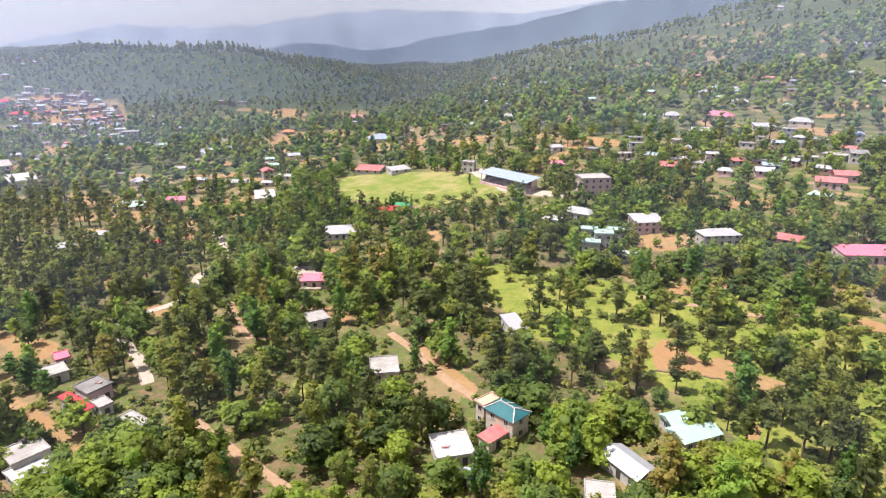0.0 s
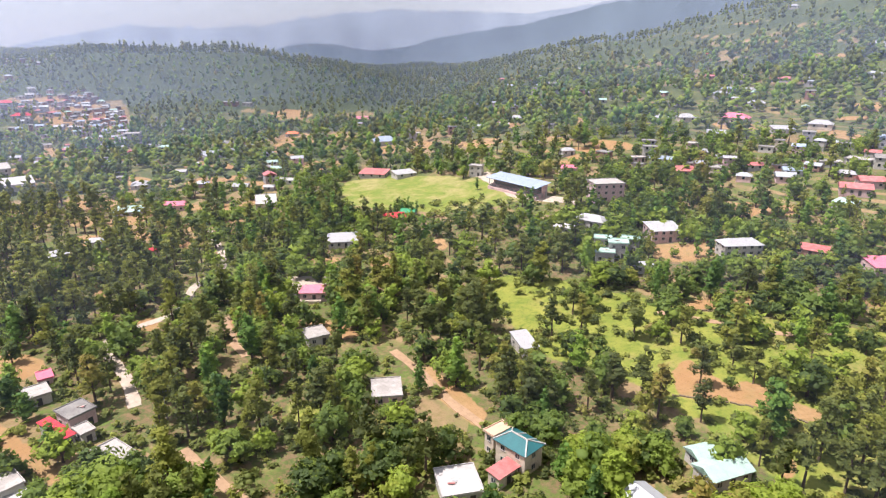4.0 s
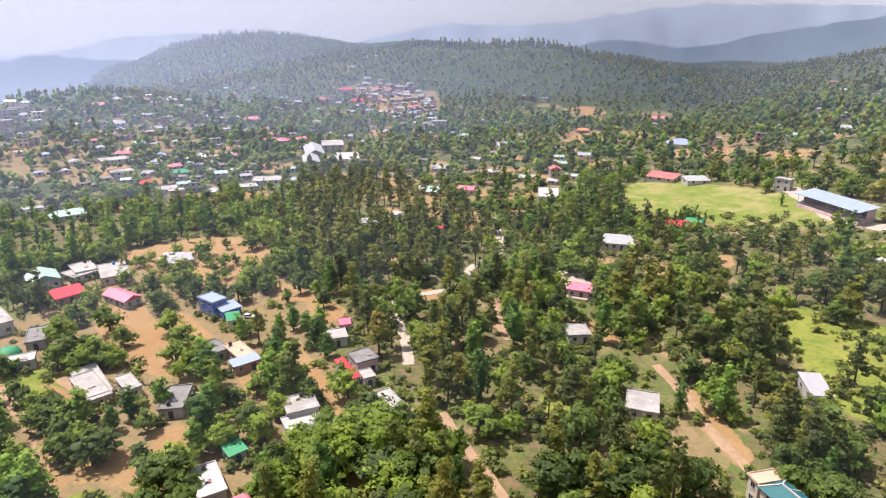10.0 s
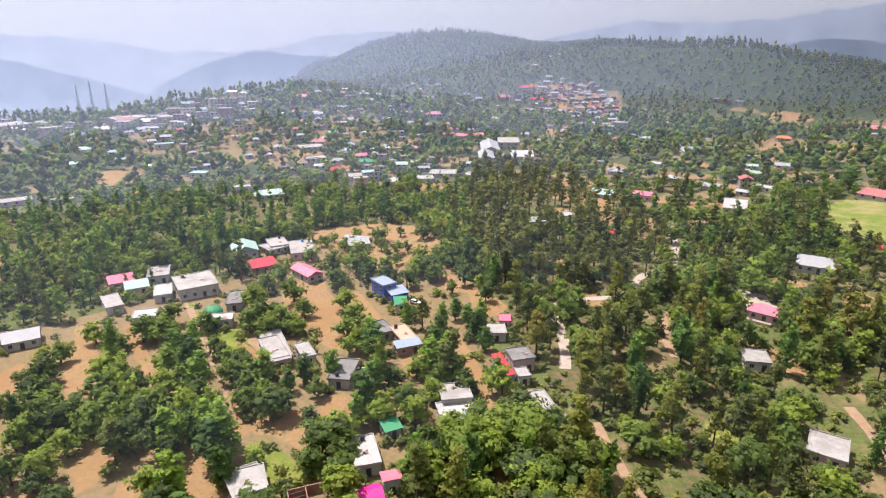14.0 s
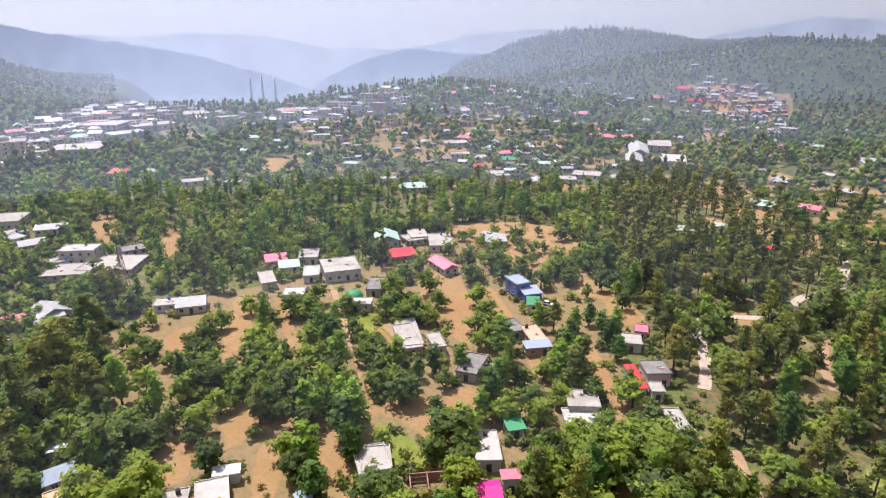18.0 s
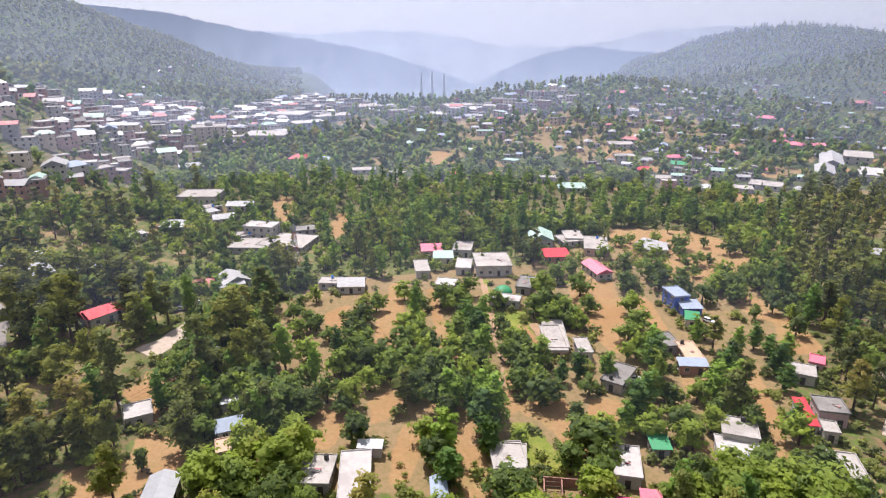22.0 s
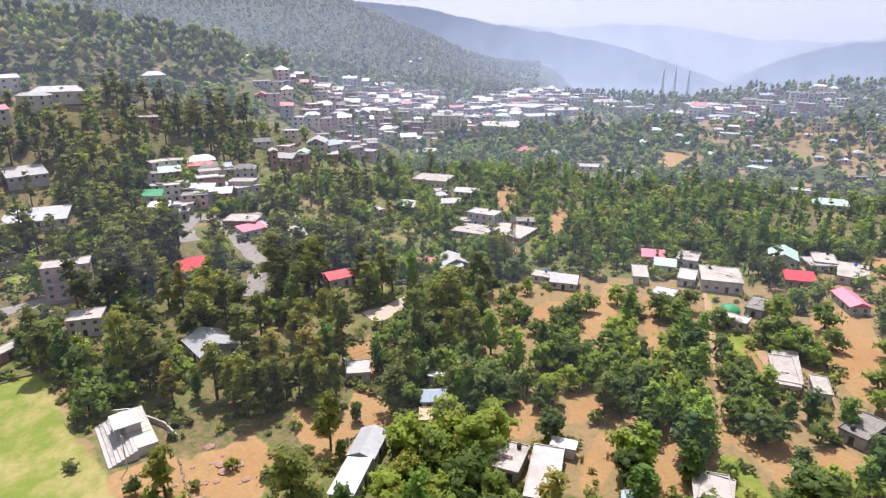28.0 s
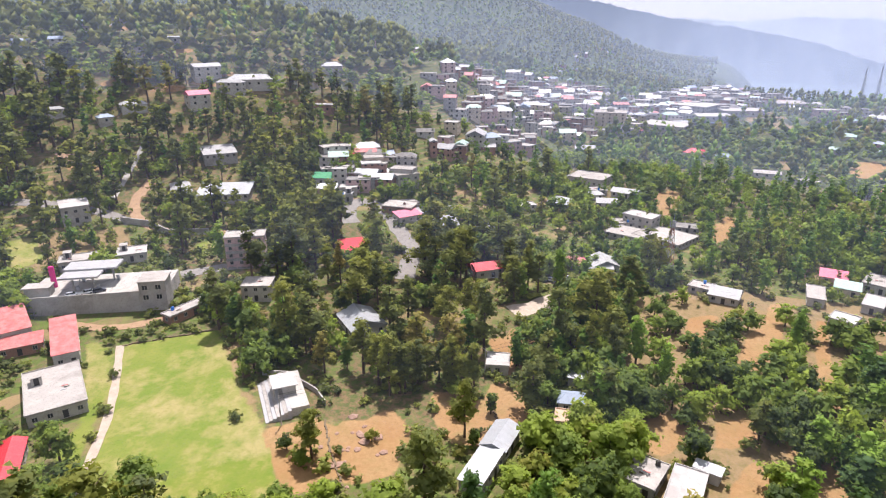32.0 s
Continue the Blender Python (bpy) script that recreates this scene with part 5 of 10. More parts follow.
field("dry", (-232.9, 328.5), (-228.5, 332.3), (-215.4, 327.6), (-204.7, 318.8), (-209.2, 315.3), (-223.4, 320.3))
field("dry", (-272.3, 371.5), (-269.3, 378.0), (-258.1, 377.9), (-248.0, 371.7), (-251.5, 365.6), (-263.5, 365.4))
field("soil", (-242.5, 378.2), (-236.7, 384.6), (-217.1, 375.7), (-200.7, 359.3), (-206.6, 352.6), (-226.6, 361.3))
field("dry", (-326.5, 531.9), (-324.9, 549.0), (-305.1, 544.8), (-284.8, 523.4), (-286.2, 505.2), (-306.0, 509.1))
field("soil", (-350.9, 506.7), (-351.0, 520.7), (-337.6, 521.4), (-321.8, 506.8), (-323.3, 494.8), (-336.2, 493.0))
field("dry", (-134.2, 295.3), (-131.7, 302.1), (-123.4, 301.4), (-116.0, 293.2), (-118.7, 286.2), (-127.3, 286.6))
field("soil", (-281.0, 527.4), (-280.0, 537.1), (-268.2, 531.8), (-255.9, 515.9), (-257.2, 506.6), (-268.6, 510.0))
field("soil", (-213.6, 337.8), (-214.6, 347.1), (-205.7, 343.2), (-193.6, 327.2), (-192.3, 317.1), (-201.9, 322.4))
field("soil", (-190.3, 332.2), (-187.9, 339.9), (-178.2, 339.1), (-167.6, 327.8), (-169.7, 319.5), (-180.7, 321.5))
field("dry", (-225.6, 416.2), (-223.0, 423.6), (-210.6, 417.9), (-199.3, 404.0), (-201.6, 396.0), (-214.0, 401.0))
field("soil", (-167.8, 366.9), (-162.3, 369.5), (-150.0, 363.7), (-141.0, 353.8), (-146.0, 350.4), (-158.9, 356.0))
field("soil", (-196.0, 483.4), (-184.8, 483.2), (-164.1, 469.5), (-151.3, 455.9), (-161.4, 455.9), (-183.2, 468.9))
field("soil", (-206.1, 477.7), (-204.7, 492.2), (-194.2, 491.8), (-183.7, 478.8), (-184.7, 463.7), (-196.4, 464.2))
field("dry", (-354.7, 518.4), (-346.8, 525.4), (-324.0, 516.8), (-304.3, 499.6), (-312.3, 493.8), (-333.9, 498.0))
field("soil", (-389.7, 585.6), (-382.4, 594.7), (-356.1, 581.5), (-328.3, 549.8), (-333.1, 538.2), (-364.1, 557.5))
field("dry", (-238.4, 352.1), (-239.3, 360.1), (-231.7, 356.7), (-222.1, 345.4), (-220.3, 336.4), (-228.4, 339.8))
field("soil", (-181.9, 420.7), (-177.5, 433.0), (-164.4, 433.3), (-152.2, 419.6), (-156.1, 406.2), (-170.9, 407.2))
field("soil", (-187.8, 293.8), (-186.0, 302.6), (-176.3, 303.3), (-165.6, 293.1), (-166.7, 283.0), (-176.7, 282.2))
field("soil", (-293.2, 427.1), (-289.9, 437.7), (-272.9, 434.7), (-257.0, 420.8), (-260.5, 410.2), (-276.8, 411.5))
field("soil", (-356.7, -197.8), (-363.6, -191.3), (-372.8, -181.2), (-375.6, -174.4), (-366.7, -180.1), (-357.1, -191.5))
field("soil", (-321.0, -236.0), (-324.9, -230.5), (-328.4, -220.5), (-328.2, -213.9), (-324.5, -219.7), (-321.0, -230.6))
field("dry", (-402.4, -231.0), (-408.6, -226.6), (-415.7, -218.8), (-419.1, -213.9), (-410.9, -217.7), (-403.3, -226.7))
field("soil", (-358.6, -243.9), (-363.4, -240.4), (-368.7, -233.6), (-369.4, -228.7), (-364.6, -232.5), (-358.9, -240.1))
field("soil", (-399.0, -350.8), (-709.5, -611.5), (-406.3, -340.1), (-394.9, -325.3), (-386.1, -324.8), (-385.2, -334.8))
field("dry", (-366.9, -275.4), (-371.4, -269.5), (-374.3, -257.8), (-373.4, -250.1), (-368.4, -255.9), (-364.7, -268.4))
field("dry", (-340.1, -238.5), (-347.8, -232.5), (-355.9, -221.4), (-358.1, -214.2), (-350.1, -220.2), (-340.9, -232.2))
field("dry", (-323.0, -274.6), (-329.8, -269.8), (-336.4, -260.1), (-337.7, -253.2), (-331.3, -258.3), (-323.9, -269.0))
field("dry", (-378.6, -193.9), (-387.9, -189.8), (-399.0, -181.2), (-401.3, -174.8), (-390.2, -179.1), (-378.9, -188.5))
field("dry", (-356.7, -215.7), (-360.7, -213.7), (-363.4, -208.8), (-363.0, -205.0), (-358.8, -207.4), (-355.4, -212.5))
field("dry", (-304.5, -242.1), (-310.0, -237.7), (-314.4, -228.7), (-314.4, -222.1), (-308.6, -226.6), (-303.7, -236.4))
field("soil", (-315.7, -291.1), (-320.6, -289.6), (-325.1, -285.0), (-325.0, -280.7), (-319.7, -282.2), (-314.9, -287.2))
field("soil", (-251.4, -261.4), (-256.9, -258.8), (-261.4, -251.6), (-261.2, -245.5), (-255.5, -248.3), (-250.4, -256.0))
field("soil", (-378.3, -208.9), (-382.6, -204.9), (-387.7, -198.2), (-389.1, -194.0), (-384.2, -197.8), (-378.9, -205.1))
field("soil", (-267.5, -267.7), (-270.9, -266.0), (-274.3, -262.2), (-274.3, -258.6), (-270.5, -260.0), (-267.1, -264.6))
field("dry", (-355.9, -250.8), (-360.6, -245.1), (-366.0, -235.9), (-367.6, -229.6), (-362.5, -235.1), (-356.3, -245.6))
field("dry", (-252.2, -272.0), (-257.3, -270.0), (-262.5, -264.4), (-262.6, -259.1), (-256.9, -261.1), (-251.5, -267.3))
field("soil", (-367.1, -282.1), (-373.4, -279.2), (-379.4, -272.5), (-379.9, -267.0), (-373.0, -269.7), (-366.7, -277.2))
field("dry", (-368.1, -183.9), (-373.5, -180.4), (-377.7, -173.7), (-376.5, -168.5), (-370.5, -172.0), (-365.9, -179.4))
field("dry", (-315.0, -253.4), (-319.0, -249.9), (-321.4, -242.6), (-320.3, -237.2), (-316.5, -240.6), (-313.7, -248.6))
field("soil", (-345.2, -253.2), (-349.3, -247.6), (-353.5, -238.5), (-353.8, -232.6), (-349.5, -237.8), (-345.3, -247.9))
field("dry", (-315.9, -272.1), (-321.2, -269.3), (-327.1, -263.6), (-328.0, -258.7), (-322.0, -261.3), (-316.1, -267.8))
field("soil", (-357.3, -235.2), (-361.0, -232.1), (-363.7, -226.2), (-363.0, -221.8), (-359.0, -224.5), (-355.9, -231.1))
field("dry", (-362.3, -284.2), (-367.0, -278.1), (-370.6, -266.7), (-369.7, -258.9), (-364.7, -264.6), (-360.3, -276.8))
field("soil", (-423.2, -194.5), (-432.5, -189.8), (-442.9, -181.1), (-446.3, -174.8), (-436.1, -179.7), (-424.8, -189.6))
field("soil", (-325.7, -269.2), (-333.3, -264.8), (-340.8, -255.1), (-342.1, -248.1), (-334.7, -253.1), (-326.5, -263.6))
WOODS = []


def wood(kind, spacing, *corners):
    WOODS.append((kind, spacing, corners))


# ---- woods, in plan ----
wood("mixed", 5.0, (-71.4, 122.5), (-74.9, 148.7), (-67.5, 185.6), (-49.7, 207.2), (-28.4, 142.9), (-58.1, 107.1))
wood("mixed", 5.0, (-221.1, -112.6), (-227.8, -82.5), (-214.4, -34.2), (-187.4, -24.3), (-155.4, -27.7), (-126.7, -26.9), (-120.8, -37.9), (-127.8, -74.2))
wood("mixed", 5.4, (-214.3, -192.6), (-223.2, -138.8), (-216.5, -95.2), (-181.2, -84.9), (-174.3, -106.9), (-195.2, -154.7))
wood("mixed", 5.0, (-187.1, 245.9), (-151.9, 238.5), (-96.8, 200.3), (-71.6, 149.9), (-78.8, 134.6), (-105.0, 153.3), (-142.0, 177.6))
wood("pine", 6.2, (-288.1, 348.2), (-261.1, 391.6), (-175.7, 342.6), (-109.7, 273.0), (-92.1, 229.0), (-94.9, 196.2), (-121.8, 192.3), (-151.9, 194.2), (-211.0, 255.6))
wood("mixed", 5.0, (-96.8, 191.5), (-72.8, 191.5), (-49.2, 174.9), (-24.2, 167.8), (-7.1, 144.1), (-3.6, 125.1), (-5.5, 98.6), (-66.9, 99.9), (-65.8, 126.0), (-80.8, 144.3))
wood("mixed", 5.2, (-45.0, 192.0), (-16.0, 179.3), (9.0, 189.0), (20.4, 163.7), (27.0, 137.7), (10.3, 142.3), (-15.7, 175.3))
wood("pinegrass", 5.6, (14.5, 215.8), (48.1, 220.3), (82.0, 165.4), (117.1, 134.2), (90.6, 93.3), (48.8, 95.1), (32.1, 131.9), (20.4, 163.7))
wood("broad", 5.6, (20.5, 122.8), (39.1, 136.7), (56.6, 134.6), (52.1, 120.2), (37.1, 115.0), (32.7, 96.2), (6.6, 97.6), (12.8, 114.4))
wood("mixed", 6.0, (28.2, 169.9), (61.9, 151.5), (57.9, 129.3), (26.2, 132.3))
wood("mixed", 5.6, (52.0, 111.5), (64.1, 112.6), (86.2, 117.2), (100.5, 108.5), (90.6, 93.3), (46.5, 95.2))
wood("mixed", 6.5, (-61.1, 278.0), (-9.8, 298.4), (45.9, 285.0), (53.5, 225.1), (21.3, 219.5), (-17.5, 201.2), (-41.6, 222.6))
wood("broad", 6.5, (19.5, 307.1), (59.5, 283.8), (75.6, 240.7), (165.6, 208.9), (151.2, 186.7), (105.8, 200.5), (56.7, 219.3))
wood("valley", 5.0, (-309.6, -26.8), (-465.7, -31.1), (-483.2, 27.0), (-421.7, 96.0), (-413.7, 209.8), (-318.5, 290.9), (-252.8, 299.9), (-210.3, 231.4), (-247.7, 175.4), (-271.7, 143.2), (-266.7, 87.6), (-282.2, 38.6), (-300.7, 6.6))
wood("poplar", 7.0, (-509.4, 21.9), (-499.1, 66.2), (-417.7, 106.1), (-357.6, 206.3), (-307.2, 234.3), (-257.4, 189.5), (-305.7, 107.7), (-307.5, 70.0), (-374.3, 55.5))
wood("tallpine", 6.6, (-248.3, -144.9), (-259.4, -113.9), (-251.3, -94.2), (-267.7, -69.2), (-249.9, -36.6), (-202.0, -26.5), (-154.2, -24.4), (-151.3, -36.5), (-184.0, -72.5), (-185.2, -109.9))
wood("pine", 5.4, (-306.8, -267.6), (-393.0, -188.9), (-400.0, -137.0), (-333.8, -108.7), (-292.4, -144.8), (-245.2, -145.4), (-270.3, -196.4), (-267.7, -233.1))
wood("pine", 5.4, (-667.5, -740.1), (-810.3, -603.2), (-947.7, -391.9), (-471.4, -142.6), (-398.7, -175.6), (-373.9, -234.5), (-307.3, -274.9), (-252.1, -297.4))
wood("pine", 5.4, (-252.1, -297.4), (-303.3, -272.0), (-267.7, -233.1), (-251.0, -264.8), (-224.3, -271.8))
wood("mixed", 5.5, (-212.3, -137.8), (-242.9, -100.8), (-227.5, -60.9), (-191.7, -47.4), (-158.8, -53.3), (-165.6, -82.1), (-174.3, -106.9))
wood("scrub", 6.0, (-134.0, -74.4), (-145.9, -52.5), (-130.0, -29.2), (-104.1, -25.7), (-97.9, -48.8))
wood("mixed", 4.6, (-303.3, -308.2), (-364.2, -200.5), (-363.3, -129.0), (-304.8, -128.4), (-240.2, -139.9), (-224.2, -188.8), (-241.1, -258.1))
wood("mixed", 6.0, (-546.3, 948.8), (-95.4, 1050.0), (-141.1, 865.3), (-336.3, 779.4), (-397.3, 792.6))
# ---- the ground: one sheet out to the horizon, finest where the camera looks ----
az = np.concatenate([np.arange(-180, -42, 4.0), np.arange(-42, 142, 0.45), np.arange(142, 180, 4.0)])
rr = np.concatenate([[0.02, 24, 46], np.arange(60, 130, 3), np.arange(130, 500, 2.0), np.arange(500, 1800, 14), np.linspace(1800, 4900, 26)])
A, R = np.meshgrid(np.radians(az), rr)
GX, GY = -np.sin(A) * R, np.cos(A) * R
GZ = height(GX, GY)
na, nr = len(az), len(rr)
i, j = np.meshgrid(np.arange(na), np.arange(nr - 1))
quads = np.stack([j * na + i, j * na + (i + 1) % na, (j + 1) * na + (i + 1) % na, (j + 1) * na + i], -1).reshape(-1, 4)[:, ::-1]
me = bpy.data.meshes.new("ground")
me.vertices.add(na * nr)
me.vertices.foreach_set("co", np.stack([GX, GY, GZ], -1).ravel())
me.loops.add(quads.size)
me.loops.foreach_set("vertex_index", quads.ravel().astype(np.int32))
me.polygons.add(len(quads))
me.polygons.foreach_set("loop_start", (np.arange(len(quads)) * 4).astype(np.int32))
me.polygons.foreach_set("use_smooth", np.ones(len(quads), bool))
me.materials.append(GROUND)
me.update(calc_edges=True)
for kind in FIELDS:
    me.attributes.new(kind, "FLOAT", "POINT").data.foreach_set("value", soft_cover(kind, GX.ravel(), GY.ravel()).astype(np.float32))
bearing = np.degrees(A.ravel())
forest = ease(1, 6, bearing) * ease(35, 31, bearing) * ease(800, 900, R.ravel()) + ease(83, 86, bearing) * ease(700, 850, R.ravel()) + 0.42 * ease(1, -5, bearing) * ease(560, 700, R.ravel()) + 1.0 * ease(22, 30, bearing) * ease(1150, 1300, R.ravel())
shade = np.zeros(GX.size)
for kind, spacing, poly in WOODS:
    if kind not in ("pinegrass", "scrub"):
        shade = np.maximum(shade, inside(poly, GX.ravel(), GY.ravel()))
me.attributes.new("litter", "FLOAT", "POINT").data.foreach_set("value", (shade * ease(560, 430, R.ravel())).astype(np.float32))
# woods mask: dark undergrowth and painted tree shade, under far woods and with distance.
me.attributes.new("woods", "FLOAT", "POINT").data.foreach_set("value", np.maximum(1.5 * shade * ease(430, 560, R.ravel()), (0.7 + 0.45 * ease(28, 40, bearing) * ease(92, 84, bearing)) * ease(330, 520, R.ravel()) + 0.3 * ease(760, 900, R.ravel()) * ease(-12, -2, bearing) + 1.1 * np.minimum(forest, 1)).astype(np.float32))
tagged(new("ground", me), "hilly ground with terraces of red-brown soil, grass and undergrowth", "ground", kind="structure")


def way(name, mat, width, label, *points):
    """A road or track draped over the ground along points in plan."""
    pts = []
    for (ax, ay), (bx, by) in zip(points[:-1], points[1:]):
        n = max(1, int(math.hypot(bx - ax, by - ay) / 3))
        pts += [(ax + (bx - ax) * k / n, ay + (by - ay) * k / n) for k in range(n)]
    pts.append(points[-1])
    for _ in range(6):
        pts = [pts[0]] + [((a[0] + 2 * b[0] + c[0]) / 4, (a[1] + 2 * b[1] + c[1]) / 4) for a, b, c in zip(pts, pts[1:], pts[2:])] + [pts[-1]]
    v, f = [], []
    for k, (x, y) in enumerate(pts):
        a, b = pts[max(0, k - 1)], pts[min(len(pts) - 1, k + 1)]
        dx, dy = b[0] - a[0], b[1] - a[1]
        q = width / 2 / max(1e-6, math.hypot(dx, dy)) * (1 + 0.12 * math.sin(k * 1.7))
        zs = min(ground_at(x + s * dy * q, y - s * dx * q) for s in (-1, 1))
        for s in (-1, 0, 1):
            v.append((x + s * dy * q, y - s * dx * q, ground_at(x + s * dy * q, y - s * dx * q) + 0.11))
        for s in (-1, 1):
            v.append((x + s * dy * q * 1.04, y - s * dx * q * 1.04, zs - 1.2))
        if k:
            o, p = 5 * k - 5, 5 * k
            f += [(o, o + 1, p + 1, p), (o + 1, o + 2, p + 2, p + 1), (o + 3, o, p, p + 3), (o + 2, o + 4, p + 4, p + 2)]
    WAYS.append((np.array(pts), width))
    tagged(new(name, mesh_of(name, v, f, mat, smooth=False)), label, "road", kind="structure")


# ---- far ridges, a glowing backdrop with the haze painted in ----
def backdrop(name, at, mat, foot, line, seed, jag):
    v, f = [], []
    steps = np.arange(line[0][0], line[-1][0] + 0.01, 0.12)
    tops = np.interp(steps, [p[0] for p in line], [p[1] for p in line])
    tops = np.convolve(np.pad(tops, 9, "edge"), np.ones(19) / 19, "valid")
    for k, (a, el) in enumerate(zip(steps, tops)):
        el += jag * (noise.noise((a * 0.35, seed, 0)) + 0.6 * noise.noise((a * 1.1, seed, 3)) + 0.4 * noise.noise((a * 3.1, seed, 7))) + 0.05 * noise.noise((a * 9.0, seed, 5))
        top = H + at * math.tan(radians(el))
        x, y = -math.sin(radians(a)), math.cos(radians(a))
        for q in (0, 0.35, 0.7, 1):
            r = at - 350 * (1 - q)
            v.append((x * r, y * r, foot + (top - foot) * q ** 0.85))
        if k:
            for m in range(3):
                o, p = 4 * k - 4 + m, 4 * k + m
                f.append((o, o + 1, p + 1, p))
    tagged(new(name, mesh_of(name, v, f, mat, smooth=True)), "far-off mountain ridge, glowing backdrop with blue haze painted in", "mountain", kind="structure")


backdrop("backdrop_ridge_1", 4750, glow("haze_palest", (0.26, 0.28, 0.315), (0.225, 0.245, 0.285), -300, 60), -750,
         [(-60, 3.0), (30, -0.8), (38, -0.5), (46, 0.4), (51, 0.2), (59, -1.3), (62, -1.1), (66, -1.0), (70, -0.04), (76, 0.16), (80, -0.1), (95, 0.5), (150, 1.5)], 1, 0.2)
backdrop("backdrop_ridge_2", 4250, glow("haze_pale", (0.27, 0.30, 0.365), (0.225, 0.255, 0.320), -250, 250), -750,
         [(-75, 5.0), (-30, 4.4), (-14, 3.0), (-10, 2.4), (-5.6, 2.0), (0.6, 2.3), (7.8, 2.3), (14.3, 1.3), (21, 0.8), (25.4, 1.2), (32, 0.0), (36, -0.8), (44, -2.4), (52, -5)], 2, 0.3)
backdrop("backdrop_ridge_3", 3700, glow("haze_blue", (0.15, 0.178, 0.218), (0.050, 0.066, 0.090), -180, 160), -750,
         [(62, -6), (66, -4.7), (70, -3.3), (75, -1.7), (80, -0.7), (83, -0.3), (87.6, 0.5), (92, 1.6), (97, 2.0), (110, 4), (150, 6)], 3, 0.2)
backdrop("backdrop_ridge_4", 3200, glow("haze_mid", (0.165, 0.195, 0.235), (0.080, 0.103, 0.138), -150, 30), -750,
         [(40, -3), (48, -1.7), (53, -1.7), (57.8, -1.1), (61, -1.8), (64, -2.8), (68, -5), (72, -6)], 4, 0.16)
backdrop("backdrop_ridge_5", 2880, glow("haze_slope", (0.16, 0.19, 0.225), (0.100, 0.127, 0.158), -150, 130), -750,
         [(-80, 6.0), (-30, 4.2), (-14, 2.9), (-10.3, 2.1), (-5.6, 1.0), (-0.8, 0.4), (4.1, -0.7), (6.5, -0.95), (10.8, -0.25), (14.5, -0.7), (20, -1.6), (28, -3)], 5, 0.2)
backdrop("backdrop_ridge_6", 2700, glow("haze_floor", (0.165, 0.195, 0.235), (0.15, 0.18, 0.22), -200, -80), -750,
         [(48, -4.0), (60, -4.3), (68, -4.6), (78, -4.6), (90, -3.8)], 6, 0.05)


# ---- haze over the valley, imitated by added see-through sheets one behind the other ----
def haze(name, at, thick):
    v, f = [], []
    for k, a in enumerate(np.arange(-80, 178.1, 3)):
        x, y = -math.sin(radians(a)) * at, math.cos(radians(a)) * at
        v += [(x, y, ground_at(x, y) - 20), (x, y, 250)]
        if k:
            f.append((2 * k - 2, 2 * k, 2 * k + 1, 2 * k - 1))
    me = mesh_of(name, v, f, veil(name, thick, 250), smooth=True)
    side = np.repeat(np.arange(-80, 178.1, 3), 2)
    # Far sheets are thinned to the right and far left, so hills there look darker.
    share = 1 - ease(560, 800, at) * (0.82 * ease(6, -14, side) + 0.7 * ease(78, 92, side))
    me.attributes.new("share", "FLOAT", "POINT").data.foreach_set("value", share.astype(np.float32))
    tagged(new(name, me), "thin added sheet imitating bright haze over the valley", "haze", kind="structure")


# The nearest sheets lift dark tones; the rest pale the land with distance.
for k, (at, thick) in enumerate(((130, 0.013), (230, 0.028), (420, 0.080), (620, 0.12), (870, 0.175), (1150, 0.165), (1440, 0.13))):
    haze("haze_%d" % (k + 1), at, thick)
# ---- roads, tracks and paths ----
way("road", PATH, 3.4, "pale worn road winding between the trees", (-85.0, 147.3), (-92.7, 160.0), (-105.8, 174.8), (-113.6, 181.1), (-109.8, 193.6), (-100.0, 199.2), (-95.8, 211.8), (-102.1, 229.9), (-95.6, 249.4), (-105.5, 275.5), (-124.6, 310.4))
way("track", DIRT, 2.6, "red-brown dirt track", (-65.0, 129.6), (-53.5, 119.1), (-42.8, 110.6), (-31.5, 100.7))
way("track", DIRT, 2.8, "red-brown dirt track", (-17.9, 179.4), (-7.9, 165.5), (0.9, 147.9), (8.6, 138.2), (12.5, 133.1))
way("track", DIRT, 3.0, "red-brown dirt track", (-79.7, 203.7), (-72.4, 187.0), (-63.0, 174.6))
way("footpath", DIRT, 1.3, "narrow pale footpath", (-223.8, 98.5), (-193.6, 88.4), (-170.3, 82.5), (-155.9, 76.6), (-138.5, 68.2))
way("footpath", DIRT, 1.6, "narrow pale footpath", (-279.3, 150.6), (-226.2, 125.8))
way("road", ROAD, 7.5, "pale worn road winding between the trees", (-215.8, -72.6), (-245.1, -77.4), (-265.0, -92.5), (-280.7, -102.2), (-288.7, -118.5), (-275.8, -121.7), (-260.8, -112.7))
way("road", ROAD, 6, "pale worn road winding between the trees", (-215.8, -263.6), (-225.2, -242.6), (-228.6, -218.6), (-225.5, -202.8))
way("road", DIRT, 5, "pale worn road winding between the trees", (-263.6, -220.5), (-246.7, -217.7), (-232.5, -208.3), (-224.8, -194.5), (-224.2, -174.8), (-232.2, -160.5))
way("road", DIRT, 5, "pale worn road winding between the trees", (-258.6, -269.4), (-255.4, -260.4), (-261.6, -247.9), (-268.6, -238.6))
way("steps", CONCRETE, 2.6, "long straight flight of concrete steps up the slope", (-298.5, -245.2), (-282.8, -240.5), (-261.6, -233.4), (-241.0, -225.5))
way("road", ROAD, 6, "pale worn road winding between the trees", (-191.7, -154.6), (-203.9, -142.9), (-214.0, -123.6))
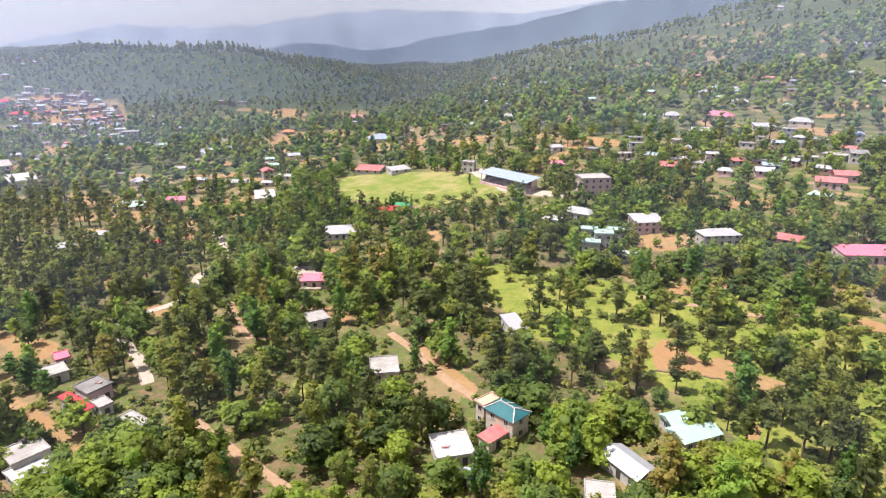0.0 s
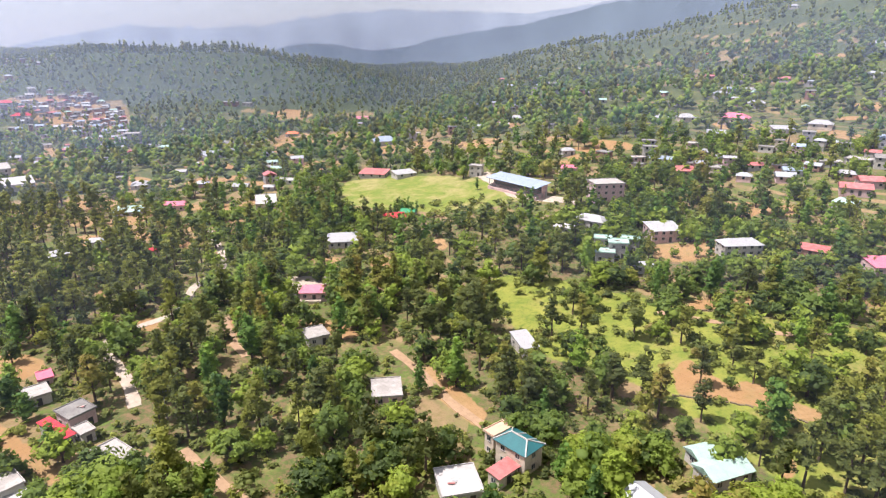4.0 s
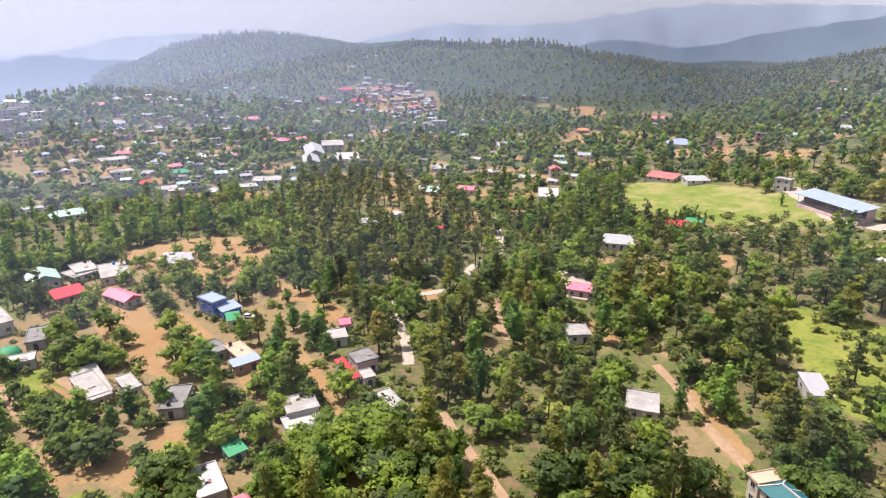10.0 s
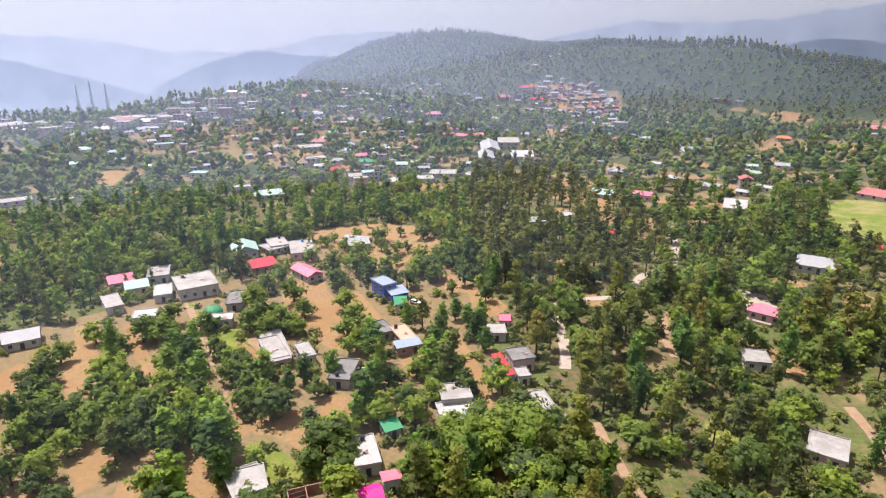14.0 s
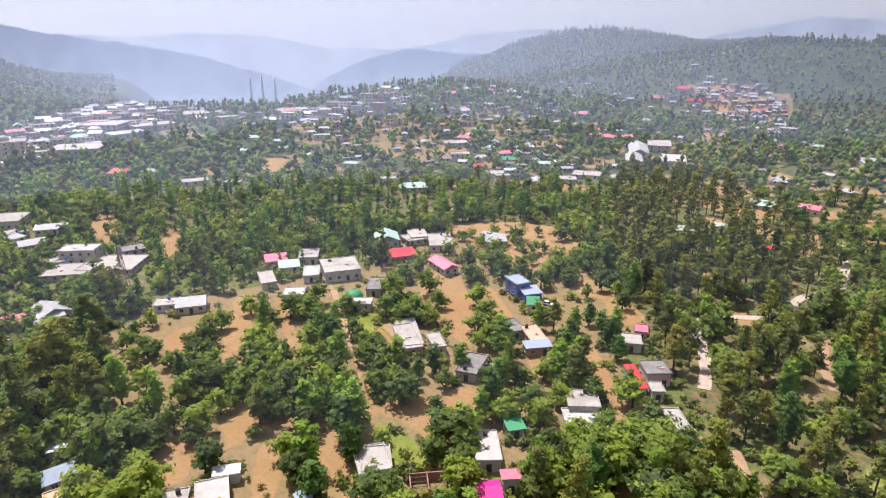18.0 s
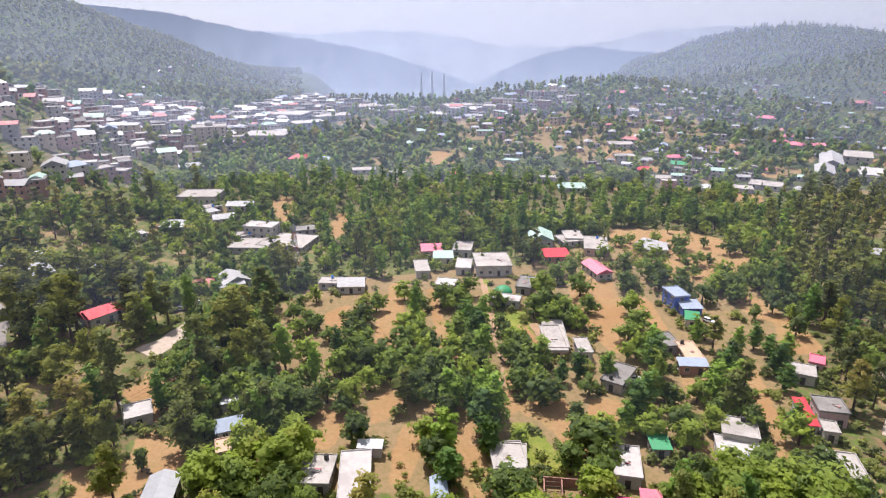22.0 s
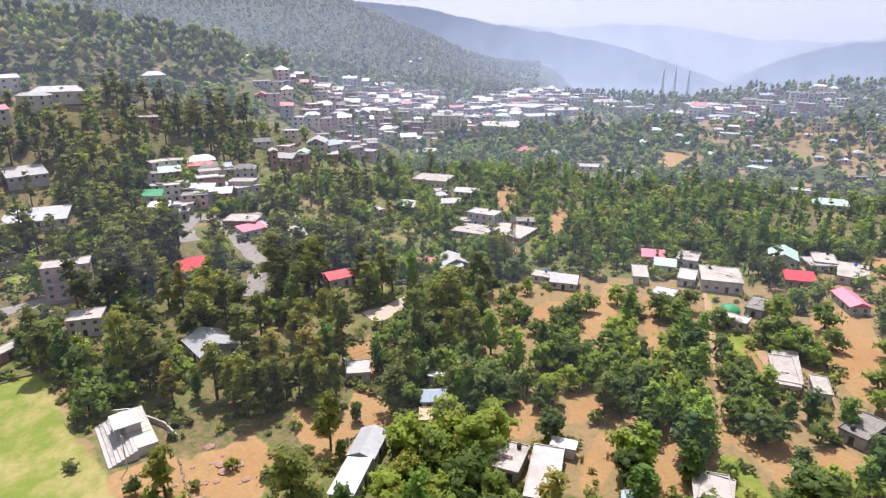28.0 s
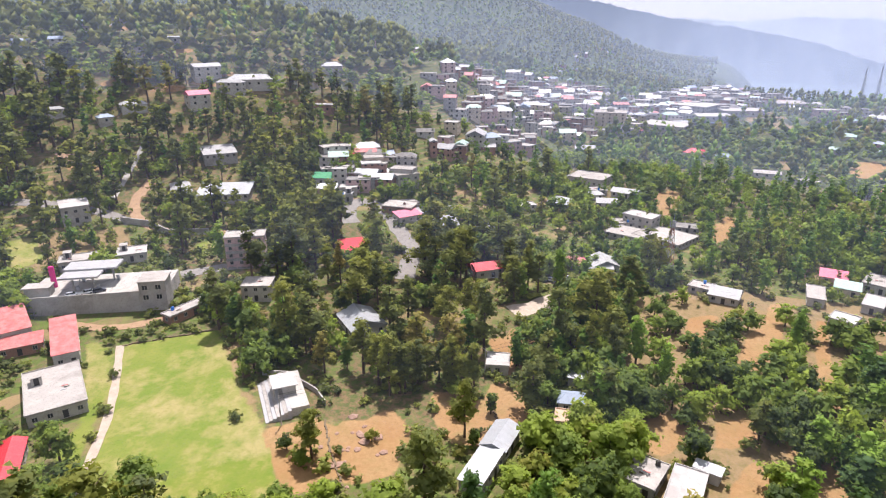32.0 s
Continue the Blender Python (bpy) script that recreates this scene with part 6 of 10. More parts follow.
way("footpath", PATH, 2.2, "narrow pale footpath", (-143.2, -141.7), (-125.3, -128.1), (-108.4, -116.5), (-95.6, -110.4), (-84.2, -103.5))
way("road", PATH, 9, "pale worn road winding between the trees", (-200.8, -28.1), (-206.3, -19.8), (-220.4, -11.0))
way("track", DIRT, 4, "red-brown dirt track", (-148.9, -166.6), (-150.3, -150.4), (-161.5, -139.7))
way("road", PATH, 8, "pale worn road winding between the trees", (19.0, 373.8), (27.6, 347.3), (37.1, 321.2), (64.2, 310.4))
way("road", PATH, 8, "pale worn road winding between the trees", (-391.8, 757.6), (-347.8, 685.8), (-302.8, 569.3))
way("road", ROAD, 5, "pale worn road winding between the trees", (-208.5, 522.6), (-186.6, 522.2))
way("footpath", DIRT, 2.4, "narrow pale footpath", (69.5, 194.6), (88.5, 182.1), (101.3, 173.2), (115.2, 172.2))
way("track", DIRT, 3, "red-brown dirt track", (-175.8, 97.4), (-164.1, 95.7), (-151.0, 89.4))
way("footpath", DIRT, 2, "narrow pale footpath", (-215.1, 96.4), (-194.4, 89.6), (-169.0, 80.4), (-157.3, 77.2))
# ---- houses set out one by one ----
house(-79.0, 124.9, 56, 5.5, 9.0, 2.9, "flat", WALL_CREAM, ROOF_SLAB, "cream plastered house with a bare concrete flat roof", detail=2)
house(-92.5, 107.1, 54, 9.1, 9.3, 2.9, "flat", WALL_GREY, ROOF_WHITE, "house with a whitewashed flat roof among the terraces", detail=2)
house(-97.9, 112.4, 51, 7.8, 7.6, 4.2, "flat", WALL_WHITE, ROOF_SLAB, "block with a grey concrete roof behind a white house", detail=2)
house(-96.4, 140.1, 57, 6.6, 7.0, 4.2, "flat", WALL_PINK, ROOF_GREY, "pink-grey house with a flat grey roof", detail=2)
house(-90.8, 133.6, 53, 3.1, 4.7, 3.0, "flat", WALL_WHITE, ROOF_SLAB, "low annex with a flat concrete roof", detail=2)
house(-97.3, 133.0, 61, 2.5, 10.3, 3.0, "shed", WALL_WHITE, TIN_RED, "long low house under a bright red tin roof", detail=2)
house(-113.5, 150.7, 43, 5.9, 6.7, 2.9, "flat", WALL_WHITE, ROOF_SLAB, "white house with a flat concrete roof", detail=2)
house(-116.2, 159.1, 39, 3.5, 5.4, 2.9, "flat", WALL_PINK, TIN_PINK, "small house with a pink painted roof", detail=2)
house(-136.0, 130.1, 67, 5.0, 10.9, 2.9, "flat", WALL_BRICK, ROOF_PEACH, "brick house with a peach coloured flat roof", detail=2)
house(-129.2, 125.4, 65, 7.9, 3.8, 3.0, "shed", WALL_BRICK, TIN_BLUE, "veranda under pale metal sheets before a brick house", detail=2)
house(-144.7, 128.1, 73, 5.9, 9.1, 2.9, "flat", WALL_GREY, ROOF_GREY, "grey house with a flat grey roof", detail=2)
house(-132.0, 101.8, 35, 6.0, 11.6, 2.9, "flat", WALL_GREY, ROOF_GREY, "broad grey house with a flat concrete roof", detail=2)
house(-158.5, 95.6, 70, 6.0, 17.3, 2.9, "flat", WALL_PINK, ROOF_SLAB, "house with a pale bare concrete flat roof", detail=2)
house(-150.5, 101.6, 70, 3.9, 9.5, 3.0, "flat", WALL_WHITE, ROOF_SLAB, "low white annex with a flat roof", detail=2)
house(-170.3, 153.1, 79, 5.6, 8.9, 5.5, "flat", WALL_BLUE, TIN_BLUE, "bright blue building with a pale metal roof", detail=2)
house(-163.4, 153.6, 71, 6.8, 5.9, 2.9, "shed", WALL_BLUE, TIN_BLUE, "blue shed with a pale metal roof", detail=2)
house(-155.1, 147.5, 51, 4.2, 5.5, 3.0, "shed", WALL_CREAM, TIN_GREEN, "small shed with a green and white tin roof", detail=2)
house(-208.6, 144.8, 174, 13.9, 6.7, 3.2, "gable", WALL_WHITE, TIN_PINK, "house with a bright pink tin roof", detail=2)
house(-229.6, 137.2, 74, 10.7, 8.2, 2.9, "shed", WALL_BRICK, TIN_RED, "house with a dark red tin roof", detail=2)
house(-245.2, 90.0, 71, 8.2, 6.8, 2.9, "shed", WALL_CREAM, TIN_MINT, "low house with a pale green tin roof", detail=2)
house(-252.2, 102.2, 62, 8.0, 12.1, 3.2, "flat", WALL_WHITE, ROOF_SLAB, "white house with a flat concrete roof", detail=2)
house(-229.4, 106.3, 73, 14.4, 16.5, 4.2, "flat", WALL_WHITE, ROOF_SLAB, "long white house with a terrace on its flat roof", detail=2)
house(-232.7, 94.8, 64, 6.1, 11.6, 2.9, "flat", WALL_WHITE, ROOF_WHITE, "white house with a pale flat roof", detail=2)
house(-255.8, 88.3, 74, 9.1, 7.3, 2.9, "shed", WALL_PINK, TIN_PINK, "house with a pink tin roof", detail=2)
house(-236.7, 77.2, 77, 5.5, 13.4, 2.9, "flat", WALL_WHITE, ROOF_SLAB, "house with a bare concrete flat roof", detail=2)
house(-215.7, 80.3, 58, 7.4, 7.1, 3.0, "flat", WALL_WHITE, ROOF_WHITE, "white house with a whitewashed flat roof", detail=2)
house(-193.9, 95.6, 53, 10.8, 5.4, 2.9, "flat", WALL_WHITE, ROOF_WHITE, "house with a white flat roof beside a green dome", detail=2)
house(-205.1, 109.7, 53, 5.5, 11.9, 2.9, "flat", WALL_GREY, ROOF_GREY, "grey house with a flat roof", detail=2)
house(-252.2, 142.0, 155, 12.9, 10.6, 3.8, "gable", WALL_WHITE, TIN_MINT, "house with a pale green tin roof at the wood's edge", detail=2)
house(-250.0, 158.1, 68, 8.2, 13.0, 2.9, "flat", WALL_WHITE, ROOF_SLAB, "white house with a flat roof", detail=2)
house(-235.6, 161.7, 59, 10.3, 18.6, 2.9, "flat", WALL_PINK, ROOF_SLAB, "pale house with a flat roof", detail=2)
house(-221.7, 183.5, 64, 9.5, 9.3, 3.0, "gable", WALL_WHITE, TIN_WHITE, "long white shed in the brown fields", detail=2)
house(-229.4, 45.8, 72, 9.8, 9.0, 3.2, "gable", WALL_WHITE, TIN_WHITE, "long low house with white tin sheets turned rusty", detail=2)
house(-235.3, 38.4, 66, 8.1, 6.5, 2.6, "flat", WALL_WHITE, ROOF_SLAB, "walled yard of a low house", detail=2)
house(-110.4, 56.2, 73, 7.2, 9.4, 2.9, "flat", WALL_BRICK, ROOF_SLAB, "house with a cluttered flat concrete roof", detail=2)
house(-98.5, 80.6, 58, 5.6, 10.9, 3.2, "flat", WALL_WHITE, ROOF_WHITE, "white house with a whitewashed flat roof", detail=2)
house(-86.5, 71.2, 62, 5.2, 5.1, 3.4, "gable", WALL_WHITE, TIN_MAGENTA, "house with a magenta and white tin roof", detail=2)
house(-86.4, 77.8, 59, 3.6, 2.5, 4.6, "hip", WALL_WHITE, TIN_PINK, "pink-roofed roof pavilion of a white house", detail=2)
house(-101.8, 92.1, 68, 4.1, 4.7, 2.8, "shed", WALL_GREY, TIN_GREEN, "small shed with a green tin roof", detail=2)
house(-115.4, 21.3, 75, 6.5, 17.7, 2.9, "flat", WALL_WHITE, ROOF_WHITE, "house with a broad whitewashed roof", detail=2)
house(-120.8, 13.8, 68, 6.9, 9.6, 2.9, "flat", WALL_GREY, ROOF_SLAB, "house with a stained brown-grey flat roof", detail=2)
house(-125.5, 27.3, 68, 5.4, 2.5, 2.8, "shed", WALL_WHITE, TIN, "shed under loose metal sheets", detail=2)
house(-105.4, 37.5, 164, 7.3, 2.9, 3.0, "gable", WALL_WHITE, TIN_BLUE, "small house with a pale blue tin roof", detail=2)
house(-109.9, 57.0, 64, 6.5, 8.5, 2.9, "flat", WALL_BRICK, ROOF_SLAB, "house with a cluttered flat concrete roof", detail=2)
house(-125.0, -19.0, -12, 10.0, 5.9, 3.6, "gable", WALL_WHITE, TIN, "long building under weathered grey metal sheets", detail=2)
house(-113.5, -21.3, -12, 12.5, 5.4, 3.2, "shed", WALL_WHITE, TIN, "lower wing under patched grey metal sheets", detail=2)
house(-158.8, -3.0, 89, 4.8, 4.5, 2.8, "shed", WALL_GREY, TIN, "low shed with metal sheets on its roof", detail=2)
house(-146.2, -3.4, 94, 7.4, 5.4, 3.2, "hip", WALL_WHITE, TIN_BLUE, "house with a grey hipped metal roof", detail=2)
house(-137.8, -5.3, 90, 3.8, 5.2, 2.6, "flat", WALL_CREAM, ROOF_PEACH, "low annex with a peach flat roof", detail=2)
house(-161.4, -26.0, 97, 6.2, 7.0, 3.0, "flat", WALL_WHITE, ROOF_WHITE, "small white rounded house on a terrace", detail=2)
house(-115.7, -139.0, 138, 13.5, 23.9, 3.2, "flat", WALL_WHITE, ROOF_SLAB, "school block with a broad concrete roof", detail=2)
house(-136.3, -154.8, 135, 6.7, 21.3, 4.2, "shed", WALL_WHITE, TIN_FADED, "school wing with a faded red tin roof", detail=2)
house(-132.4, -168.0, 133, 12.1, 6.9, 2.9, "shed", WALL_BRICK, TIN_FADED, "school wing with a long faded red tin roof", detail=2)
house(-139.5, -178.2, 143, 8.7, 16.2, 4.2, "shed", WALL_WHITE, TIN_FADED, "school wing with a pale red tin roof", detail=2)
house(-87.5, -124.0, 219, 17.9, 5.1, 3.6, "gable", WALL_WHITE, TIN_RED, "school wing with a red tin roof", detail=2)
block = house(-210.1, -136.6, 114, 15.0, 8.1, 12.0, "flat", WALL_PINK, ROOF_SLAB, "four-storey pink-grey building beside the road", detail=2)
for floor in (3.0, 6.0, 9.0):
    part("balcony", Shape().box(-7.3, -5.25, floor - 0.18, 7.3, -4.05, floor).box(-7.3, -5.25, floor, 7.3, -5.12, floor + 0.95), WALL_GREY, block, "grey concrete balcony with a solid parapet")
for post in (-7.2, -3.6, 0.0, 3.6, 7.2):
    part("pillar", Shape().box(post - 0.16, -5.2, -1.0, post + 0.16, -4.9, 12.0), WALL_PINK, block)
house(-186.3, -118.2, 107, 10.0, 8.4, 5.6, "flat", WALL_WHITE, ROOF_SLAB, "two-storey pale house with verandas", detail=2)
house(-175.9, -74.4, 222, 14.4, 11.7, 3.2, "gable", WALL_WHITE, TIN, "white house with a grey metal roof among pines", detail=2)
house(-166.2, -134.1, 162, 15.2, 4.4, 2.9, "flat", WALL_BRICK, ROOF_SLAB, "narrow roadside building painted red and green", detail=2)
house(-219.0, -226.6, 138, 10.8, 15.4, 7.0, "flat", WALL_WHITE, ROOF_WHITE, "two-storey white house with a flat roof", detail=2)
house(-184.9, -194.4, 129, 12.9, 8.6, 3.2, "flat", WALL_WHITE, ROOF_SLAB, "white house with a flat roof by the fuel station", detail=2)
house(-197.9, -180.8, 127, 10.4, 9.7, 2.9, "flat", WALL_WHITE, ROOF_WHITE, "low white house with a flat roof", detail=2)
house(-231.7, -100.3, 121, 10.1, 12.1, 3.2, "shed", WALL_PINK, TIN_RED, "house with a bright red roof among pines", detail=2)
house(-230.0, -43.6, 123, 9.3, 7.4, 3.6, "gable", WALL_WHITE, TIN_RED, "house with a bright red tin roof", detail=2)
house(-249.1, -8.1, 115, 7.4, 8.0, 2.9, "shed", WALL_BRICK, TIN_FADED, "shed with a rusty red tin roof", detail=2)
house(-250.2, 1.8, 197, 11.0, 10.6, 3.6, "gable", WALL_WHITE, TIN_WHITE, "hall with a rounded white metal roof", detail=2)
house(-265.9, -181.0, 111, 24.9, 16.0, 2.9, "shed", WALL_WHITE, TIN, "low house under metal sheets on the slope", detail=2)
house(-259.3, -201.3, 219, 20.3, 8.7, 3.4, "hip", WALL_WHITE, TIN_WHITE, "white house with a pale hipped roof", detail=2)
house(-297.7, -203.9, 131, 16.8, 16.0, 2.9, "shed", WALL_GREY, TIN_WHITE, "low house under pale sheets among pines", detail=2)
house(15.8, 122.4, 134, 8.6, 6.1, 6.2, "hip", WALL_CREAM, TIN_TEAL, "two-storey cream house with a teal hipped roof and white ridges", detail=2)
house(11.4, 127.6, 39, 5.6, 3.0, 6.0, "flat", WALL_CREAM, ROOF_PEACH, "roof terrace block of the teal-roofed house", detail=2)
house(11.9, 117.0, 43, 6.3, 3.3, 3.0, "shed", WALL_CREAM, TIN_FADED, "lower veranda with a faded red tin roof", detail=2)
house(56.5, 119.9, 17, 5.1, 4.8, 3.2, "gable", WALL_WHITE, TIN_MINT, "house with a pale mint tin roof", detail=2)
house(58.9, 114.5, 21, 10.4, 6.0, 3.2, "gable", WALL_WHITE, TIN_MINT, "long house with a pale mint tin roof", detail=2)
house(41.0, 104.5, 120, 10.5, 6.1, 3.4, "gable", WALL_WHITE, TIN, "long house with a grey metal roof", detail=2)
house(32.5, 95.6, -11, 5.7, 6.3, 3.0, "flat", WALL_CREAM, ROOF_SLAB, "yard block with a flat roof", detail=2)
house(1.9, 114.2, 13, 8.6, 9.0, 2.9, "flat", WALL_WHITE, ROOF_WHITE, "white house with an uneven whitewashed roof", detail=2)
house(4.6, 104.0, -9, 3.8, 2.5, 2.6, "shed", WALL_GREY, TIN_BLUE, "small shed with a pale metal roof", detail=2)
house(-17.4, 153.1, 8, 7.8, 9.6, 2.9, "flat", WALL_PINK, ROOF_SLAB, "unfinished house with a bare flat roof", detail=2)
house(-43.7, 185.7, 30, 6.8, 7.7, 2.9, "flat", WALL_WHITE, ROOF_SLAB, "white house with a pale flat roof on an orange terrace", detail=2)
house(23.1, 176.0, 18, 5.0, 9.4, 2.8, "shed", WALL_WHITE, TIN_WHITE, "long white roof among the pines", detail=2)
house(91.4, 260.5, 6, 12.8, 10.3, 5.0, "shed", WALL_PINK, TIN_WHITE, "building with white and pink metal sheets", detail=2)
house(114.9, 238.9, 5, 15.4, 7.9, 5.0, "hip", WALL_WHITE, TIN_WHITE, "broad house with a pale metal roof", detail=2)
house(160.7, 214.5, -2, 20.0, 9.4, 3.2, "shed", WALL_PINK, TIN_PINK, "long house with a pink roof", detail=2)
house(78.4, 311.5, 9, 15.0, 11.9, 9.0, "flat", WALL_PINK, ROOF_SLAB, "three-storey pink building near the sports ground", detail=2)
house(-47.8, 276.3, 11, 15.7, 9.9, 2.9, "shed", WALL_WHITE, TIN_WHITE, "long house with a pale metal roof", detail=2)
house(-105.2, 351.0, 17, 11.3, 23.4, 3.2, "flat", WALL_PINK, ROOF_WHITE, "pale house with a flat roof", detail=2)
house(-285.2, 402.7, 28, 18.5, 24.3, 5.0, "flat", WALL_WHITE, ROOF_WHITE, "long white building at the foot of a wood", detail=1)
house(-327.6, 419.6, 131, 44.4, 14.4, 5.5, "gable", WALL_WHITE, TIN_WHITE, "school hall with a pale gabled roof", detail=1)
house(-304.9, 386.4, 131, 33.1, 11.4, 4.5, "gable", WALL_WHITE, TIN_WHITE, "school hall with a curved pale roof", detail=1)
house(-338.2, 460.3, 38, 18.7, 31.3, 6.0, "flat", WALL_WHITE, ROOF_SLAB, "long white school block", detail=1)
house(-285.8, 407.9, 37, 16.9, 29.3, 6.0, "flat", WALL_WHITE, ROOF_WHITE, "long white school block with a pale flat roof", detail=1)
house(-161.0, 97.6, 67, 6.5, 19.2, 2.9, "flat", WALL_PINK, ROOF_SLAB, "house with a pale bare concrete flat roof", detail=2)
house(65.2, 279.3, -35, 13.5, 8.4, 3.4, "hip", WALL_WHITE, TIN_WHITE, "pale-roofed house above the green valley", detail=2)
house(51.2, 271.0, -30, 7.6, 5.1, 3.4, "hip", WALL_WHITE, ROOF_WHITE, "pale-roofed house above the green valley", detail=2)
house(140.7, 233.7, -37, 11.2, 6.4, 2.5, "shed", WALL_BRICK, TIN_FADED, "house with rusty red sheets", detail=2)
house(-27.4, 303.3, 22, 8.8, 7.3, 3.0, "gable", WALL_WHITE, TIN_RED, "red-roofed house above the green valley", detail=2)
house(-20.7, 308.9, -12, 6.9, 5.4, 3.0, "gable", WALL_WHITE, TIN_GREEN, "green-roofed house above the green valley", detail=2)
house(-159.2, 354.4, 12, 10.5, 7.5, 3.8, "gable", WALL_PINK, TIN_PINK, "pink-roofed house above the green valley", detail=2)
house(-184.6, 348.8, 6, 16.0, 9.6, 2.5, "shed", WALL_WHITE, TIN_MINT, "house with a pale green tin roof", detail=1)
house(-133.9, 267.2, 51, 5.7, 3.5, 3.4, "gable", WALL_PINK, TIN_RED, "red-roofed house above the green valley", detail=2)
house(-174.1, 262.4, 51, 8.1, 6.5, 2.7, "hip", WALL_WHITE, TIN_WHITE, "small house with a white hipped roof", detail=2)
house(-168.1, 283.7, 13, 6.8, 5.3, 2.7, "hip", WALL_WHITE, TIN_WHITE, "small house with a white hipped roof", detail=2)
house(186.0, 284.7, -26, 12.6, 8.1, 3.4, "gable", WALL_PINK, TIN_FADED, "house with a faded red roof", detail=2)
house(196.3, 291.2, -14, 10.0, 7.7, 3.4, "gable", WALL_PINK, TIN_FADED, "house with a faded red roof", detail=2)
house(174.8, 272.1, -56, 8.2, 6.7, 2.5, "shed", WALL_WHITE, TIN_MINT, "house with a pale green roof", detail=2)
house(196.0, 324.1, -22, 9.5, 6.9, 2.5, "flat", WALL_GREY, ROOF_SLAB, "house with a flat concrete roof", detail=2)
house(211.4, 324.8, -51, 11.6, 8.2, 2.5, "flat", WALL_GREY, ROOF_SLAB, "house with a flat concrete roof", detail=2)
house(150.0, 451.4, -41, 10.3, 7.1, 3.0, "hip", WALL_WHITE, TIN_WHITE, "white house with a pale roof", detail=1)
house(163.9, 444.7, 0, 11.0, 9.1, 3.0, "hip", WALL_CREAM, TIN_WHITE, "cream house with a pale roof", detail=1)
house(189.1, 426.2, -35, 17.8, 12.7, 3.8, "hip", WALL_CREAM, TIN_PINK, "broad cream house with a pink roof", detail=1)
house(165.9, 396.5, -19, 10.7, 8.8, 2.5, "shed", WALL_WHITE, TIN_WHITE, "shed with a white roof", detail=1)
house(205.6, 395.3, -8, 11.8, 9.6, 2.5, "shed", WALL_WHITE, TIN_WHITE, "shed with a white roof", detail=1)
house(228.9, 395.1, -35, 12.9, 9.0, 3.0, "hip", WALL_CREAM, TIN_WHITE, "house with a pale roof", detail=1)
house(105.8, 621.4, -14, 8.3, 6.1, 3.4, "gable", WALL_WHITE, TIN_GREEN, "green-roofed house above the green valley", detail=1)
house(33.2, 682.9, -14, 13.6, 8.1, 3.0, "hip", WALL_WHITE, TIN_GREEN, "green-roofed house above the green valley", detail=1)
house(24.5, 493.9, -28, 10.7, 8.5, 3.0, "hip", WALL_WHITE, TIN_WHITE, "house with a white roof", detail=1)
house(67.8, 531.7, -0, 12.4, 7.0, 3.0, "hip", WALL_WHITE, TIN_WHITE, "house with a white roof", detail=1)
house(264.3, 687.8, -19, 7.3, 4.6, 3.4, "gable", WALL_BRICK, TIN_RED, "red-roofed house on the hillside", detail=1)
house(147.6, 742.3, -20, 11.2, 7.8, 3.4, "hip", WALL_WHITE, TIN_WHITE, "pale house on the hillside", detail=1)
house(156.3, 603.8, -32, 8.2, 7.0, 3.4, "gable", WALL_WHITE, TIN_FADED, "house on the hillside above the green valley", detail=1)
house(353.2, 546.2, -50, 12.9, 8.7, 3.4, "hip", WALL_WHITE, TIN_WHITE, "pale house on the hillside", detail=1)
house(410.6, 808.8, -39, 10.5, 7.7, 3.4, "hip", WALL_WHITE, TIN_WHITE, "pale house on the hillside", detail=1)
house(205.0, 491.0, -9, 9.7, 6.4, 3.4, "hip", WALL_GREY, TIN, "grey house on the hillside", detail=1)
house(215.0, 453.4, -22, 10.8, 7.0, 3.4, "hip", WALL_WHITE, TIN_WHITE, "pale house on the hillside", detail=1)
house(311.2, 481.6, -55, 8.5, 7.0, 3.4, "hip", WALL_WHITE, TIN, "pale house on the hillside", detail=1)
house(270.0, 488.0, -44, 8.3, 4.7, 3.4, "shed", WALL_GREY, TIN, "grey house on the hillside", detail=1)
house(-52.6, 516.3, 12, 18.2, 14.2, 3.4, "hip", WALL_WHITE, TIN_BLUE, "house with a pale blue roof", detail=1)
house(-154.8, 624.0, 4, 11.8, 7.3, 3.0, "hip", WALL_WHITE, TIN_ORANGE, "house with an orange roof", detail=1)
house(-106.5, 758.6, 6, 22.9, 13.8, 2.5, "shed", WALL_WHITE, TIN_PINK, "house with a pink roof", detail=1)
house(-150.0, 682.2, 23, 11.6, 6.5, 2.5, "shed", WALL_WHITE, TIN_WHITE, "shed with a white roof", detail=1)
house(-189.9, 505.0, 46, 18.0, 14.8, 2.5, "shed", WALL_WHITE, TIN, "long shed with a metal roof", detail=1)
house(70.9, 380.6, 15, 7.8, 6.0, 3.0, "hip", WALL_WHITE, TIN_WHITE, "house with a white roof", detail=2)
house(118.7, 352.5, -30, 11.2, 6.2, 2.5, "shed", WALL_WHITE, TIN_BLUE, "house with a metal roof", detail=2)
house(124.3, 332.4, -5, 10.7, 9.0, 2.5, "shed", WALL_BRICK, TIN_FADED, "house with a faded roof", detail=2)
house(107.1, 358.1, 8, 8.1, 5.5, 2.5, "flat", WALL_PINK, ROOF_SLAB, "house with a flat roof", detail=2)
house(66.5, 352.7, 7, 7.8, 5.8, 2.5, "shed", WALL_WHITE, TIN_PINK, "house with a pink roof", detail=2)
house(16.1, 371.7, -20, 7.5, 4.8, 6.0, "flat", WALL_WHITE, ROOF_SLAB, "two-storey white house by the sports ground", detail=2)
house(-48.5, 403.6, -14, 17.1, 11.7, 2.5, "shed", WALL_WHITE, TIN_FADED, "low stand with a faded roof by the sports ground", detail=1)
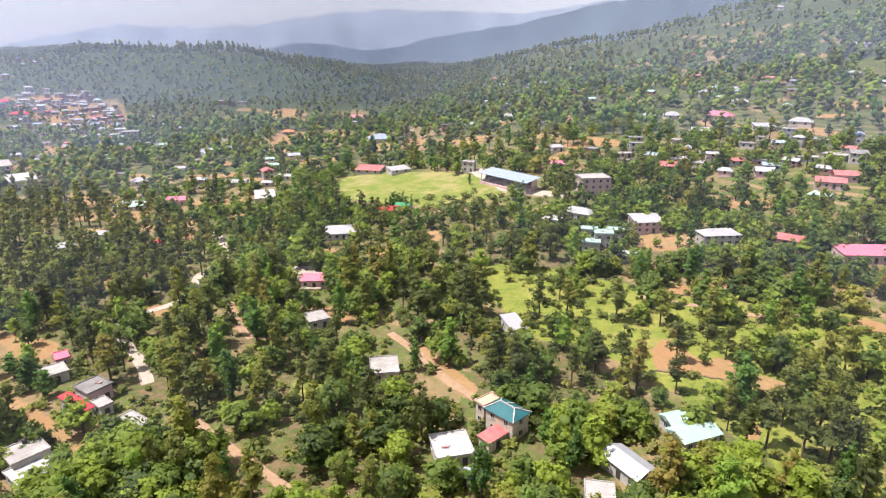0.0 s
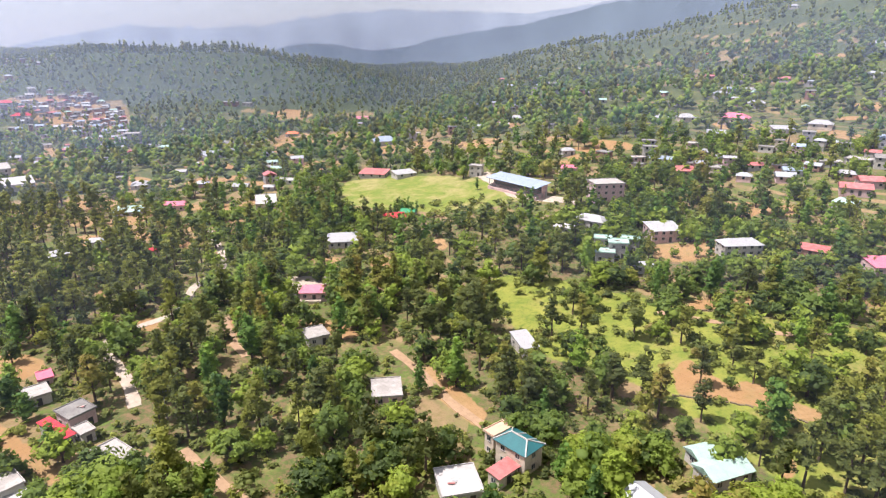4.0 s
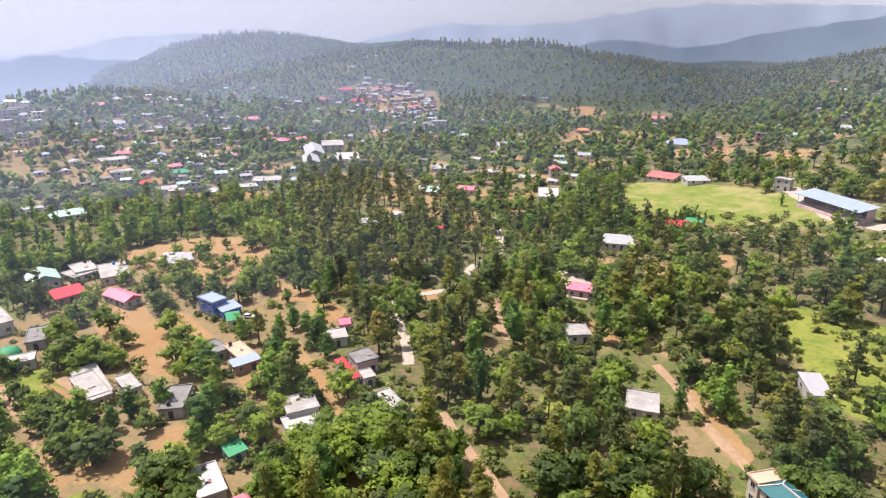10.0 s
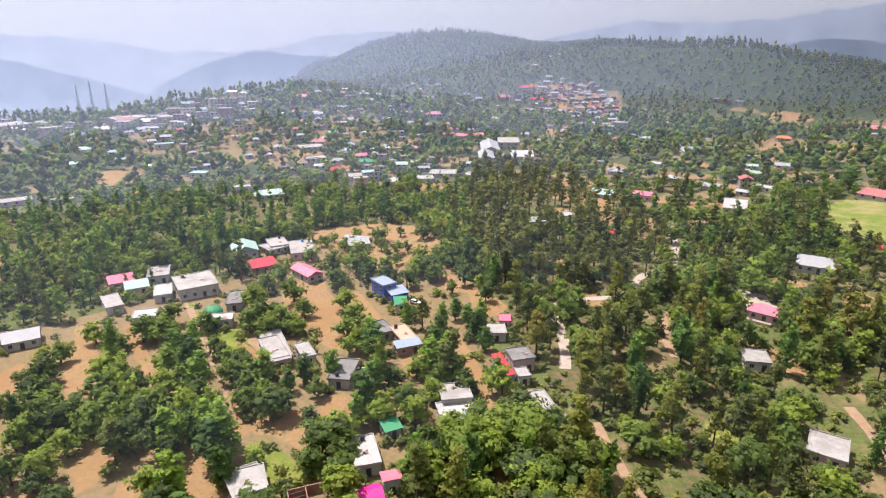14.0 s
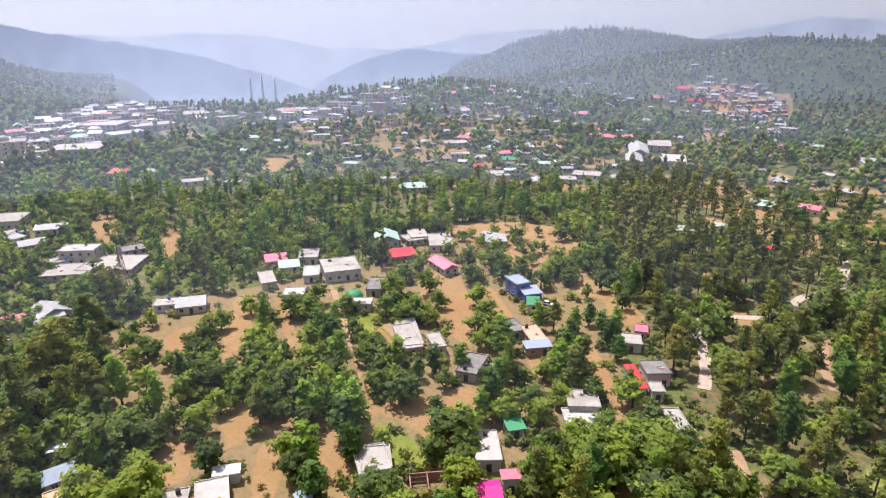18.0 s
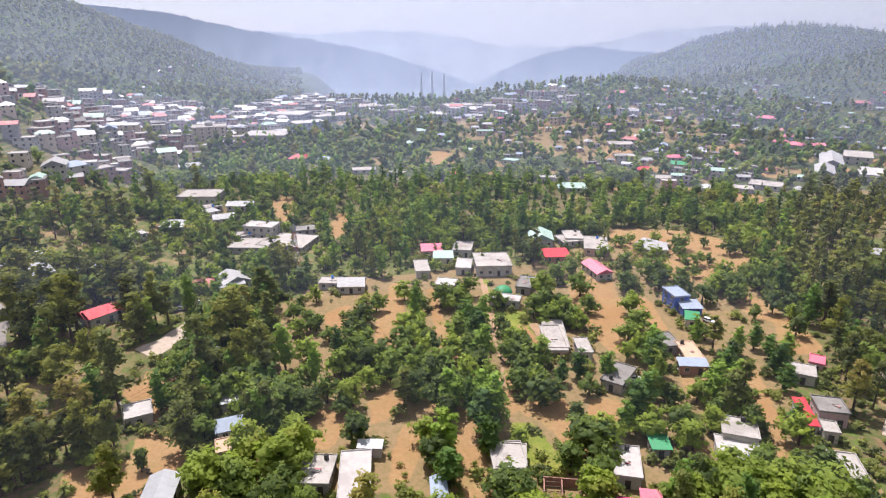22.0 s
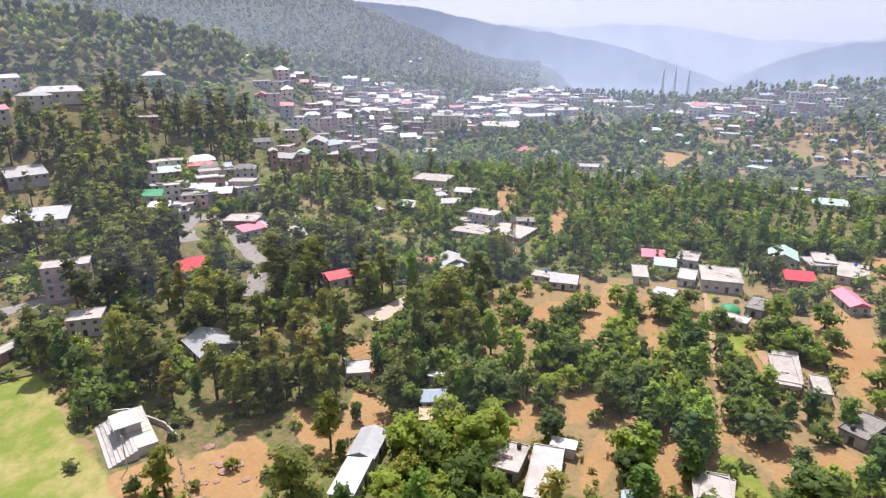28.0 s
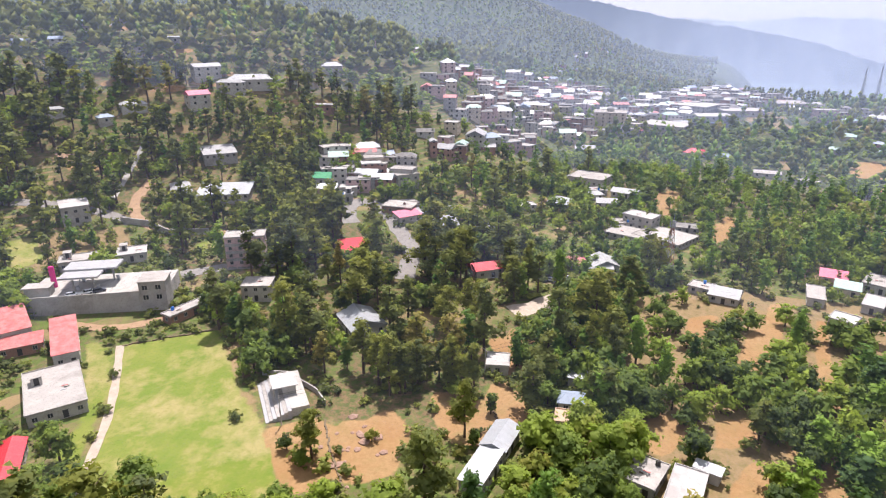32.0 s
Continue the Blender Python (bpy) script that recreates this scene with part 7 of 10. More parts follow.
house(-29.1, 396.0, 30, 13.4, 8.9, 2.5, "shed", WALL_WHITE, TIN_WHITE, "low white stand by the sports ground", detail=1)
house(-257.7, 820.0, -10, 11.4, 7.4, 3.4, "flat", WALL_WHITE, ROOF_WHITE, "white house at the foot of the wood", detail=1)
house(-277.6, 814.4, 0, 18.5, 10.4, 4.2, "flat", WALL_BRICK, ROOF_SLAB, "brick building at the foot of the wood", detail=1)
house(-307.1, 611.8, 19, 14.8, 11.6, 9.0, "flat", WALL_GREY, ROOF_SLAB, "grey three-storey block by the road", detail=1)
house(-192.9, 447.0, 1, 7.3, 4.7, 2.5, "gable", WALL_WHITE, TIN_WHITE, "house with a pale roof", detail=1)
house(-207.7, 414.7, 22, 11.7, 9.9, 2.5, "hip", WALL_WHITE, TIN_WHITE, "house with a pale roof", detail=1)
house(-104.4, 399.4, -10, 11.8, 7.2, 2.5, "flat", WALL_WHITE, ROOF_WHITE, "house with a white roof", detail=1)
house(-78.3, 361.8, -6, 7.5, 4.3, 2.5, "flat", WALL_WHITE, ROOF_SLAB, "house with a flat roof", detail=2)
house(-132.9, 393.8, -1, 9.1, 6.9, 2.5, "gable", WALL_WHITE, TIN_WHITE, "house with a pale roof", detail=1)
house(-476.8, 512.0, 42, 17.4, 9.8, 3.4, "hip", WALL_WHITE, TIN_PINK, "pink-roofed house on the settled slope", detail=1)
house(-412.5, 471.8, 69, 11.5, 7.2, 3.4, "hip", WALL_WHITE, TIN_PINK, "pink-roofed house of a cluster", detail=1)
house(-415.3, 492.5, 42, 10.7, 6.3, 3.4, "hip", WALL_WHITE, TIN_PINK, "pink-roofed house of a cluster", detail=1)
house(-393.9, 442.5, 37, 10.9, 8.5, 3.4, "hip", WALL_WHITE, TIN_PINK, "pink-roofed house of a cluster", detail=1)
house(-383.7, 446.5, 39, 10.8, 9.1, 3.4, "hip", WALL_WHITE, TIN_PINK, "pink-roofed house of a cluster", detail=1)
house(-381.8, 460.8, 35, 11.0, 6.8, 3.4, "hip", WALL_WHITE, TIN_PINK, "pink-roofed house of a cluster", detail=1)
house(-381.9, 475.1, 34, 11.2, 6.3, 3.4, "hip", WALL_WHITE, TIN_PINK, "pink-roofed house of a cluster", detail=1)
house(-388.3, 497.5, 60, 9.5, 5.9, 3.4, "hip", WALL_WHITE, TIN_PINK, "pink-roofed house of a cluster", detail=1)
house(-434.3, 485.0, 42, 9.7, 7.8, 3.4, "hip", WALL_WHITE, TIN_FADED, "house of a pink-roofed cluster", detail=1)
house(-523.5, 750.8, 21, 19.7, 11.0, 3.4, "hip", WALL_WHITE, TIN_RED, "red-roofed house on the settled slope", detail=1)
house(-478.8, 712.5, 18, 18.5, 11.5, 3.4, "hip", WALL_WHITE, TIN_RED, "red-roofed house on the settled slope", detail=1)
house(-526.0, 702.0, 58, 18.9, 11.7, 3.4, "hip", WALL_WHITE, TIN_FADED, "house with a faded red roof", detail=1)
house(-577.7, 412.8, 29, 15.3, 9.0, 3.4, "hip", WALL_WHITE, TIN_PINK, "pink-roofed house on the settled slope", detail=1)
house(-296.9, 306.3, 48, 14.4, 11.9, 2.5, "flat", WALL_GREY, ROOF_SLAB, "long grey roadside building on the settled slope", detail=1)
house(-295.5, 325.9, 37, 18.5, 15.7, 2.5, "flat", WALL_WHITE, ROOF_SLAB, "long pale roadside building on the settled slope", detail=1)
house(-434.3, 314.4, 63, 19.7, 16.2, 2.5, "flat", WALL_GREY, ROOF_SLAB, "grey house with a flat roof", detail=1)
house(-403.9, 296.7, 67, 15.1, 11.9, 2.5, "flat", WALL_PINK, ROOF_SLAB, "house with a flat roof", detail=1)
house(-441.5, 329.6, 30, 12.9, 9.0, 2.9, "hip", WALL_WHITE, TIN_FADED, "house with a faded red roof", detail=1)
house(-383.1, 327.5, 70, 11.0, 6.7, 3.1, "hip", WALL_WHITE, TIN_PINK, "house with a pink roof", detail=1)
house(-363.1, 284.6, 76, 10.1, 8.3, 2.9, "hip", WALL_WHITE, TIN_RED, "house with a red roof", detail=1)
house(-323.2, 273.3, 59, 9.3, 6.0, 5.5, "flat", WALL_PINK, ROOF_SLAB, "two-storey pinkish house on the settled slope", detail=1)
house(-342.0, 281.1, 59, 14.9, 11.8, 2.5, "flat", WALL_WHITE, ROOF_SLAB, "house with a flat roof", detail=1)
house(-366.4, 316.9, 51, 10.6, 8.4, 2.5, "shed", WALL_WHITE, TIN_GREEN, "green-roofed house on the settled slope", detail=1)
house(-343.2, 216.1, 68, 13.7, 10.2, 2.5, "shed", WALL_WHITE, TIN_MINT, "house with a pale green roof", detail=1)
house(-163.6, 354.5, 48, 8.6, 5.4, 3.0, "gable", WALL_PINK, TIN_PINK, "house with a pink roof", detail=1)
house(-319.9, 583.6, 5, 11.1, 9.3, 2.5, "hip", WALL_WHITE, TIN_WHITE, "pale house on the settled slope", detail=1)
house(-246.6, 155.4, 84, 12.6, 10.6, 2.5, "flat", WALL_WHITE, ROOF_SLAB, "house with a flat roof", detail=2)
house(-224.4, 183.7, 25, 12.0, 9.0, 2.5, "shed", WALL_WHITE, TIN_WHITE, "long white shed on the settled slope", detail=2)
house(-388.2, -8.9, 70, 22.3, 18.3, 4.2, "flat", WALL_WHITE, ROOF_SLAB, "long two-storey white building between terraced fields", detail=2)
house(-362.4, -3.4, 100, 9.2, 7.8, 2.7, "flat", WALL_GREY, ROOF_SLAB, "grey house with a flat roof", detail=2)
house(-359.8, 11.9, 69, 14.1, 8.0, 3.1, "gable", WALL_WHITE, TIN_WHITE, "house with a pale gabled roof", detail=2)
house(-339.1, 1.7, 94, 10.4, 7.7, 3.1, "gable", WALL_WHITE, TIN_WHITE, "house with a pale roof", detail=2)
house(-352.5, -4.9, 115, 7.8, 6.0, 3.1, "hip", WALL_WHITE, TIN_WHITE, "house with a pale roof", detail=2)
house(-310.0, 18.8, 59, 14.9, 9.2, 6.4, "flat", WALL_WHITE, ROOF_WHITE, "two-storey white house between terraced fields", detail=2)
house(-293.8, 29.1, 57, 23.0, 19.0, 2.5, "flat", WALL_GREY, ROOF_SLAB, "long low grey building between terraced fields", detail=2)
house(-295.1, 12.8, 66, 17.9, 14.5, 2.5, "flat", WALL_GREY, ROOF_SLAB, "low grey building between terraced fields", detail=2)
house(-309.4, 10.1, 104, 9.6, 7.6, 2.7, "flat", WALL_WHITE, ROOF_SLAB, "house with a flat roof", detail=2)
house(-309.0, 40.1, 85, 10.2, 8.3, 2.5, "flat", WALL_GREY, ROOF_GREY, "grey house with a flat roof", detail=2)
house(-493.1, 63.0, 66, 14.2, 11.5, 3.1, "hip", WALL_WHITE, TIN_RED, "red-roofed house between terraced fields", detail=1)
house(-407.3, 158.3, 59, 5.9, 4.4, 3.4, "hip", WALL_WHITE, TIN_RED, "red-roofed house between terraced fields", detail=1)
house(-477.3, 80.4, 96, 10.5, 8.6, 3.1, "hip", WALL_WHITE, TIN_BLUE, "blue-roofed house between terraced fields", detail=1)
house(-438.5, 100.6, 79, 16.7, 11.5, 2.5, "flat", WALL_WHITE, ROOF_SLAB, "house with a flat roof", detail=1)
house(-425.4, 120.1, 48, 14.9, 8.3, 2.5, "flat", WALL_WHITE, ROOF_SLAB, "house with a flat roof", detail=1)
house(63.5, 249.8, -15, 6.7, 4.8, 6.0, "flat", WALL_WHITE, TIN_MINT, "pale block of a stepped mint-roofed building", detail=2)
house(68.4, 243.9, -10, 7.4, 6.0, 6.4, "flat", WALL_GREY, TIN_MINT, "middle block of a stepped mint-roofed building", detail=2)
house(74.7, 249.0, -24, 7.2, 4.2, 5.6, "flat", WALL_WHITE, TIN_MINT, "pale block of a stepped mint-roofed building", detail=2)
house(62.3, 240.0, -13, 7.3, 5.7, 4.2, "flat", WALL_GREY, TIN_MINT, "low front block of a mint-roofed building", detail=2)
house(74.2, 227.7, 1, 7.1, 3.9, 2.8, "shed", WALL_WHITE, TIN_WHITE, "low outbuilding with pale metal sheets", detail=2)
house(-612.8, 197.7, 49, 9.6, 7.7, 3.4, "hip", WALL_WHITE, TIN_MINT, "mint-roofed house on the slope", detail=1)
house(-556.0, 181.0, 65, 10.7, 7.6, 3.4, "hip", WALL_WHITE, TIN_MINT, "mint-roofed house on the slope", detail=1)
house(-517.3, 160.3, 62, 8.1, 6.4, 3.4, "hip", WALL_WHITE, TIN_MINT, "mint-roofed house on the slope", detail=1)
house(-530.9, 235.9, 65, 14.5, 9.0, 3.4, "flat", WALL_WHITE, TIN_MINT, "house on the slope between terraced fields", detail=1)
house(-426.5, 211.7, 41, 11.2, 9.4, 3.4, "flat", WALL_WHITE, TIN_MINT, "house on the slope between terraced fields", detail=1)
house(-342.9, 212.8, 65, 15.0, 8.8, 3.1, "hip", WALL_WHITE, TIN_MINT, "broad mint-roofed house between terraced fields", detail=1)
house(-369.6, 211.1, 61, 10.8, 8.8, 3.4, "flat", WALL_CREAM, ROOF_SLAB, "house with a flat roof", detail=1)
house(-633.7, 91.5, 102, 31.9, 21.7, 7.0, "flat", WALL_GREY, ROOF_WHITE, "long white-roofed market building on the crest", detail=1)
house(-682.2, 77.6, 59, 45.6, 35.7, 6.0, "flat", WALL_GREY, ROOF_WHITE, "long white-roofed market building on the crest", detail=1)
house(-589.4, 48.4, 68, 38.4, 31.3, 8.0, "flat", WALL_WHITE, ROOF_WHITE, "big white block at the town's edge", detail=1)
house(-670.1, 121.3, 99, 39.6, 25.3, 4.2, "flat", WALL_GREY, ROOF_SLAB, "long market building on the crest", detail=1)
house(-719.4, 163.7, 94, 48.9, 33.1, 4.2, "flat", WALL_GREY, ROOF_SLAB, "long market building on the crest", detail=1)
house(-629.7, 182.6, 95, 18.5, 11.1, 10.0, "flat", WALL_PINK, ROOF_SLAB, "tall pinkish block on the crest", detail=1)
house(-575.1, 319.7, 41, 14.2, 8.5, 9.0, "flat", WALL_BRICK, ROOF_SLAB, "tall brick block on the crest", detail=1)
house(-609.8, 288.3, 56, 33.5, 23.4, 4.2, "flat", WALL_GREY, ROOF_SLAB, "row of shops on the crest", detail=1)
house(-655.9, 259.7, 91, 35.1, 25.0, 4.2, "flat", WALL_PINK, ROOF_SLAB, "row of shops on the crest", detail=1)
house(-334.8, -22.1, 66, 11.5, 8.7, 2.5, "shed", WALL_GREY, TIN, "low house with metal sheets", detail=2)
house(-494.8, -15.8, 94, 16.6, 10.7, 2.5, "shed", WALL_GREY, TIN_WHITE, "low house with pale sheets", detail=1)
house(-245.8, 0.4, 102, 10.0, 6.9, 3.4, "gable", WALL_WHITE, TIN_WHITE, "hall with a rounded white roof", detail=2)
house(-248.6, -8.1, 68, 6.6, 4.6, 2.5, "shed", WALL_BRICK, TIN_FADED, "shed with a rusty roof", detail=2)
house(-232.5, -43.6, 120, 12.5, 7.8, 3.0, "gable", WALL_PINK, TIN_RED, "house with a bright red roof", detail=2)
house(-279.0, -86.4, 122, 11.0, 7.2, 2.5, "shed", WALL_GREY, TIN_WHITE, "low house with white sheets", detail=2)
house(-271.6, -70.9, 112, 12.1, 10.2, 3.1, "hip", WALL_WHITE, TIN_WHITE, "house with a pale roof", detail=2)
house(-285.9, -95.0, 115, 14.4, 10.9, 2.5, "flat", WALL_BRICK, ROOF_SLAB, "house with a flat roof", detail=2)
house(-274.4, -53.4, 124, 10.6, 6.9, 2.9, "hip", WALL_WHITE, TIN_WHITE, "house with a pale roof", detail=2)
house(-312.5, -102.7, 131, 12.2, 8.4, 7.0, "flat", WALL_WHITE, ROOF_SLAB, "white building of several storeys", detail=2)
house(-320.0, -39.5, 118, 9.9, 6.4, 2.5, "flat", WALL_WHITE, ROOF_WHITE, "white-roofed house below the town", detail=2)
house(-323.0, -124.3, 117, 10.5, 8.2, 8.0, "flat", WALL_CREAM, ROOF_SLAB, "tall house by the road", detail=2)
house(-316.6, -105.1, 88, 12.9, 8.8, 8.0, "flat", WALL_WHITE, ROOF_SLAB, "tall pale building with several storeys", detail=2)
house(-308.1, -132.5, 106, 14.2, 11.1, 4.2, "flat", WALL_BRICK, ROOF_SLAB, "roadside shop building along the town road", detail=2)
house(-330.0, -140.4, 93, 9.0, 6.8, 3.4, "shed", WALL_BRICK, TIN_RED, "red-roofed shop along the town road", detail=2)
house(-310.4, -140.3, 94, 11.5, 6.6, 4.2, "flat", WALL_BRICK, ROOF_SLAB, "roadside shop building along the town road", detail=2)
house(-297.9, -143.2, 98, 11.2, 8.9, 3.4, "shed", WALL_GREY, TIN_GREEN, "shop with a green front", detail=2)
house(-292.8, -127.0, 106, 8.7, 7.1, 3.4, "flat", WALL_WHITE, ROOF_WHITE, "white roadside shop along the town road", detail=2)
house(-283.9, -125.6, 105, 7.9, 5.7, 3.4, "flat", WALL_GREY, TIN_WHITE, "roadside shop along the town road", detail=2)
house(-282.1, -95.6, 86, 15.3, 11.3, 3.4, "flat", WALL_BRICK, ROOF_SLAB, "roadside building along the town road", detail=2)
house(-272.3, -89.0, 133, 11.3, 7.6, 3.4, "shed", WALL_WHITE, TIN_PINK, "roadside shop with a pink roof", detail=2)
house(-274.1, -72.3, 113, 10.7, 6.5, 3.4, "hip", WALL_WHITE, TIN_WHITE, "house with a pale roof", detail=2)
house(-362.1, -218.4, 110, 27.3, 11.1, 4.2, "hip", WALL_WHITE, TIN_WHITE, "long two-storey white building on the wooded slope", detail=1)
house(-350.8, -225.7, 96, 16.2, 5.9, 6.0, "hip", WALL_WHITE, TIN_WHITE, "white building with a pale roof on the slope", detail=1)
house(-356.0, -245.6, 143, 16.4, 8.1, 6.5, "gable", WALL_WHITE, TIN_WHITE, "tall white building on the wooded slope", detail=1)
house(-330.7, -236.2, 143, 12.1, 9.6, 6.5, "gable", WALL_WHITE, TIN_PINK, "white building with a pale pink roof", detail=1)
house(-365.5, -171.9, 96, 12.7, 6.3, 4.2, "flat", WALL_BRICK, ROOF_WHITE, "house with a white roof on the slope", detail=1)
house(-409.4, -184.8, 114, 13.4, 9.7, 4.2, "hip", WALL_WHITE, TIN_WHITE, "white two-storey building on a levelled terrace", detail=1)
house(-322.1, -347.1, 162, 10.1, 4.5, 3.4, "gable", WALL_WHITE, TIN_BLUE, "house high on the wooded slope", detail=1)
house(-386.1, -365.2, 160, 11.4, 5.3, 3.4, "hip", WALL_CREAM, TIN_MINT, "house with a mint dome-like roof high on the slope", detail=1)
house(-308.2, -262.5, 139, 13.4, 7.9, 3.4, "hip", WALL_WHITE, TIN_WHITE, "pale house among the pines", detail=1)
house(-290.5, -267.1, 146, 7.9, 5.9, 3.4, "hip", WALL_WHITE, TIN_BLUE, "pale house among the pines", detail=1)
house(-279.8, -289.1, 154, 8.0, 5.9, 3.4, "shed", WALL_WHITE, TIN_WHITE, "pale house among the pines", detail=1)
house(-863.9, -481.7, 143, 13.0, 5.2, 6.0, "gable", WALL_WHITE, TIN_WHITE, "white house at the top of the slope", detail=1)
house(-381.1, -287.1, 133, 11.8, 4.9, 3.4, "shed", WALL_GREY, TIN, "grey house high on the slope", detail=1)
class Joined:
    """Many far houses in one mesh."""

    def __init__(self):
        self.v, self.f, self.m, self.mats = [], [], [], []

    def add(self, shape, mat, m):
        k = len(self.v)
        self.v += [tuple(m @ Vector(p)) for p in shape.v]
        self.f += [tuple(i + k for i in f) for f in shape.f]
        if mat not in self.mats:
            self.mats.append(mat)
        self.m += [self.mats.index(mat)] * len(shape.f)


FAR_TOWN, COUNT, TOWNS = Joined(), [0], []


def far_house(x, y, turn, w, d, h, roof, wall, top):
    m = pose(x, y, ground_at(x, y), 0, 0, turn)
    TAKEN.append((x, y, 0.36 * (w + d)))
    FAR_TOWN.add(Shape().box(-w / 2, -d / 2, -3, w / 2, d / 2, h), wall, m)
    FAR_TOWN.add(flat_roof(w, d, h) if roof == "flat" else gable_roof(w, d, h, 0.24 * d, hip=0.4 * d if roof == "hip" else 0.0), top, m)
    panes = Shape()
    for span, off, k in ((w, d, 0), (d, w, 1), (w, d, 2), (d, w, 3)):
        n = max(1, int(span // 3.4))
        for s in range(max(1, round(h / 3.2))):
            for i in range(n):
                u, z, q = (i + 0.5) * span / n - span / 2, 1.1 + 3.2 * s, pose(0, 0, 0, 0, 0, 90 * k)
                panes.add([q @ Vector(p) for p in ((u - 0.6, -off / 2 - 0.02, z), (u + 0.6, -off / 2 - 0.02, z), (u + 0.6, -off / 2 - 0.02, z + 1.3), (u - 0.6, -off / 2 - 0.02, z + 1.3))], [(0, 1, 2, 3)])
    FAR_TOWN.add(panes, GLASS, m)


def quarter(kind, count, *corners):
    """Fills a quarter with houses that keep clear of one another."""
    xs, ys = [p[0] for p in corners], [p[1] for p in corners]
    rng = random.Random(int(xs[0] * 7 + ys[0]))
    made = tries = 0
    if kind == "town":
        TOWNS.append(corners)
    while made < count and tries < count * 30:
        tries += 1
        x, y = rng.uniform(min(xs), max(xs)), rng.uniform(min(ys), max(ys))
        if not inside(corners, np.array([x]), np.array([y]))[0]:
            continue
        w = rng.uniform(7, 14.5) if kind == "town" else rng.uniform(5, 9)
        d = w * rng.uniform(0.55, 0.9)
        if any((x - a) ** 2 + (y - b) ** 2 < ((0.40 if kind == "town" else 0.85) * (c + 0.5 * w)) ** 2 for a, b, c in TAKEN):
            continue
        made += 1
        storeys = rng.choice((1, 1, 2, 2, 3) if kind == "town" else (1, 1, 1, 2))
        wall, wl = rng.choice(((WALL_WHITE, "white"), (WALL_CREAM, "cream"), (WALL_GREY, "grey"), (WALL_GREY, "grey"), (WALL_PINK, "pinkish"), (WALL_BRICK, "brick"), (WALL_BRICK, "brick")))
        q = rng.random()
        if q < (0.66 if kind == "town" else 0.42):
            roof, top, tl = "flat", *rng.choice(((ROOF_SLAB, "bare concrete flat"), (ROOF_SLAB, "bare concrete flat"), (ROOF_WHITE, "whitewashed flat"), (ROOF_GREY, "dark grey flat"), (ROOF_GREY, "dark grey flat"), (ROOF_GREY, "dark grey flat")))
        else:
            roof, top, tl = rng.choice(("hip", "gable", "shed")), *rng.choice(((TIN_WHITE, "white metal"), (TIN_WHITE, "white metal"), (TIN, "grey metal"), (TIN, "grey metal"), (TIN_BLUE, "pale blue metal"), (TIN, "grey metal"), (ROOF_GREY, "dark grey"), (TIN_FADED, "faded red metal"), (TIN_MINT, "mint green metal")))
        turn = math.degrees(math.atan2(-x, y)) + rng.choice((0, 0, 90, 20, -20)) + rng.uniform(-12, 12)
        COUNT[0] += 1
        if COUNT[0] > 105 or math.hypot(x, y) > 620:
            far_house(x, y, turn, w, d, 2.8 * storeys, roof, wall, top)
            COUNT[0] -= math.hypot(x, y) > 620 and COUNT[0] <= 105
            continue
        house(x, y, turn, w, d, 2.8 * storeys, roof, wall, top, f"{wl} {('one', 'two', 'three')[storeys - 1]}-storey house with a {tl} roof", detail=1,
              group="houses of the town" if kind == "town" else "houses of the valley")
# ---- the town and the scattered far houses: quarters in plan, filled house by house ----
quarter("town", 430, (-380.7, -122.4), (-410.4, -111.3), (-455.9, -100.7), (-432.0, -127.9), (-448.7, -134.8), (-618.7, -132.4), (-740.5, -89.2), (-753.9, -29.9), (-724.0, 19.4), (-777.0, 88.7), (-1364.8, 253.8), (-640.2, 118.9), (-611.6, 69.1), (-582.1, 34.4), (-528.1, -6.3), (-509.1, -45.1), (-427.4, -56.9), (-362.8, -85.0), (-350.1, -99.0))
quarter("town", 34, (-333.3, -155.0), (-337.8, -142.1), (-343.5, -121.2), (-335.1, -103.6), (-315.2, -101.3), (-300.6, -116.4), (-290.6, -126.7), (-289.1, -139.2))
quarter("side", 18, (-626.7, -134.0), (-1194.6, -2.8), (-1005.9, 4.3), (-747.3, -89.9))
quarter("side", 9, (-541.6, -212.4), (-844.7, -239.5), (-512.8, -151.3), (-446.9, -177.6))
quarter("town", 170, (-579.4, -111.4), (-755.6, -46.7), (-692.1, -1.0), (-653.4, -44.6), (-566.5, -88.3), (-502.1, -101.0))
quarter("town", 110, (-672.9, -0.7), (-855.8, 112.6), (-677.3, 215.4), (-693.7, 145.7), (-635.0, 62.1), (-589.8, 20.5))
quarter("town", 75, (-649.7, 374.9), (-593.7, 383.2), (-555.1, 321.9), (-579.0, 248.8), (-651.4, 188.9))
quarter("side", 62, (-621.2, 407.6), (-611.8, 573.2), (-492.9, 509.3), (-425.2, 403.7), (-459.1, 345.9), (-519.1, 334.7))
quarter("side", 119, (-526.4, 695.9), (-514.9, 787.4), (-455.4, 811.5), (-385.1, 759.7), (-312.2, 613.8), (-416.0, 681.9))
quarter("side", 35, (-475.7, 330.2), (-435.6, 336.1), (-392.9, 401.4), (-351.3, 356.7), (-297.0, 359.5), (-282.7, 307.8), (-317.5, 277.4), (-383.3, 275.5))
quarter("side", 27, (-726.2, 725.4), (-558.0, 726.8), (-496.5, 654.8), (-526.4, 553.9))
quarter("side", 35, (-405.5, 720.0), (-324.8, 751.2), (-232.4, 594.0), (-254.9, 511.4), (-323.6, 572.0))
quarter("side", 27, (-537.5, 962.8), (-506.6, 836.5), (-590.6, 844.1), (-824.3, 1088.3))
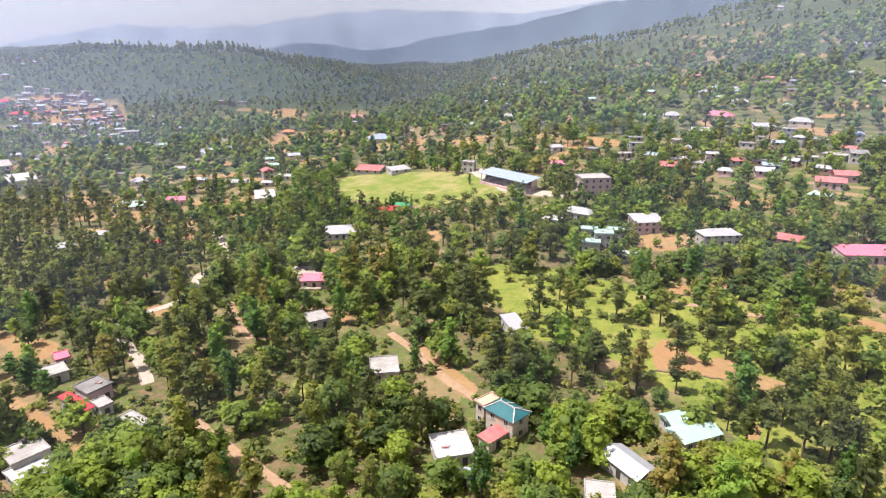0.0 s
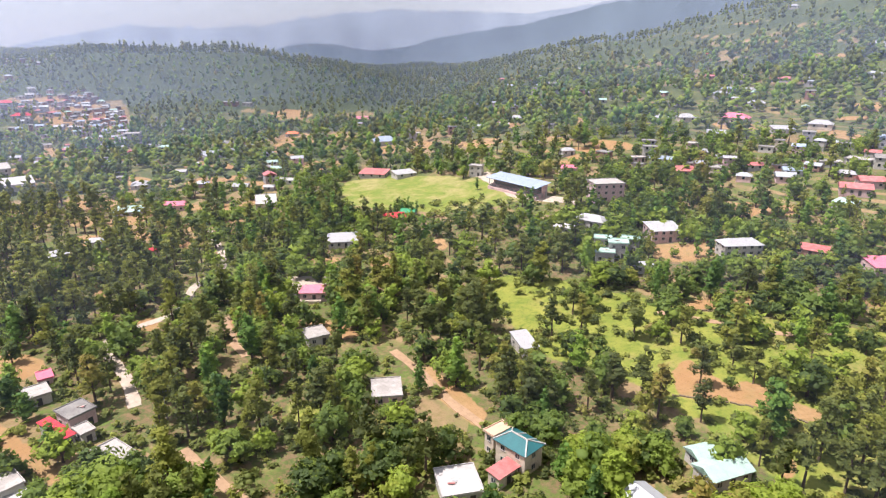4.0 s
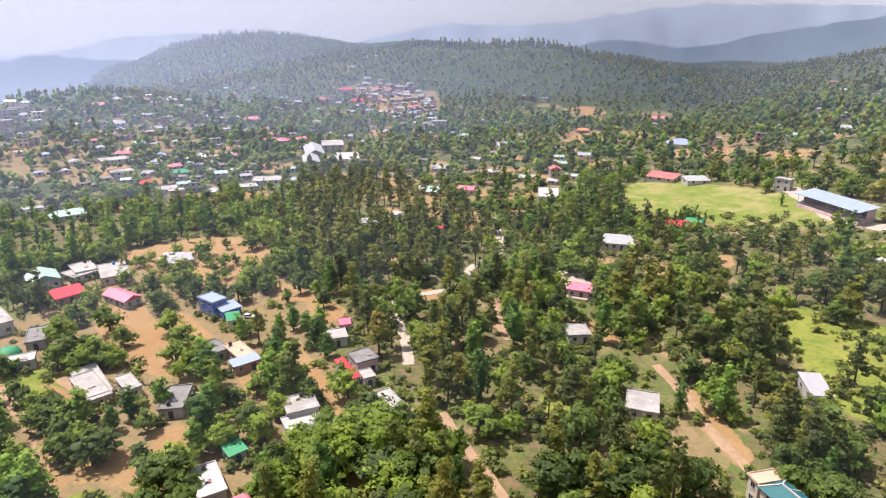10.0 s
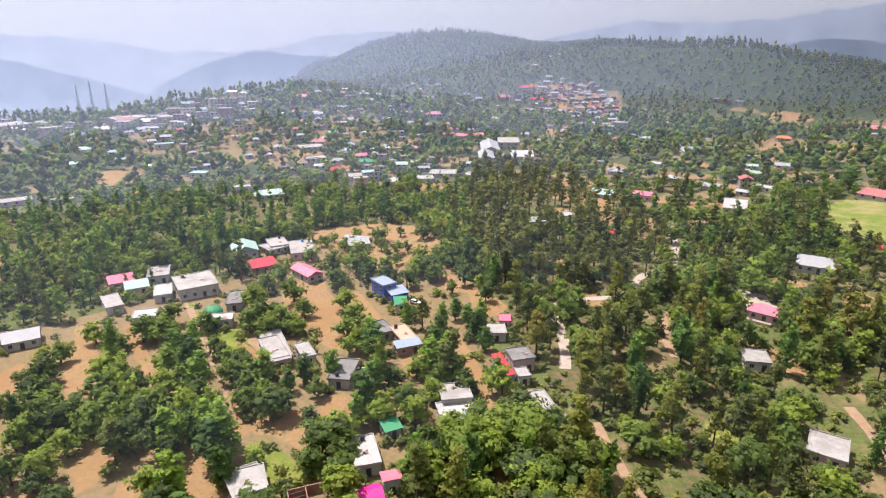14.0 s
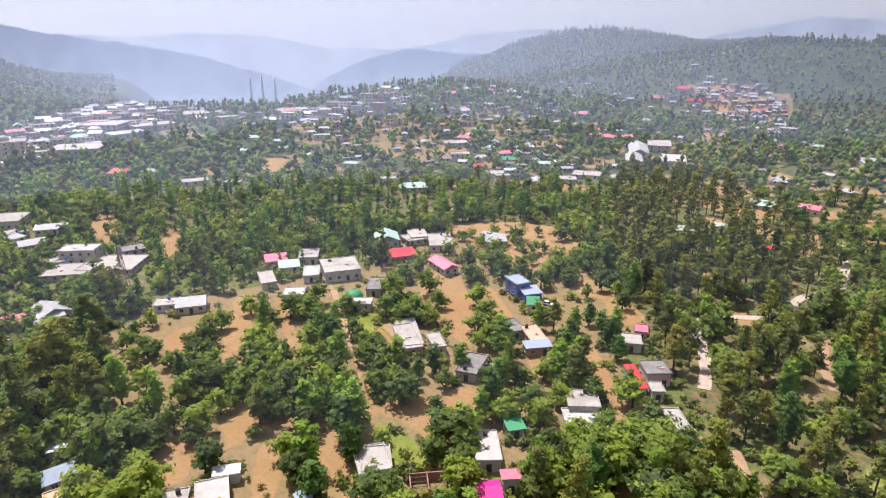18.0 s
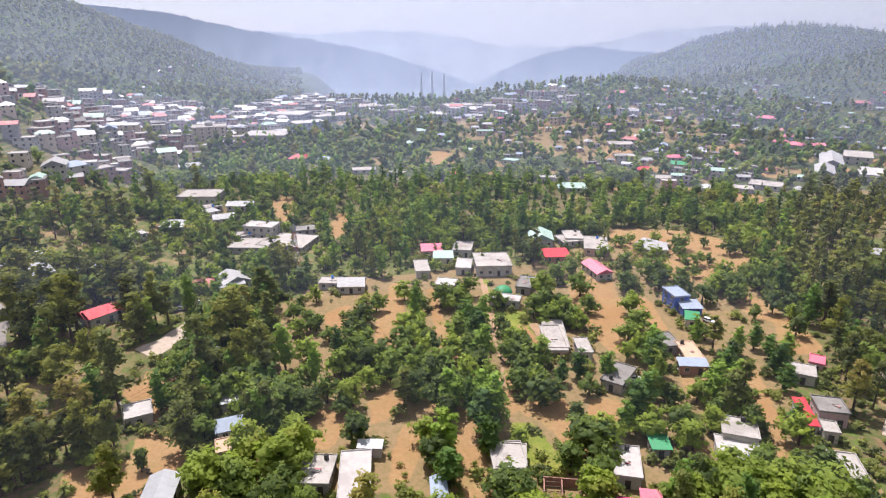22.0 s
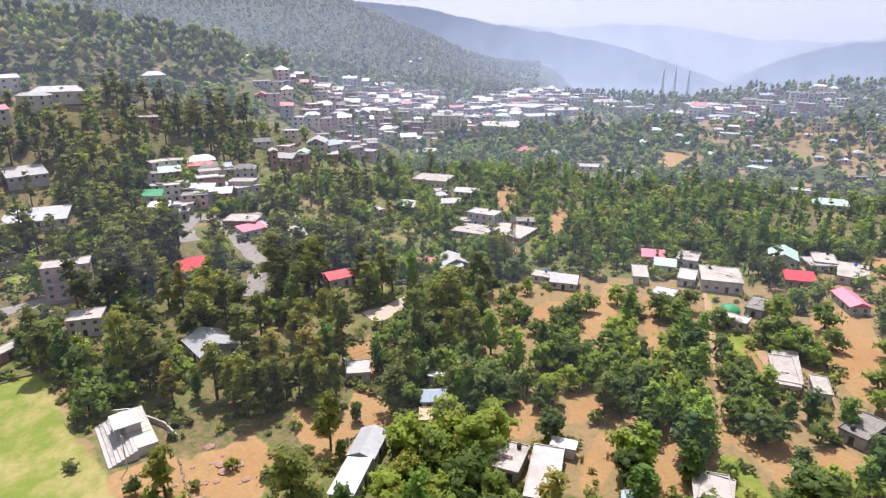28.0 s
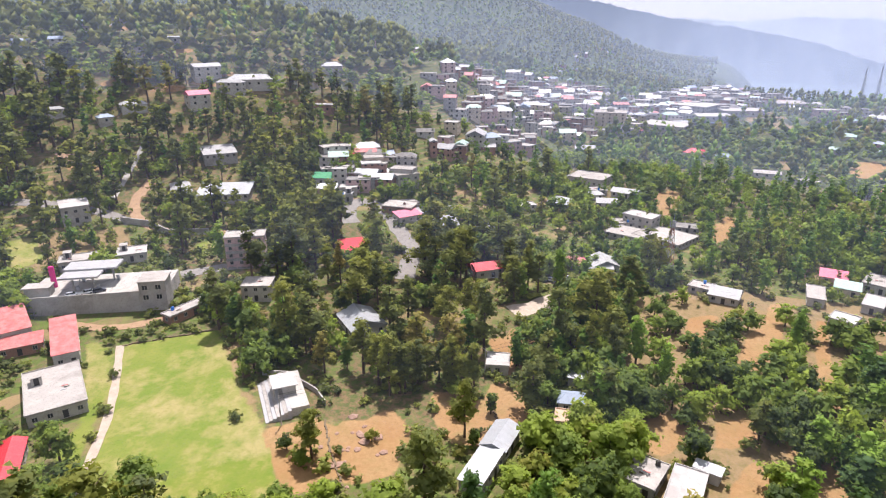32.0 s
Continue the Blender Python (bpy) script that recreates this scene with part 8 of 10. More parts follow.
quarter("side", 35, (-337.2, 581.6), (-197.1, 594.2), (-88.9, 426.1), (-90.9, 363.1), (-178.4, 389.7), (-241.2, 425.8))
quarter("side", 23, (-136.2, 832.6), (73.5, 710.7), (70.7, 438.5), (-37.0, 481.9))
quarter("side", 30, (68.1, 420.4), (151.3, 395.1), (260.7, 360.1), (210.0, 280.1), (150.3, 306.6), (91.0, 351.8))
quarter("side", 22, (117.3, 553.2), (265.9, 584.1), (353.1, 512.0), (282.4, 395.6), (194.6, 462.0))
quarter("side", 30, (-718.3, 263.4), (-577.7, 307.7), (-540.8, 380.0), (-432.4, 304.6), (-413.7, 209.8), (-504.1, 182.2))
quarter("side", 23, (-540.8, 380.0), (-492.8, 525.5), (-364.1, 379.3), (-395.0, 300.1))
quarter("side", 40, (-566.6, 832.1), (-468.9, 836.0), (-395.2, 774.7), (-299.9, 585.5), (-278.4, 481.4), (-366.9, 514.7))
quarter("side", 40, (-586.2, 339.3), (-573.6, 465.7), (-514.9, 592.6), (-457.8, 659.3), (-339.2, 484.8), (-268.0, 312.8), (-344.1, 259.2), (-426.9, 234.6))
quarter("side", 14, (-657.5, 296.2), (-546.1, 315.5), (-472.8, 260.8), (-544.6, 215.9))
quarter("side", 16, (44.3, 888.7), (170.9, 709.6), (122.8, 499.2), (58.6, 565.3))
quarter("side", 13, (-352.7, -349.7), (-776.0, -580.1), (-373.1, -262.0), (-291.7, -263.7), (-268.2, -292.0))
tagged(new("far_town", mesh_of("far_town", FAR_TOWN.v, FAR_TOWN.f, FAR_TOWN.mats, FAR_TOWN.m)), "crowded far houses of the hill town and its outskirts", "houses", kind="stuff")
# ---- things of their own kind ----
CLEAR = []  # plan circles kept free of trees


def sports_stand(x, y, turn, long):
    """A tiered stand under a sloping metal roof on posts."""
    ob = thing("sports_stand", x, y, turn, "concrete sports stand under a pale blue metal roof beside the field", "sports stand")
    TAKEN.append((x, y, long * 0.4))
    CLEAR.append((x, y, long * 0.55))
    for k in range(6):
        part("tier", Shape().box(-long / 2, -6 + 1.4 * k, -1.5, long / 2, -4.6 + 1.4 * k, 0.5 + 0.5 * k), ROOF_SLAB if k % 2 else WALL_PINK, ob)
    part("back_wall", Shape().box(-long / 2, 2.4, -1.5, long / 2, 2.8, 6.5), CONCRETE, ob)
    for sx in (-long / 2, long / 2 - 0.4):
        part("side_wall", Shape().box(sx, -1.5, -1.5, sx + 0.4, 2.4, 5.9), WALL_PINK, ob)
    v = [(-long / 2 - 1, -7.0, 5.2), (long / 2 + 1, -7.0, 5.2), (long / 2 + 1, 4.5, 6.9), (-long / 2 - 1, 4.5, 6.9)]
    part("roof", Shape().add(v + [(a, b, c + 0.2) for a, b, c in v], [(3, 2, 1, 0), (4, 5, 6, 7), (0, 1, 5, 4), (1, 2, 6, 5), (2, 3, 7, 6), (3, 0, 4, 7)]), TIN_BLUE, ob)
    for k in range(7):
        u = -long / 2 + 0.5 + k * (long - 1) / 6
        part("post", Shape().tube([(u, -5.2, 0.3), (u, -5.2, 5.45)], [0.14, 0.14], 6), STEEL, ob)


def pavilion(x, y, turn):
    """Broad concrete seating steps with a flat-roofed shelter in their middle."""
    ob = thing("seating_steps", x, y, turn, "weathered concrete seating steps with a small shelter beside the lawn", "seating steps")
    ob.scale = (1.2, 1.2, 1.0)
    TAKEN.append((x, y, 10))
    for k in range(7):
        part("step", Shape().box(-8.3, -4.7 + 0.8 * k, -1.5, 8.3, -3.9 + 0.8 * k, 0.35 + 0.34 * k), ROOF_SLAB if k % 2 else TIN_WHITE, ob)
    part("platform", Shape().box(-8.0, 0.9, -1.5, 7.6, 4.8, 2.5), CONCRETE, ob)
    part("shelter_roof", Shape().box(-3.9, -2.2, 5.0, 2.2, 3.4, 5.25), ROOF_WHITE, ob)
    part("shelter_wall", Shape().box(-3.6, 2.6, 2.5, 1.9, 2.9, 5.0), WALL_GREY, ob)
    for u in (-3.6, 1.6):
        part("shelter_side", Shape().box(u, 0.0, 2.4, u + 0.3, 2.6, 5.0), WALL_GREY, ob)
        part("shelter_post", Shape().box(u, -2.0, 1.2, u + 0.3, -1.7, 5.0), WALL_GREY, ob)


def car(x, y, turn, paint, label, z=None):
    ob = thing("car", x, y, turn, label, "car", "parked cars", z=(ground_at(x, y) + 0.18) if z is None else z)
    prof = [(-2.1, 0.35), (2.1, 0.35), (2.12, 0.75), (1.3, 0.92), (-2.0, 0.95), (-2.12, 0.7)]
    s = Shape()
    n = len(prof)
    s.add([(a, -0.82, b) for a, b in prof] + [(a, 0.82, b) for a, b in prof], [tuple(range(n))[::-1], tuple(range(n, 2 * n))] + [(i, (i + 1) % n, n + (i + 1) % n, n + i) for i in range(n)])
    part("body", s, paint, ob)
    part("cabin", Shape().add([(-1.9, -0.76, 0.94), (1.0, -0.76, 0.92), (1.0, 0.76, 0.92), (-1.9, 0.76, 0.94), (-1.6, -0.62, 1.42), (0.35, -0.62, 1.44), (0.35, 0.62, 1.44), (-1.6, 0.62, 1.42)],
                              [(4, 5, 6, 7), (0, 1, 5, 4), (1, 2, 6, 5), (2, 3, 7, 6), (3, 0, 4, 7)]), GLASS, ob)
    part("car_roof", Shape().box(-1.6, -0.62, 1.425, 0.35, 0.62, 1.47), paint, ob)
    for u in (-1.35, 1.35):
        for w in (-0.83, 0.63):
            ring = [(u + 0.32 * math.cos(k * 0.785), 0.32 + 0.32 * math.sin(k * 0.785)) for k in range(8)]
            part("wheel", Shape().add([(a, w, b) for a, b in ring] + [(a, w + 0.2, b) for a, b in ring], [tuple(range(8)), tuple(range(15, 7, -1))] + [(i, i + 8, (i + 1) % 8 + 8, (i + 1) % 8) for i in range(8)]), DARK, ob)


n = Nodes("car_paint_white")
CAR_WHITE = n.end(n.mix(n.noise(2), (0.75, 0.75, 0.75), (0.68, 0.68, 0.68)), 0.3)
n = Nodes("car_paint_dark")
CAR_DARK = n.end(n.mix(n.noise(2), (0.06, 0.07, 0.10), (0.09, 0.09, 0.11)), 0.3)
n = Nodes("car_paint_yellow")
CAR_YELLOW = n.end(n.mix(n.noise(2), (0.75, 0.40, 0.04), (0.65, 0.35, 0.05)), 0.4)


def fuel_station(x, y, turn, z):
    """A fuel station on a walled platform: canopies on columns, pumps, office and a sign pillar."""
    ob = thing("fuel_station", x, y, turn, "roadside fuel station on a high walled platform with pale canopies", "fuel station", z=z)
    ob.scale = (1.2, 1.2, 1.1)
    TAKEN.append((x, y, 22))
    CLEAR.append((x, y, 18))
    part("platform", Shape().box(-19, -7.5, -7.0, 19, 9.5, 0), CONCRETE, ob)
    part("parapet", Shape().box(-19, -7.7, -7.0, 12, -7.4, 0.7), WALL_GREY, ob)
    for k, (x0, y0, x1, y1, h) in enumerate(((-10, 0.5, 4.5, 7.5, 5.2), (-9.5, -5.0, 1.0, 0.2, 4.7))):
        c = part("canopy", Shape().box(x0, y0, h, x1, y1, h + 0.6), TIN_WHITE, ob)
        for u in (x0 + 2.5, x1 - 2.5):
            part("column", Shape().box(u, (y0 + y1) / 2 - 0.2, 0, u + 0.4, (y0 + y1) / 2 + 0.2, h), WALL_WHITE, ob)
            part("pump", Shape().box(u + 0.9, (y0 + y1) / 2 - 0.3, 0, u + 1.6, (y0 + y1) / 2 + 0.3, 1.7), TIN_WHITE, ob)
    part("office", Shape().box(-18.5, -5.5, 0, -12, -2.0, 2.8), WALL_WHITE, ob)
    part("office_roof", Shape().box(-18.9, -5.9, 2.8, -11.6, -1.6, 3.05), ROOF_SLAB, ob)
    part("shop", Shape().box(12, -7.6, -5.0, 19.2, -1.0, 3.4), WALL_GREY, ob)
    part("shop_roof", Shape().box(11.7, -7.9, 3.4, 19.5, -0.7, 3.65), ROOF_SLAB, ob)
    for u in (13.6, 17.2):
        for h in (-1.6, 1.6):
            put_window(ob, pose(u, -7.604, h), 1.6, 1.6)
    part("sign_pillar", Shape().box(-13.9, 1.0, 0, -12.5, 1.6, 7.0), TIN_MAGENTA, ob, "tall magenta sign pillar")
    for u, w, p, t in ((-6.0, -6.3, CAR_WHITE, 20), (-2.6, -5.4, CAR_WHITE, 200), (0.6, -4.6, CAR_DARK, 30), (10.5, 3.5, CAR_WHITE, 80)):
        a, u, w = radians(turn), u * 1.2, w * 1.2
        car(x + u * math.cos(a) - w * math.sin(a), y + u * math.sin(a) + w * math.cos(a), turn + t, p, "small car parked on the fuel station platform", z=z + 0.02)


def lattice_mast(x, y, tall, wide, bands, label, name="radio_mast", bar=0.2):
    """A four-legged lattice mast that tapers; bands gives its colours from the foot."""
    ob = thing(name, x, y, 20, label, name.replace("_", " "), "masts")
    n = len(bands)
    r = [wide / 2 * (1 - 0.85 * k / n) for k in range(n + 1)]
    for k, mat in enumerate(bands):
        z0, z1 = tall * k / n, tall * (k + 1) / n
        s = Shape()
        c0 = [(r[k] * a, r[k] * b, z0 - (1.0 if k == 0 else 0)) for a, b in ((-1, -1), (1, -1), (1, 1), (-1, 1))]
        c1 = [(r[k + 1] * a, r[k + 1] * b, z1) for a, b in ((-1, -1), (1, -1), (1, 1), (-1, 1))]
        for i in range(4):
            s.beam(c0[i], c1[i], bar).beam(c0[i], c1[(i + 1) % 4], bar * 0.6).beam(c0[(i + 1) % 4], c1[i], bar * 0.6).beam(c1[i], c1[(i + 1) % 4], bar * 0.6)
        part("section", s, mat, ob)
    part("aerial", Shape().tube([(0, 0, tall), (0, 0, tall + 3)], [0.12, 0.05], 6), STEEL, ob)
    if name == "mobile_mast":
        for k in range(3):
            a = k * 2.1
            part("panel_aerial", Shape().box(1.1 * math.cos(a) - 0.2, 1.1 * math.sin(a) - 0.2, tall - 2.6, 1.1 * math.cos(a) + 0.2, 1.1 * math.sin(a) + 0.2, tall - 0.4), TIN_WHITE, ob)


n = Nodes("mast_red")
MAST_RED = n.end(n.mix(n.noise(1), (0.36, 0.15, 0.09), (0.30, 0.14, 0.09)), 0.6)
n = Nodes("mast_white")
MAST_WHITE = n.end(n.mix(n.noise(1), (0.46, 0.44, 0.42), (0.40, 0.38, 0.36)), 0.6)


def pole_line(points, label):
    """Concrete power poles with cross-arms; each wire hangs from pole to pole."""
    tops = []
    for x, y in points:
        ob = thing("power_pole", x, y, 35, label, "power pole", "power poles")
        part("pole", Shape().tube([(0, 0, -1), (0, 0, 8.6)], [0.17, 0.11], 7), CONCRETE, ob)
        part("cross_arm", Shape().box(-1.0, -0.06, 8.0, 1.0, 0.06, 8.14), STEEL, ob)
        for u in (-0.9, 0.9):
            part("insulator", Shape().tube([(u, 0, 8.14), (u, 0, 8.34)], [0.07, 0.05], 6), WALL_WHITE, ob)
        tops.append(ob.matrix_world)
    for a, b in zip(tops, tops[1:]):
        for u in (-0.9, 0.9):
            p, q = a @ Vector((u, 0, 8.34)), b @ Vector((u, 0, 8.34))
            s = Shape()
            pts = [p.lerp(q, k / 8) - Vector((0, 0, 4 * 0.7 * (k / 8) * (1 - k / 8))) for k in range(9)]
            for c, d in zip(pts, pts[1:]):
                s.beam(c, d, 0.05)
            tagged(new("power_line", s.mesh("power_line", DARK)), "thin dark power line hanging between poles", "power line", "power lines")


def wall_along(mat, tall, thick, label, *points):
    """A free-standing or retaining wall along points in plan."""
    s = Shape()
    for (ax, ay), (bx, by) in zip(points, points[1:]):
        n = max(1, int(math.hypot(bx - ax, by - ay) / 4))
        for k in range(n):
            p, q = [(ax + (bx - ax) * (k + j) / n, ay + (by - ay) * (k + j) / n) for j in (0, 1)]
            dx, dy = q[0] - p[0], q[1] - p[1]
            m = thick / 2 / math.hypot(dx, dy)
            c = [(p[0] - dy * m, p[1] + dx * m), (p[0] + dy * m, p[1] - dx * m), (q[0] + dy * m, q[1] - dx * m), (q[0] - dy * m, q[1] + dx * m)]
            z = [ground_at(*p), ground_at(*p), ground_at(*q), ground_at(*q)]
            s.add([(u, v, w - 2) for (u, v), w in zip(c, z)] + [(u, v, w + tall) for (u, v), w in zip(c, z)],
                  [(3, 2, 1, 0), (4, 5, 6, 7), (0, 1, 5, 4), (1, 2, 6, 5), (2, 3, 7, 6), (3, 0, 4, 7)])
    tagged(new("boundary_wall", s.mesh("boundary_wall", mat)), label, "wall", kind="structure")


def yard(x, y, turn, w, d, mat, label):
    """A levelled, paved yard."""
    z = max(ground_at(x + a * math.cos(radians(turn)) - b * math.sin(radians(turn)), y + a * math.sin(radians(turn)) + b * math.cos(radians(turn))) for a in (-w / 2, 0, w / 2) for b in (-d / 2, 0, d / 2))
    ob = tagged(new("paved_yard", Shape().box(-w / 2, -d / 2, -2.5, w / 2, d / 2, 0.12, 0.02).mesh("paved_yard", mat)), label, "yard", kind="structure")
    ob.matrix_world = pose(x, y, z, 0, 0, turn)
    CLEAR.append((x, y, 0.5 * min(w, d)))


def dome(x, y, r, mat, label, lift=0.0):
    ob = thing("dome", x, y, 0, label, "dome", z=ground_at(x, y) + lift)
    part("drum", Shape().tube([(0, 0, -1.5), (0, 0, 1.6)], [r, r], 16), WALL_WHITE, ob)
    part("shell", Shape().tube([(0, 0, 1.6 + r * 0.8 * math.sin(k * 0.26)) for k in range(7)], [max(0.05, 1.06 * r * math.cos(k * 0.26)) for k in range(7)], 16), mat, ob)


sports_stand(37.2, 332.4, -50.8, 36)
pavilion(-130.7, -79.4, 36.2)
fuel_station(-166.3, -166.9, 114.6, 9.8)
yard(-57, 227, 2, 18, 26, PATH, "pale paved yard round a pink-roofed house")
house(-50.4, 219.6, 2, 10.2, 7.2, 3.3, "hip", WALL_PINK, TIN_PINK, "pink house with a pink hipped tin roof on a paved yard", lift=0.4)
dome(-201.6, 98.4, 3.4, TIN_GREEN, "green dome of a small prayer house beside a white roof")
house(-596, 0, 88, 28, 22, 12.5, "flat", WALL_CREAM, ROOF_SLAB, "large cream hall with tall windows in the town", kind="town_hall", detail=1)
dome(-596, 0, 3.4, ROOF_WHITE, "small pale dome on the roof of a cream hall", lift=12.8)
for a, r, tall in ((71.7, 828, 37), (70.75, 832, 40), (69.7, 828, 37)):
    lattice_mast(-r * math.sin(radians(a)), r * math.cos(radians(a)), tall, 3.6, [STEEL] * 6, "tall thin steel lattice mast on the crest", bar=0.2)
lattice_mast(-768 * math.sin(radians(56.2)), 768 * math.cos(radians(56.2)), 18, 1.6, [STEEL] * 4, "slender steel mast on the crest")
lattice_mast(-247, 27, 24, 3.6, [MAST_RED, MAST_WHITE] * 4, "red and white lattice mobile phone mast among trees", "mobile_mast", 0.13)
pole_line([(-120, -74), (-142, -53), (-157, -29), (-180, -5)], "grey concrete power pole on the terraces")
pole_line([(-74, 142), (-84, 180), (-62, 206)], "grey concrete power pole among the trees")
for x, y, t, p, l in ((-235, -10, 40, CAR_WHITE, "white van parked on the paved square"), (-240, -4, 100, CAR_DARK, "dark car parked on the paved square"), (-232, -17, 80, CAR_WHITE, "white car parked on the paved square"),
                      (-131.4, 106.8, 60, CAR_WHITE, "white van parked in a walled yard"), (-295, -74, 70, CAR_WHITE, "white car on the town road"), (-278, -66, 75, CAR_DARK, "dark car on the town road"),
                      (-310, -84, 70, CAR_YELLOW, "yellow van on the town road"), (-154, 154, 20, CAR_WHITE, "white car beside a blue building"), (-77, 25, 130, CAR_YELLOW, "yellow van beside a white-roofed house")):
    car(x, y, t, p, l)
wall_along(WALL_GREY, 2.8, 0.6, "rough grey retaining wall below the hill road", (-223.7, -207.2), (-225.6, -194), (-221, -181), (-228, -166))
wall_along(CONCRETE, 1.5, 0.4, "low stone wall behind the seating steps", (-140.4, -91), (-142, -84), (-136, -72), (-131, -67))
wall_along(WALL_GREY, 2.4, 0.5, "dark stone retaining wall above a road", (-266, -94), (-271, -79), (-266, -67))


def boulders(x, y, spread, count):
    """Reddish broken rock on a bare slope, each stone a piece of it."""
    rng = random.Random(8)
    ob = thing("rock_outcrop", x, y, 0, "outcrop of reddish broken rock on a bare slope", "rocks")
    for k in range(count):
        u, v = rng.gauss(0, spread), rng.gauss(0, spread * 0.6)
        r = rng.uniform(0.5, 1.5)
        z = ground_at(x + u, y + v) - ground_at(x, y)
        s = Shape().add([(u + a * r * rng.uniform(0.7, 1.3), v + b * r * rng.uniform(0.7, 1.3), z + c * r * 0.55 * rng.uniform(0.7, 1.2)) for a, b, c in ICO], ICO_F)
        part("rock", s, ROCK, ob)


n = Nodes("red_rock")
ROCK = n.end(n.mix(n.noise(0.8, 6, "World", 0.7), (0.22, 0.12, 0.085), (0.36, 0.25, 0.19)), 0.95)
boulders(-118, -52, 7, 26)


def terrace_wall(*points):
    """A low dry-stone wall at a terrace's edge, uneven along its top."""
    s, rng = Shape(), random.Random(int(points[0][0] * 3 + points[0][1]))
    for (ax, ay), (bx, by) in zip(points, points[1:]):
        n = max(1, int(math.hypot(bx - ax, by - ay) / 1.6))
        for k in range(n):
            f = (k + 0.5) / n
            x, y = ax + (bx - ax) * f + rng.gauss(0, 0.15), ay + (by - ay) * f + rng.gauss(0, 0.15)
            z, a, q, h = ground_at(x, y), math.atan2(by - ay, bx - ax) + rng.gauss(0, 0.12), rng.uniform(0.75, 1.0), rng.uniform(0.2, 0.5)
            c, d = math.cos(a), math.sin(a)
            v = [(-q, -0.3, -0.5), (q, -0.3, -0.5), (q, 0.3, -0.5), (-q, 0.3, -0.5), (-q * 0.9, -0.22, h), (q * 0.9, -0.22, h * rng.uniform(0.8, 1.1)), (q * 0.9, 0.22, h), (-q * 0.9, 0.22, h)]
            s.add([(x + u * c - w * d, y + u * d + w * c, z + t) for u, w, t in v], [(3, 2, 1, 0), (4, 5, 6, 7), (0, 1, 5, 4), (1, 2, 6, 5), (2, 3, 7, 6), (3, 0, 4, 7)])
    tagged(new("terrace_wall", s.mesh("terrace_wall", STONE)), "low dry-stone wall along the edge of a terrace", "stone wall", kind="structure")


n = Nodes("field_stone")
STONE = n.end(n.mix(n.noise(1.5, 6, "World", 0.7), (0.10, 0.075, 0.048), (0.20, 0.15, 0.095)), 0.95)


def unfinished_building(x, y, turn, w, d):
    """Brick walls of uneven height round two rooms, still without a roof."""
    ob = thing("unfinished_building", x, y, turn, "unfinished brick building without a roof on bare soil", "building")
    TAKEN.append((x, y, 0.36 * (w + d)))
    for x0, y0, x1, y1, h in ((-w / 2, -d / 2, w / 2, -d / 2 + 0.25, 1.6), (-w / 2, d / 2 - 0.25, w / 2, d / 2, 2.4), (-w / 2, -d / 2 + 0.25, -w / 2 + 0.25, d / 2 - 0.25, 2.1), (w / 2 - 0.25, -d / 2 + 0.25, w / 2, d / 2 - 0.25, 2.6), (-0.1, -d / 2 + 0.25, 0.15, d / 2 - 0.25, 2.2)):
        part("wall", Shape().box(x0, y0, -1.0, x1, y1, h), WALL_BRICK, ob)
    for k in range(3):
        part("beam", Shape().beam((-w / 2 + 0.4, -d / 4 + k * d / 4, 2.2), (-0.3, -d / 4 + k * d / 4, 2.3), 0.16), BARK, ob)


unfinished_building(-97.3, 63.1, 62, 8.0, 6.0)
# ---- low dry-stone walls along the terraces ----
terrace_wall((-53.8, 195.6), (-36.1, 186.8), (-28.3, 186.9))
terrace_wall((-9.8, 149.8), (-8.0, 135.1), (-3.3, 127.0))
terrace_wall((58.9, 147.0), (76.7, 139.9), (88.8, 130.5))
terrace_wall((79.1, 193.6), (91.9, 190.9), (104.8, 192.7))
terrace_wall((-143.3, -141.3), (-151.7, -130.3), (-160.7, -118.9))
terrace_wall((-125.2, -64.5), (-115.1, -58.9), (-102.7, -50.0))
terrace_wall((-141.0, -24.7), (-133.5, -19.5), (-136.7, -12.8))
# ---- where trees stand ----
def patchy(x, y, size, seed):
    """Smooth value noise between 0 and 1."""
    u, v = x / size, y / size
    i, j = np.floor(u), np.floor(v)
    f, g = u - i, v - j
    f, g = f * f * (3 - 2 * f), g * g * (3 - 2 * g)

    def at(a, b):
        h = np.sin(a * 127.1 + b * 311.7 + seed * 74.7) * 43758.5453
        return h - np.floor(h)
    return (at(i, j) * (1 - f) + at(i + 1, j) * f) * (1 - g) + (at(i, j + 1) * (1 - f) + at(i + 1, j + 1) * f) * g


MIXES = {  # shares of pine, broadleaf, poplar, bush; how full
    "pine": (0.80, 0.12, 0.00, 0.08, 1.00), "mixed": (0.38, 0.40, 0.07, 0.15, 0.82), "pinegrass": (0.52, 0.26, 0.02, 0.20, 1.0),
    "broad": (0.05, 0.75, 0.08, 0.12, 0.95), "valley": (0.02, 0.74, 0.18, 0.06, 1.0), "poplar": (0.0, 0.48, 0.49, 0.03, 0.9),
    "rows": (0.02, 0.60, 0.14, 0.24, 0.34), "scrub": (0.10, 0.15, 0.0, 0.75, 0.60), "tallpine": (0.80, 0.12, 0.03, 0.05, 0.72), "open": (0.16, 0.52, 0.10, 0.22, 1.0),
}


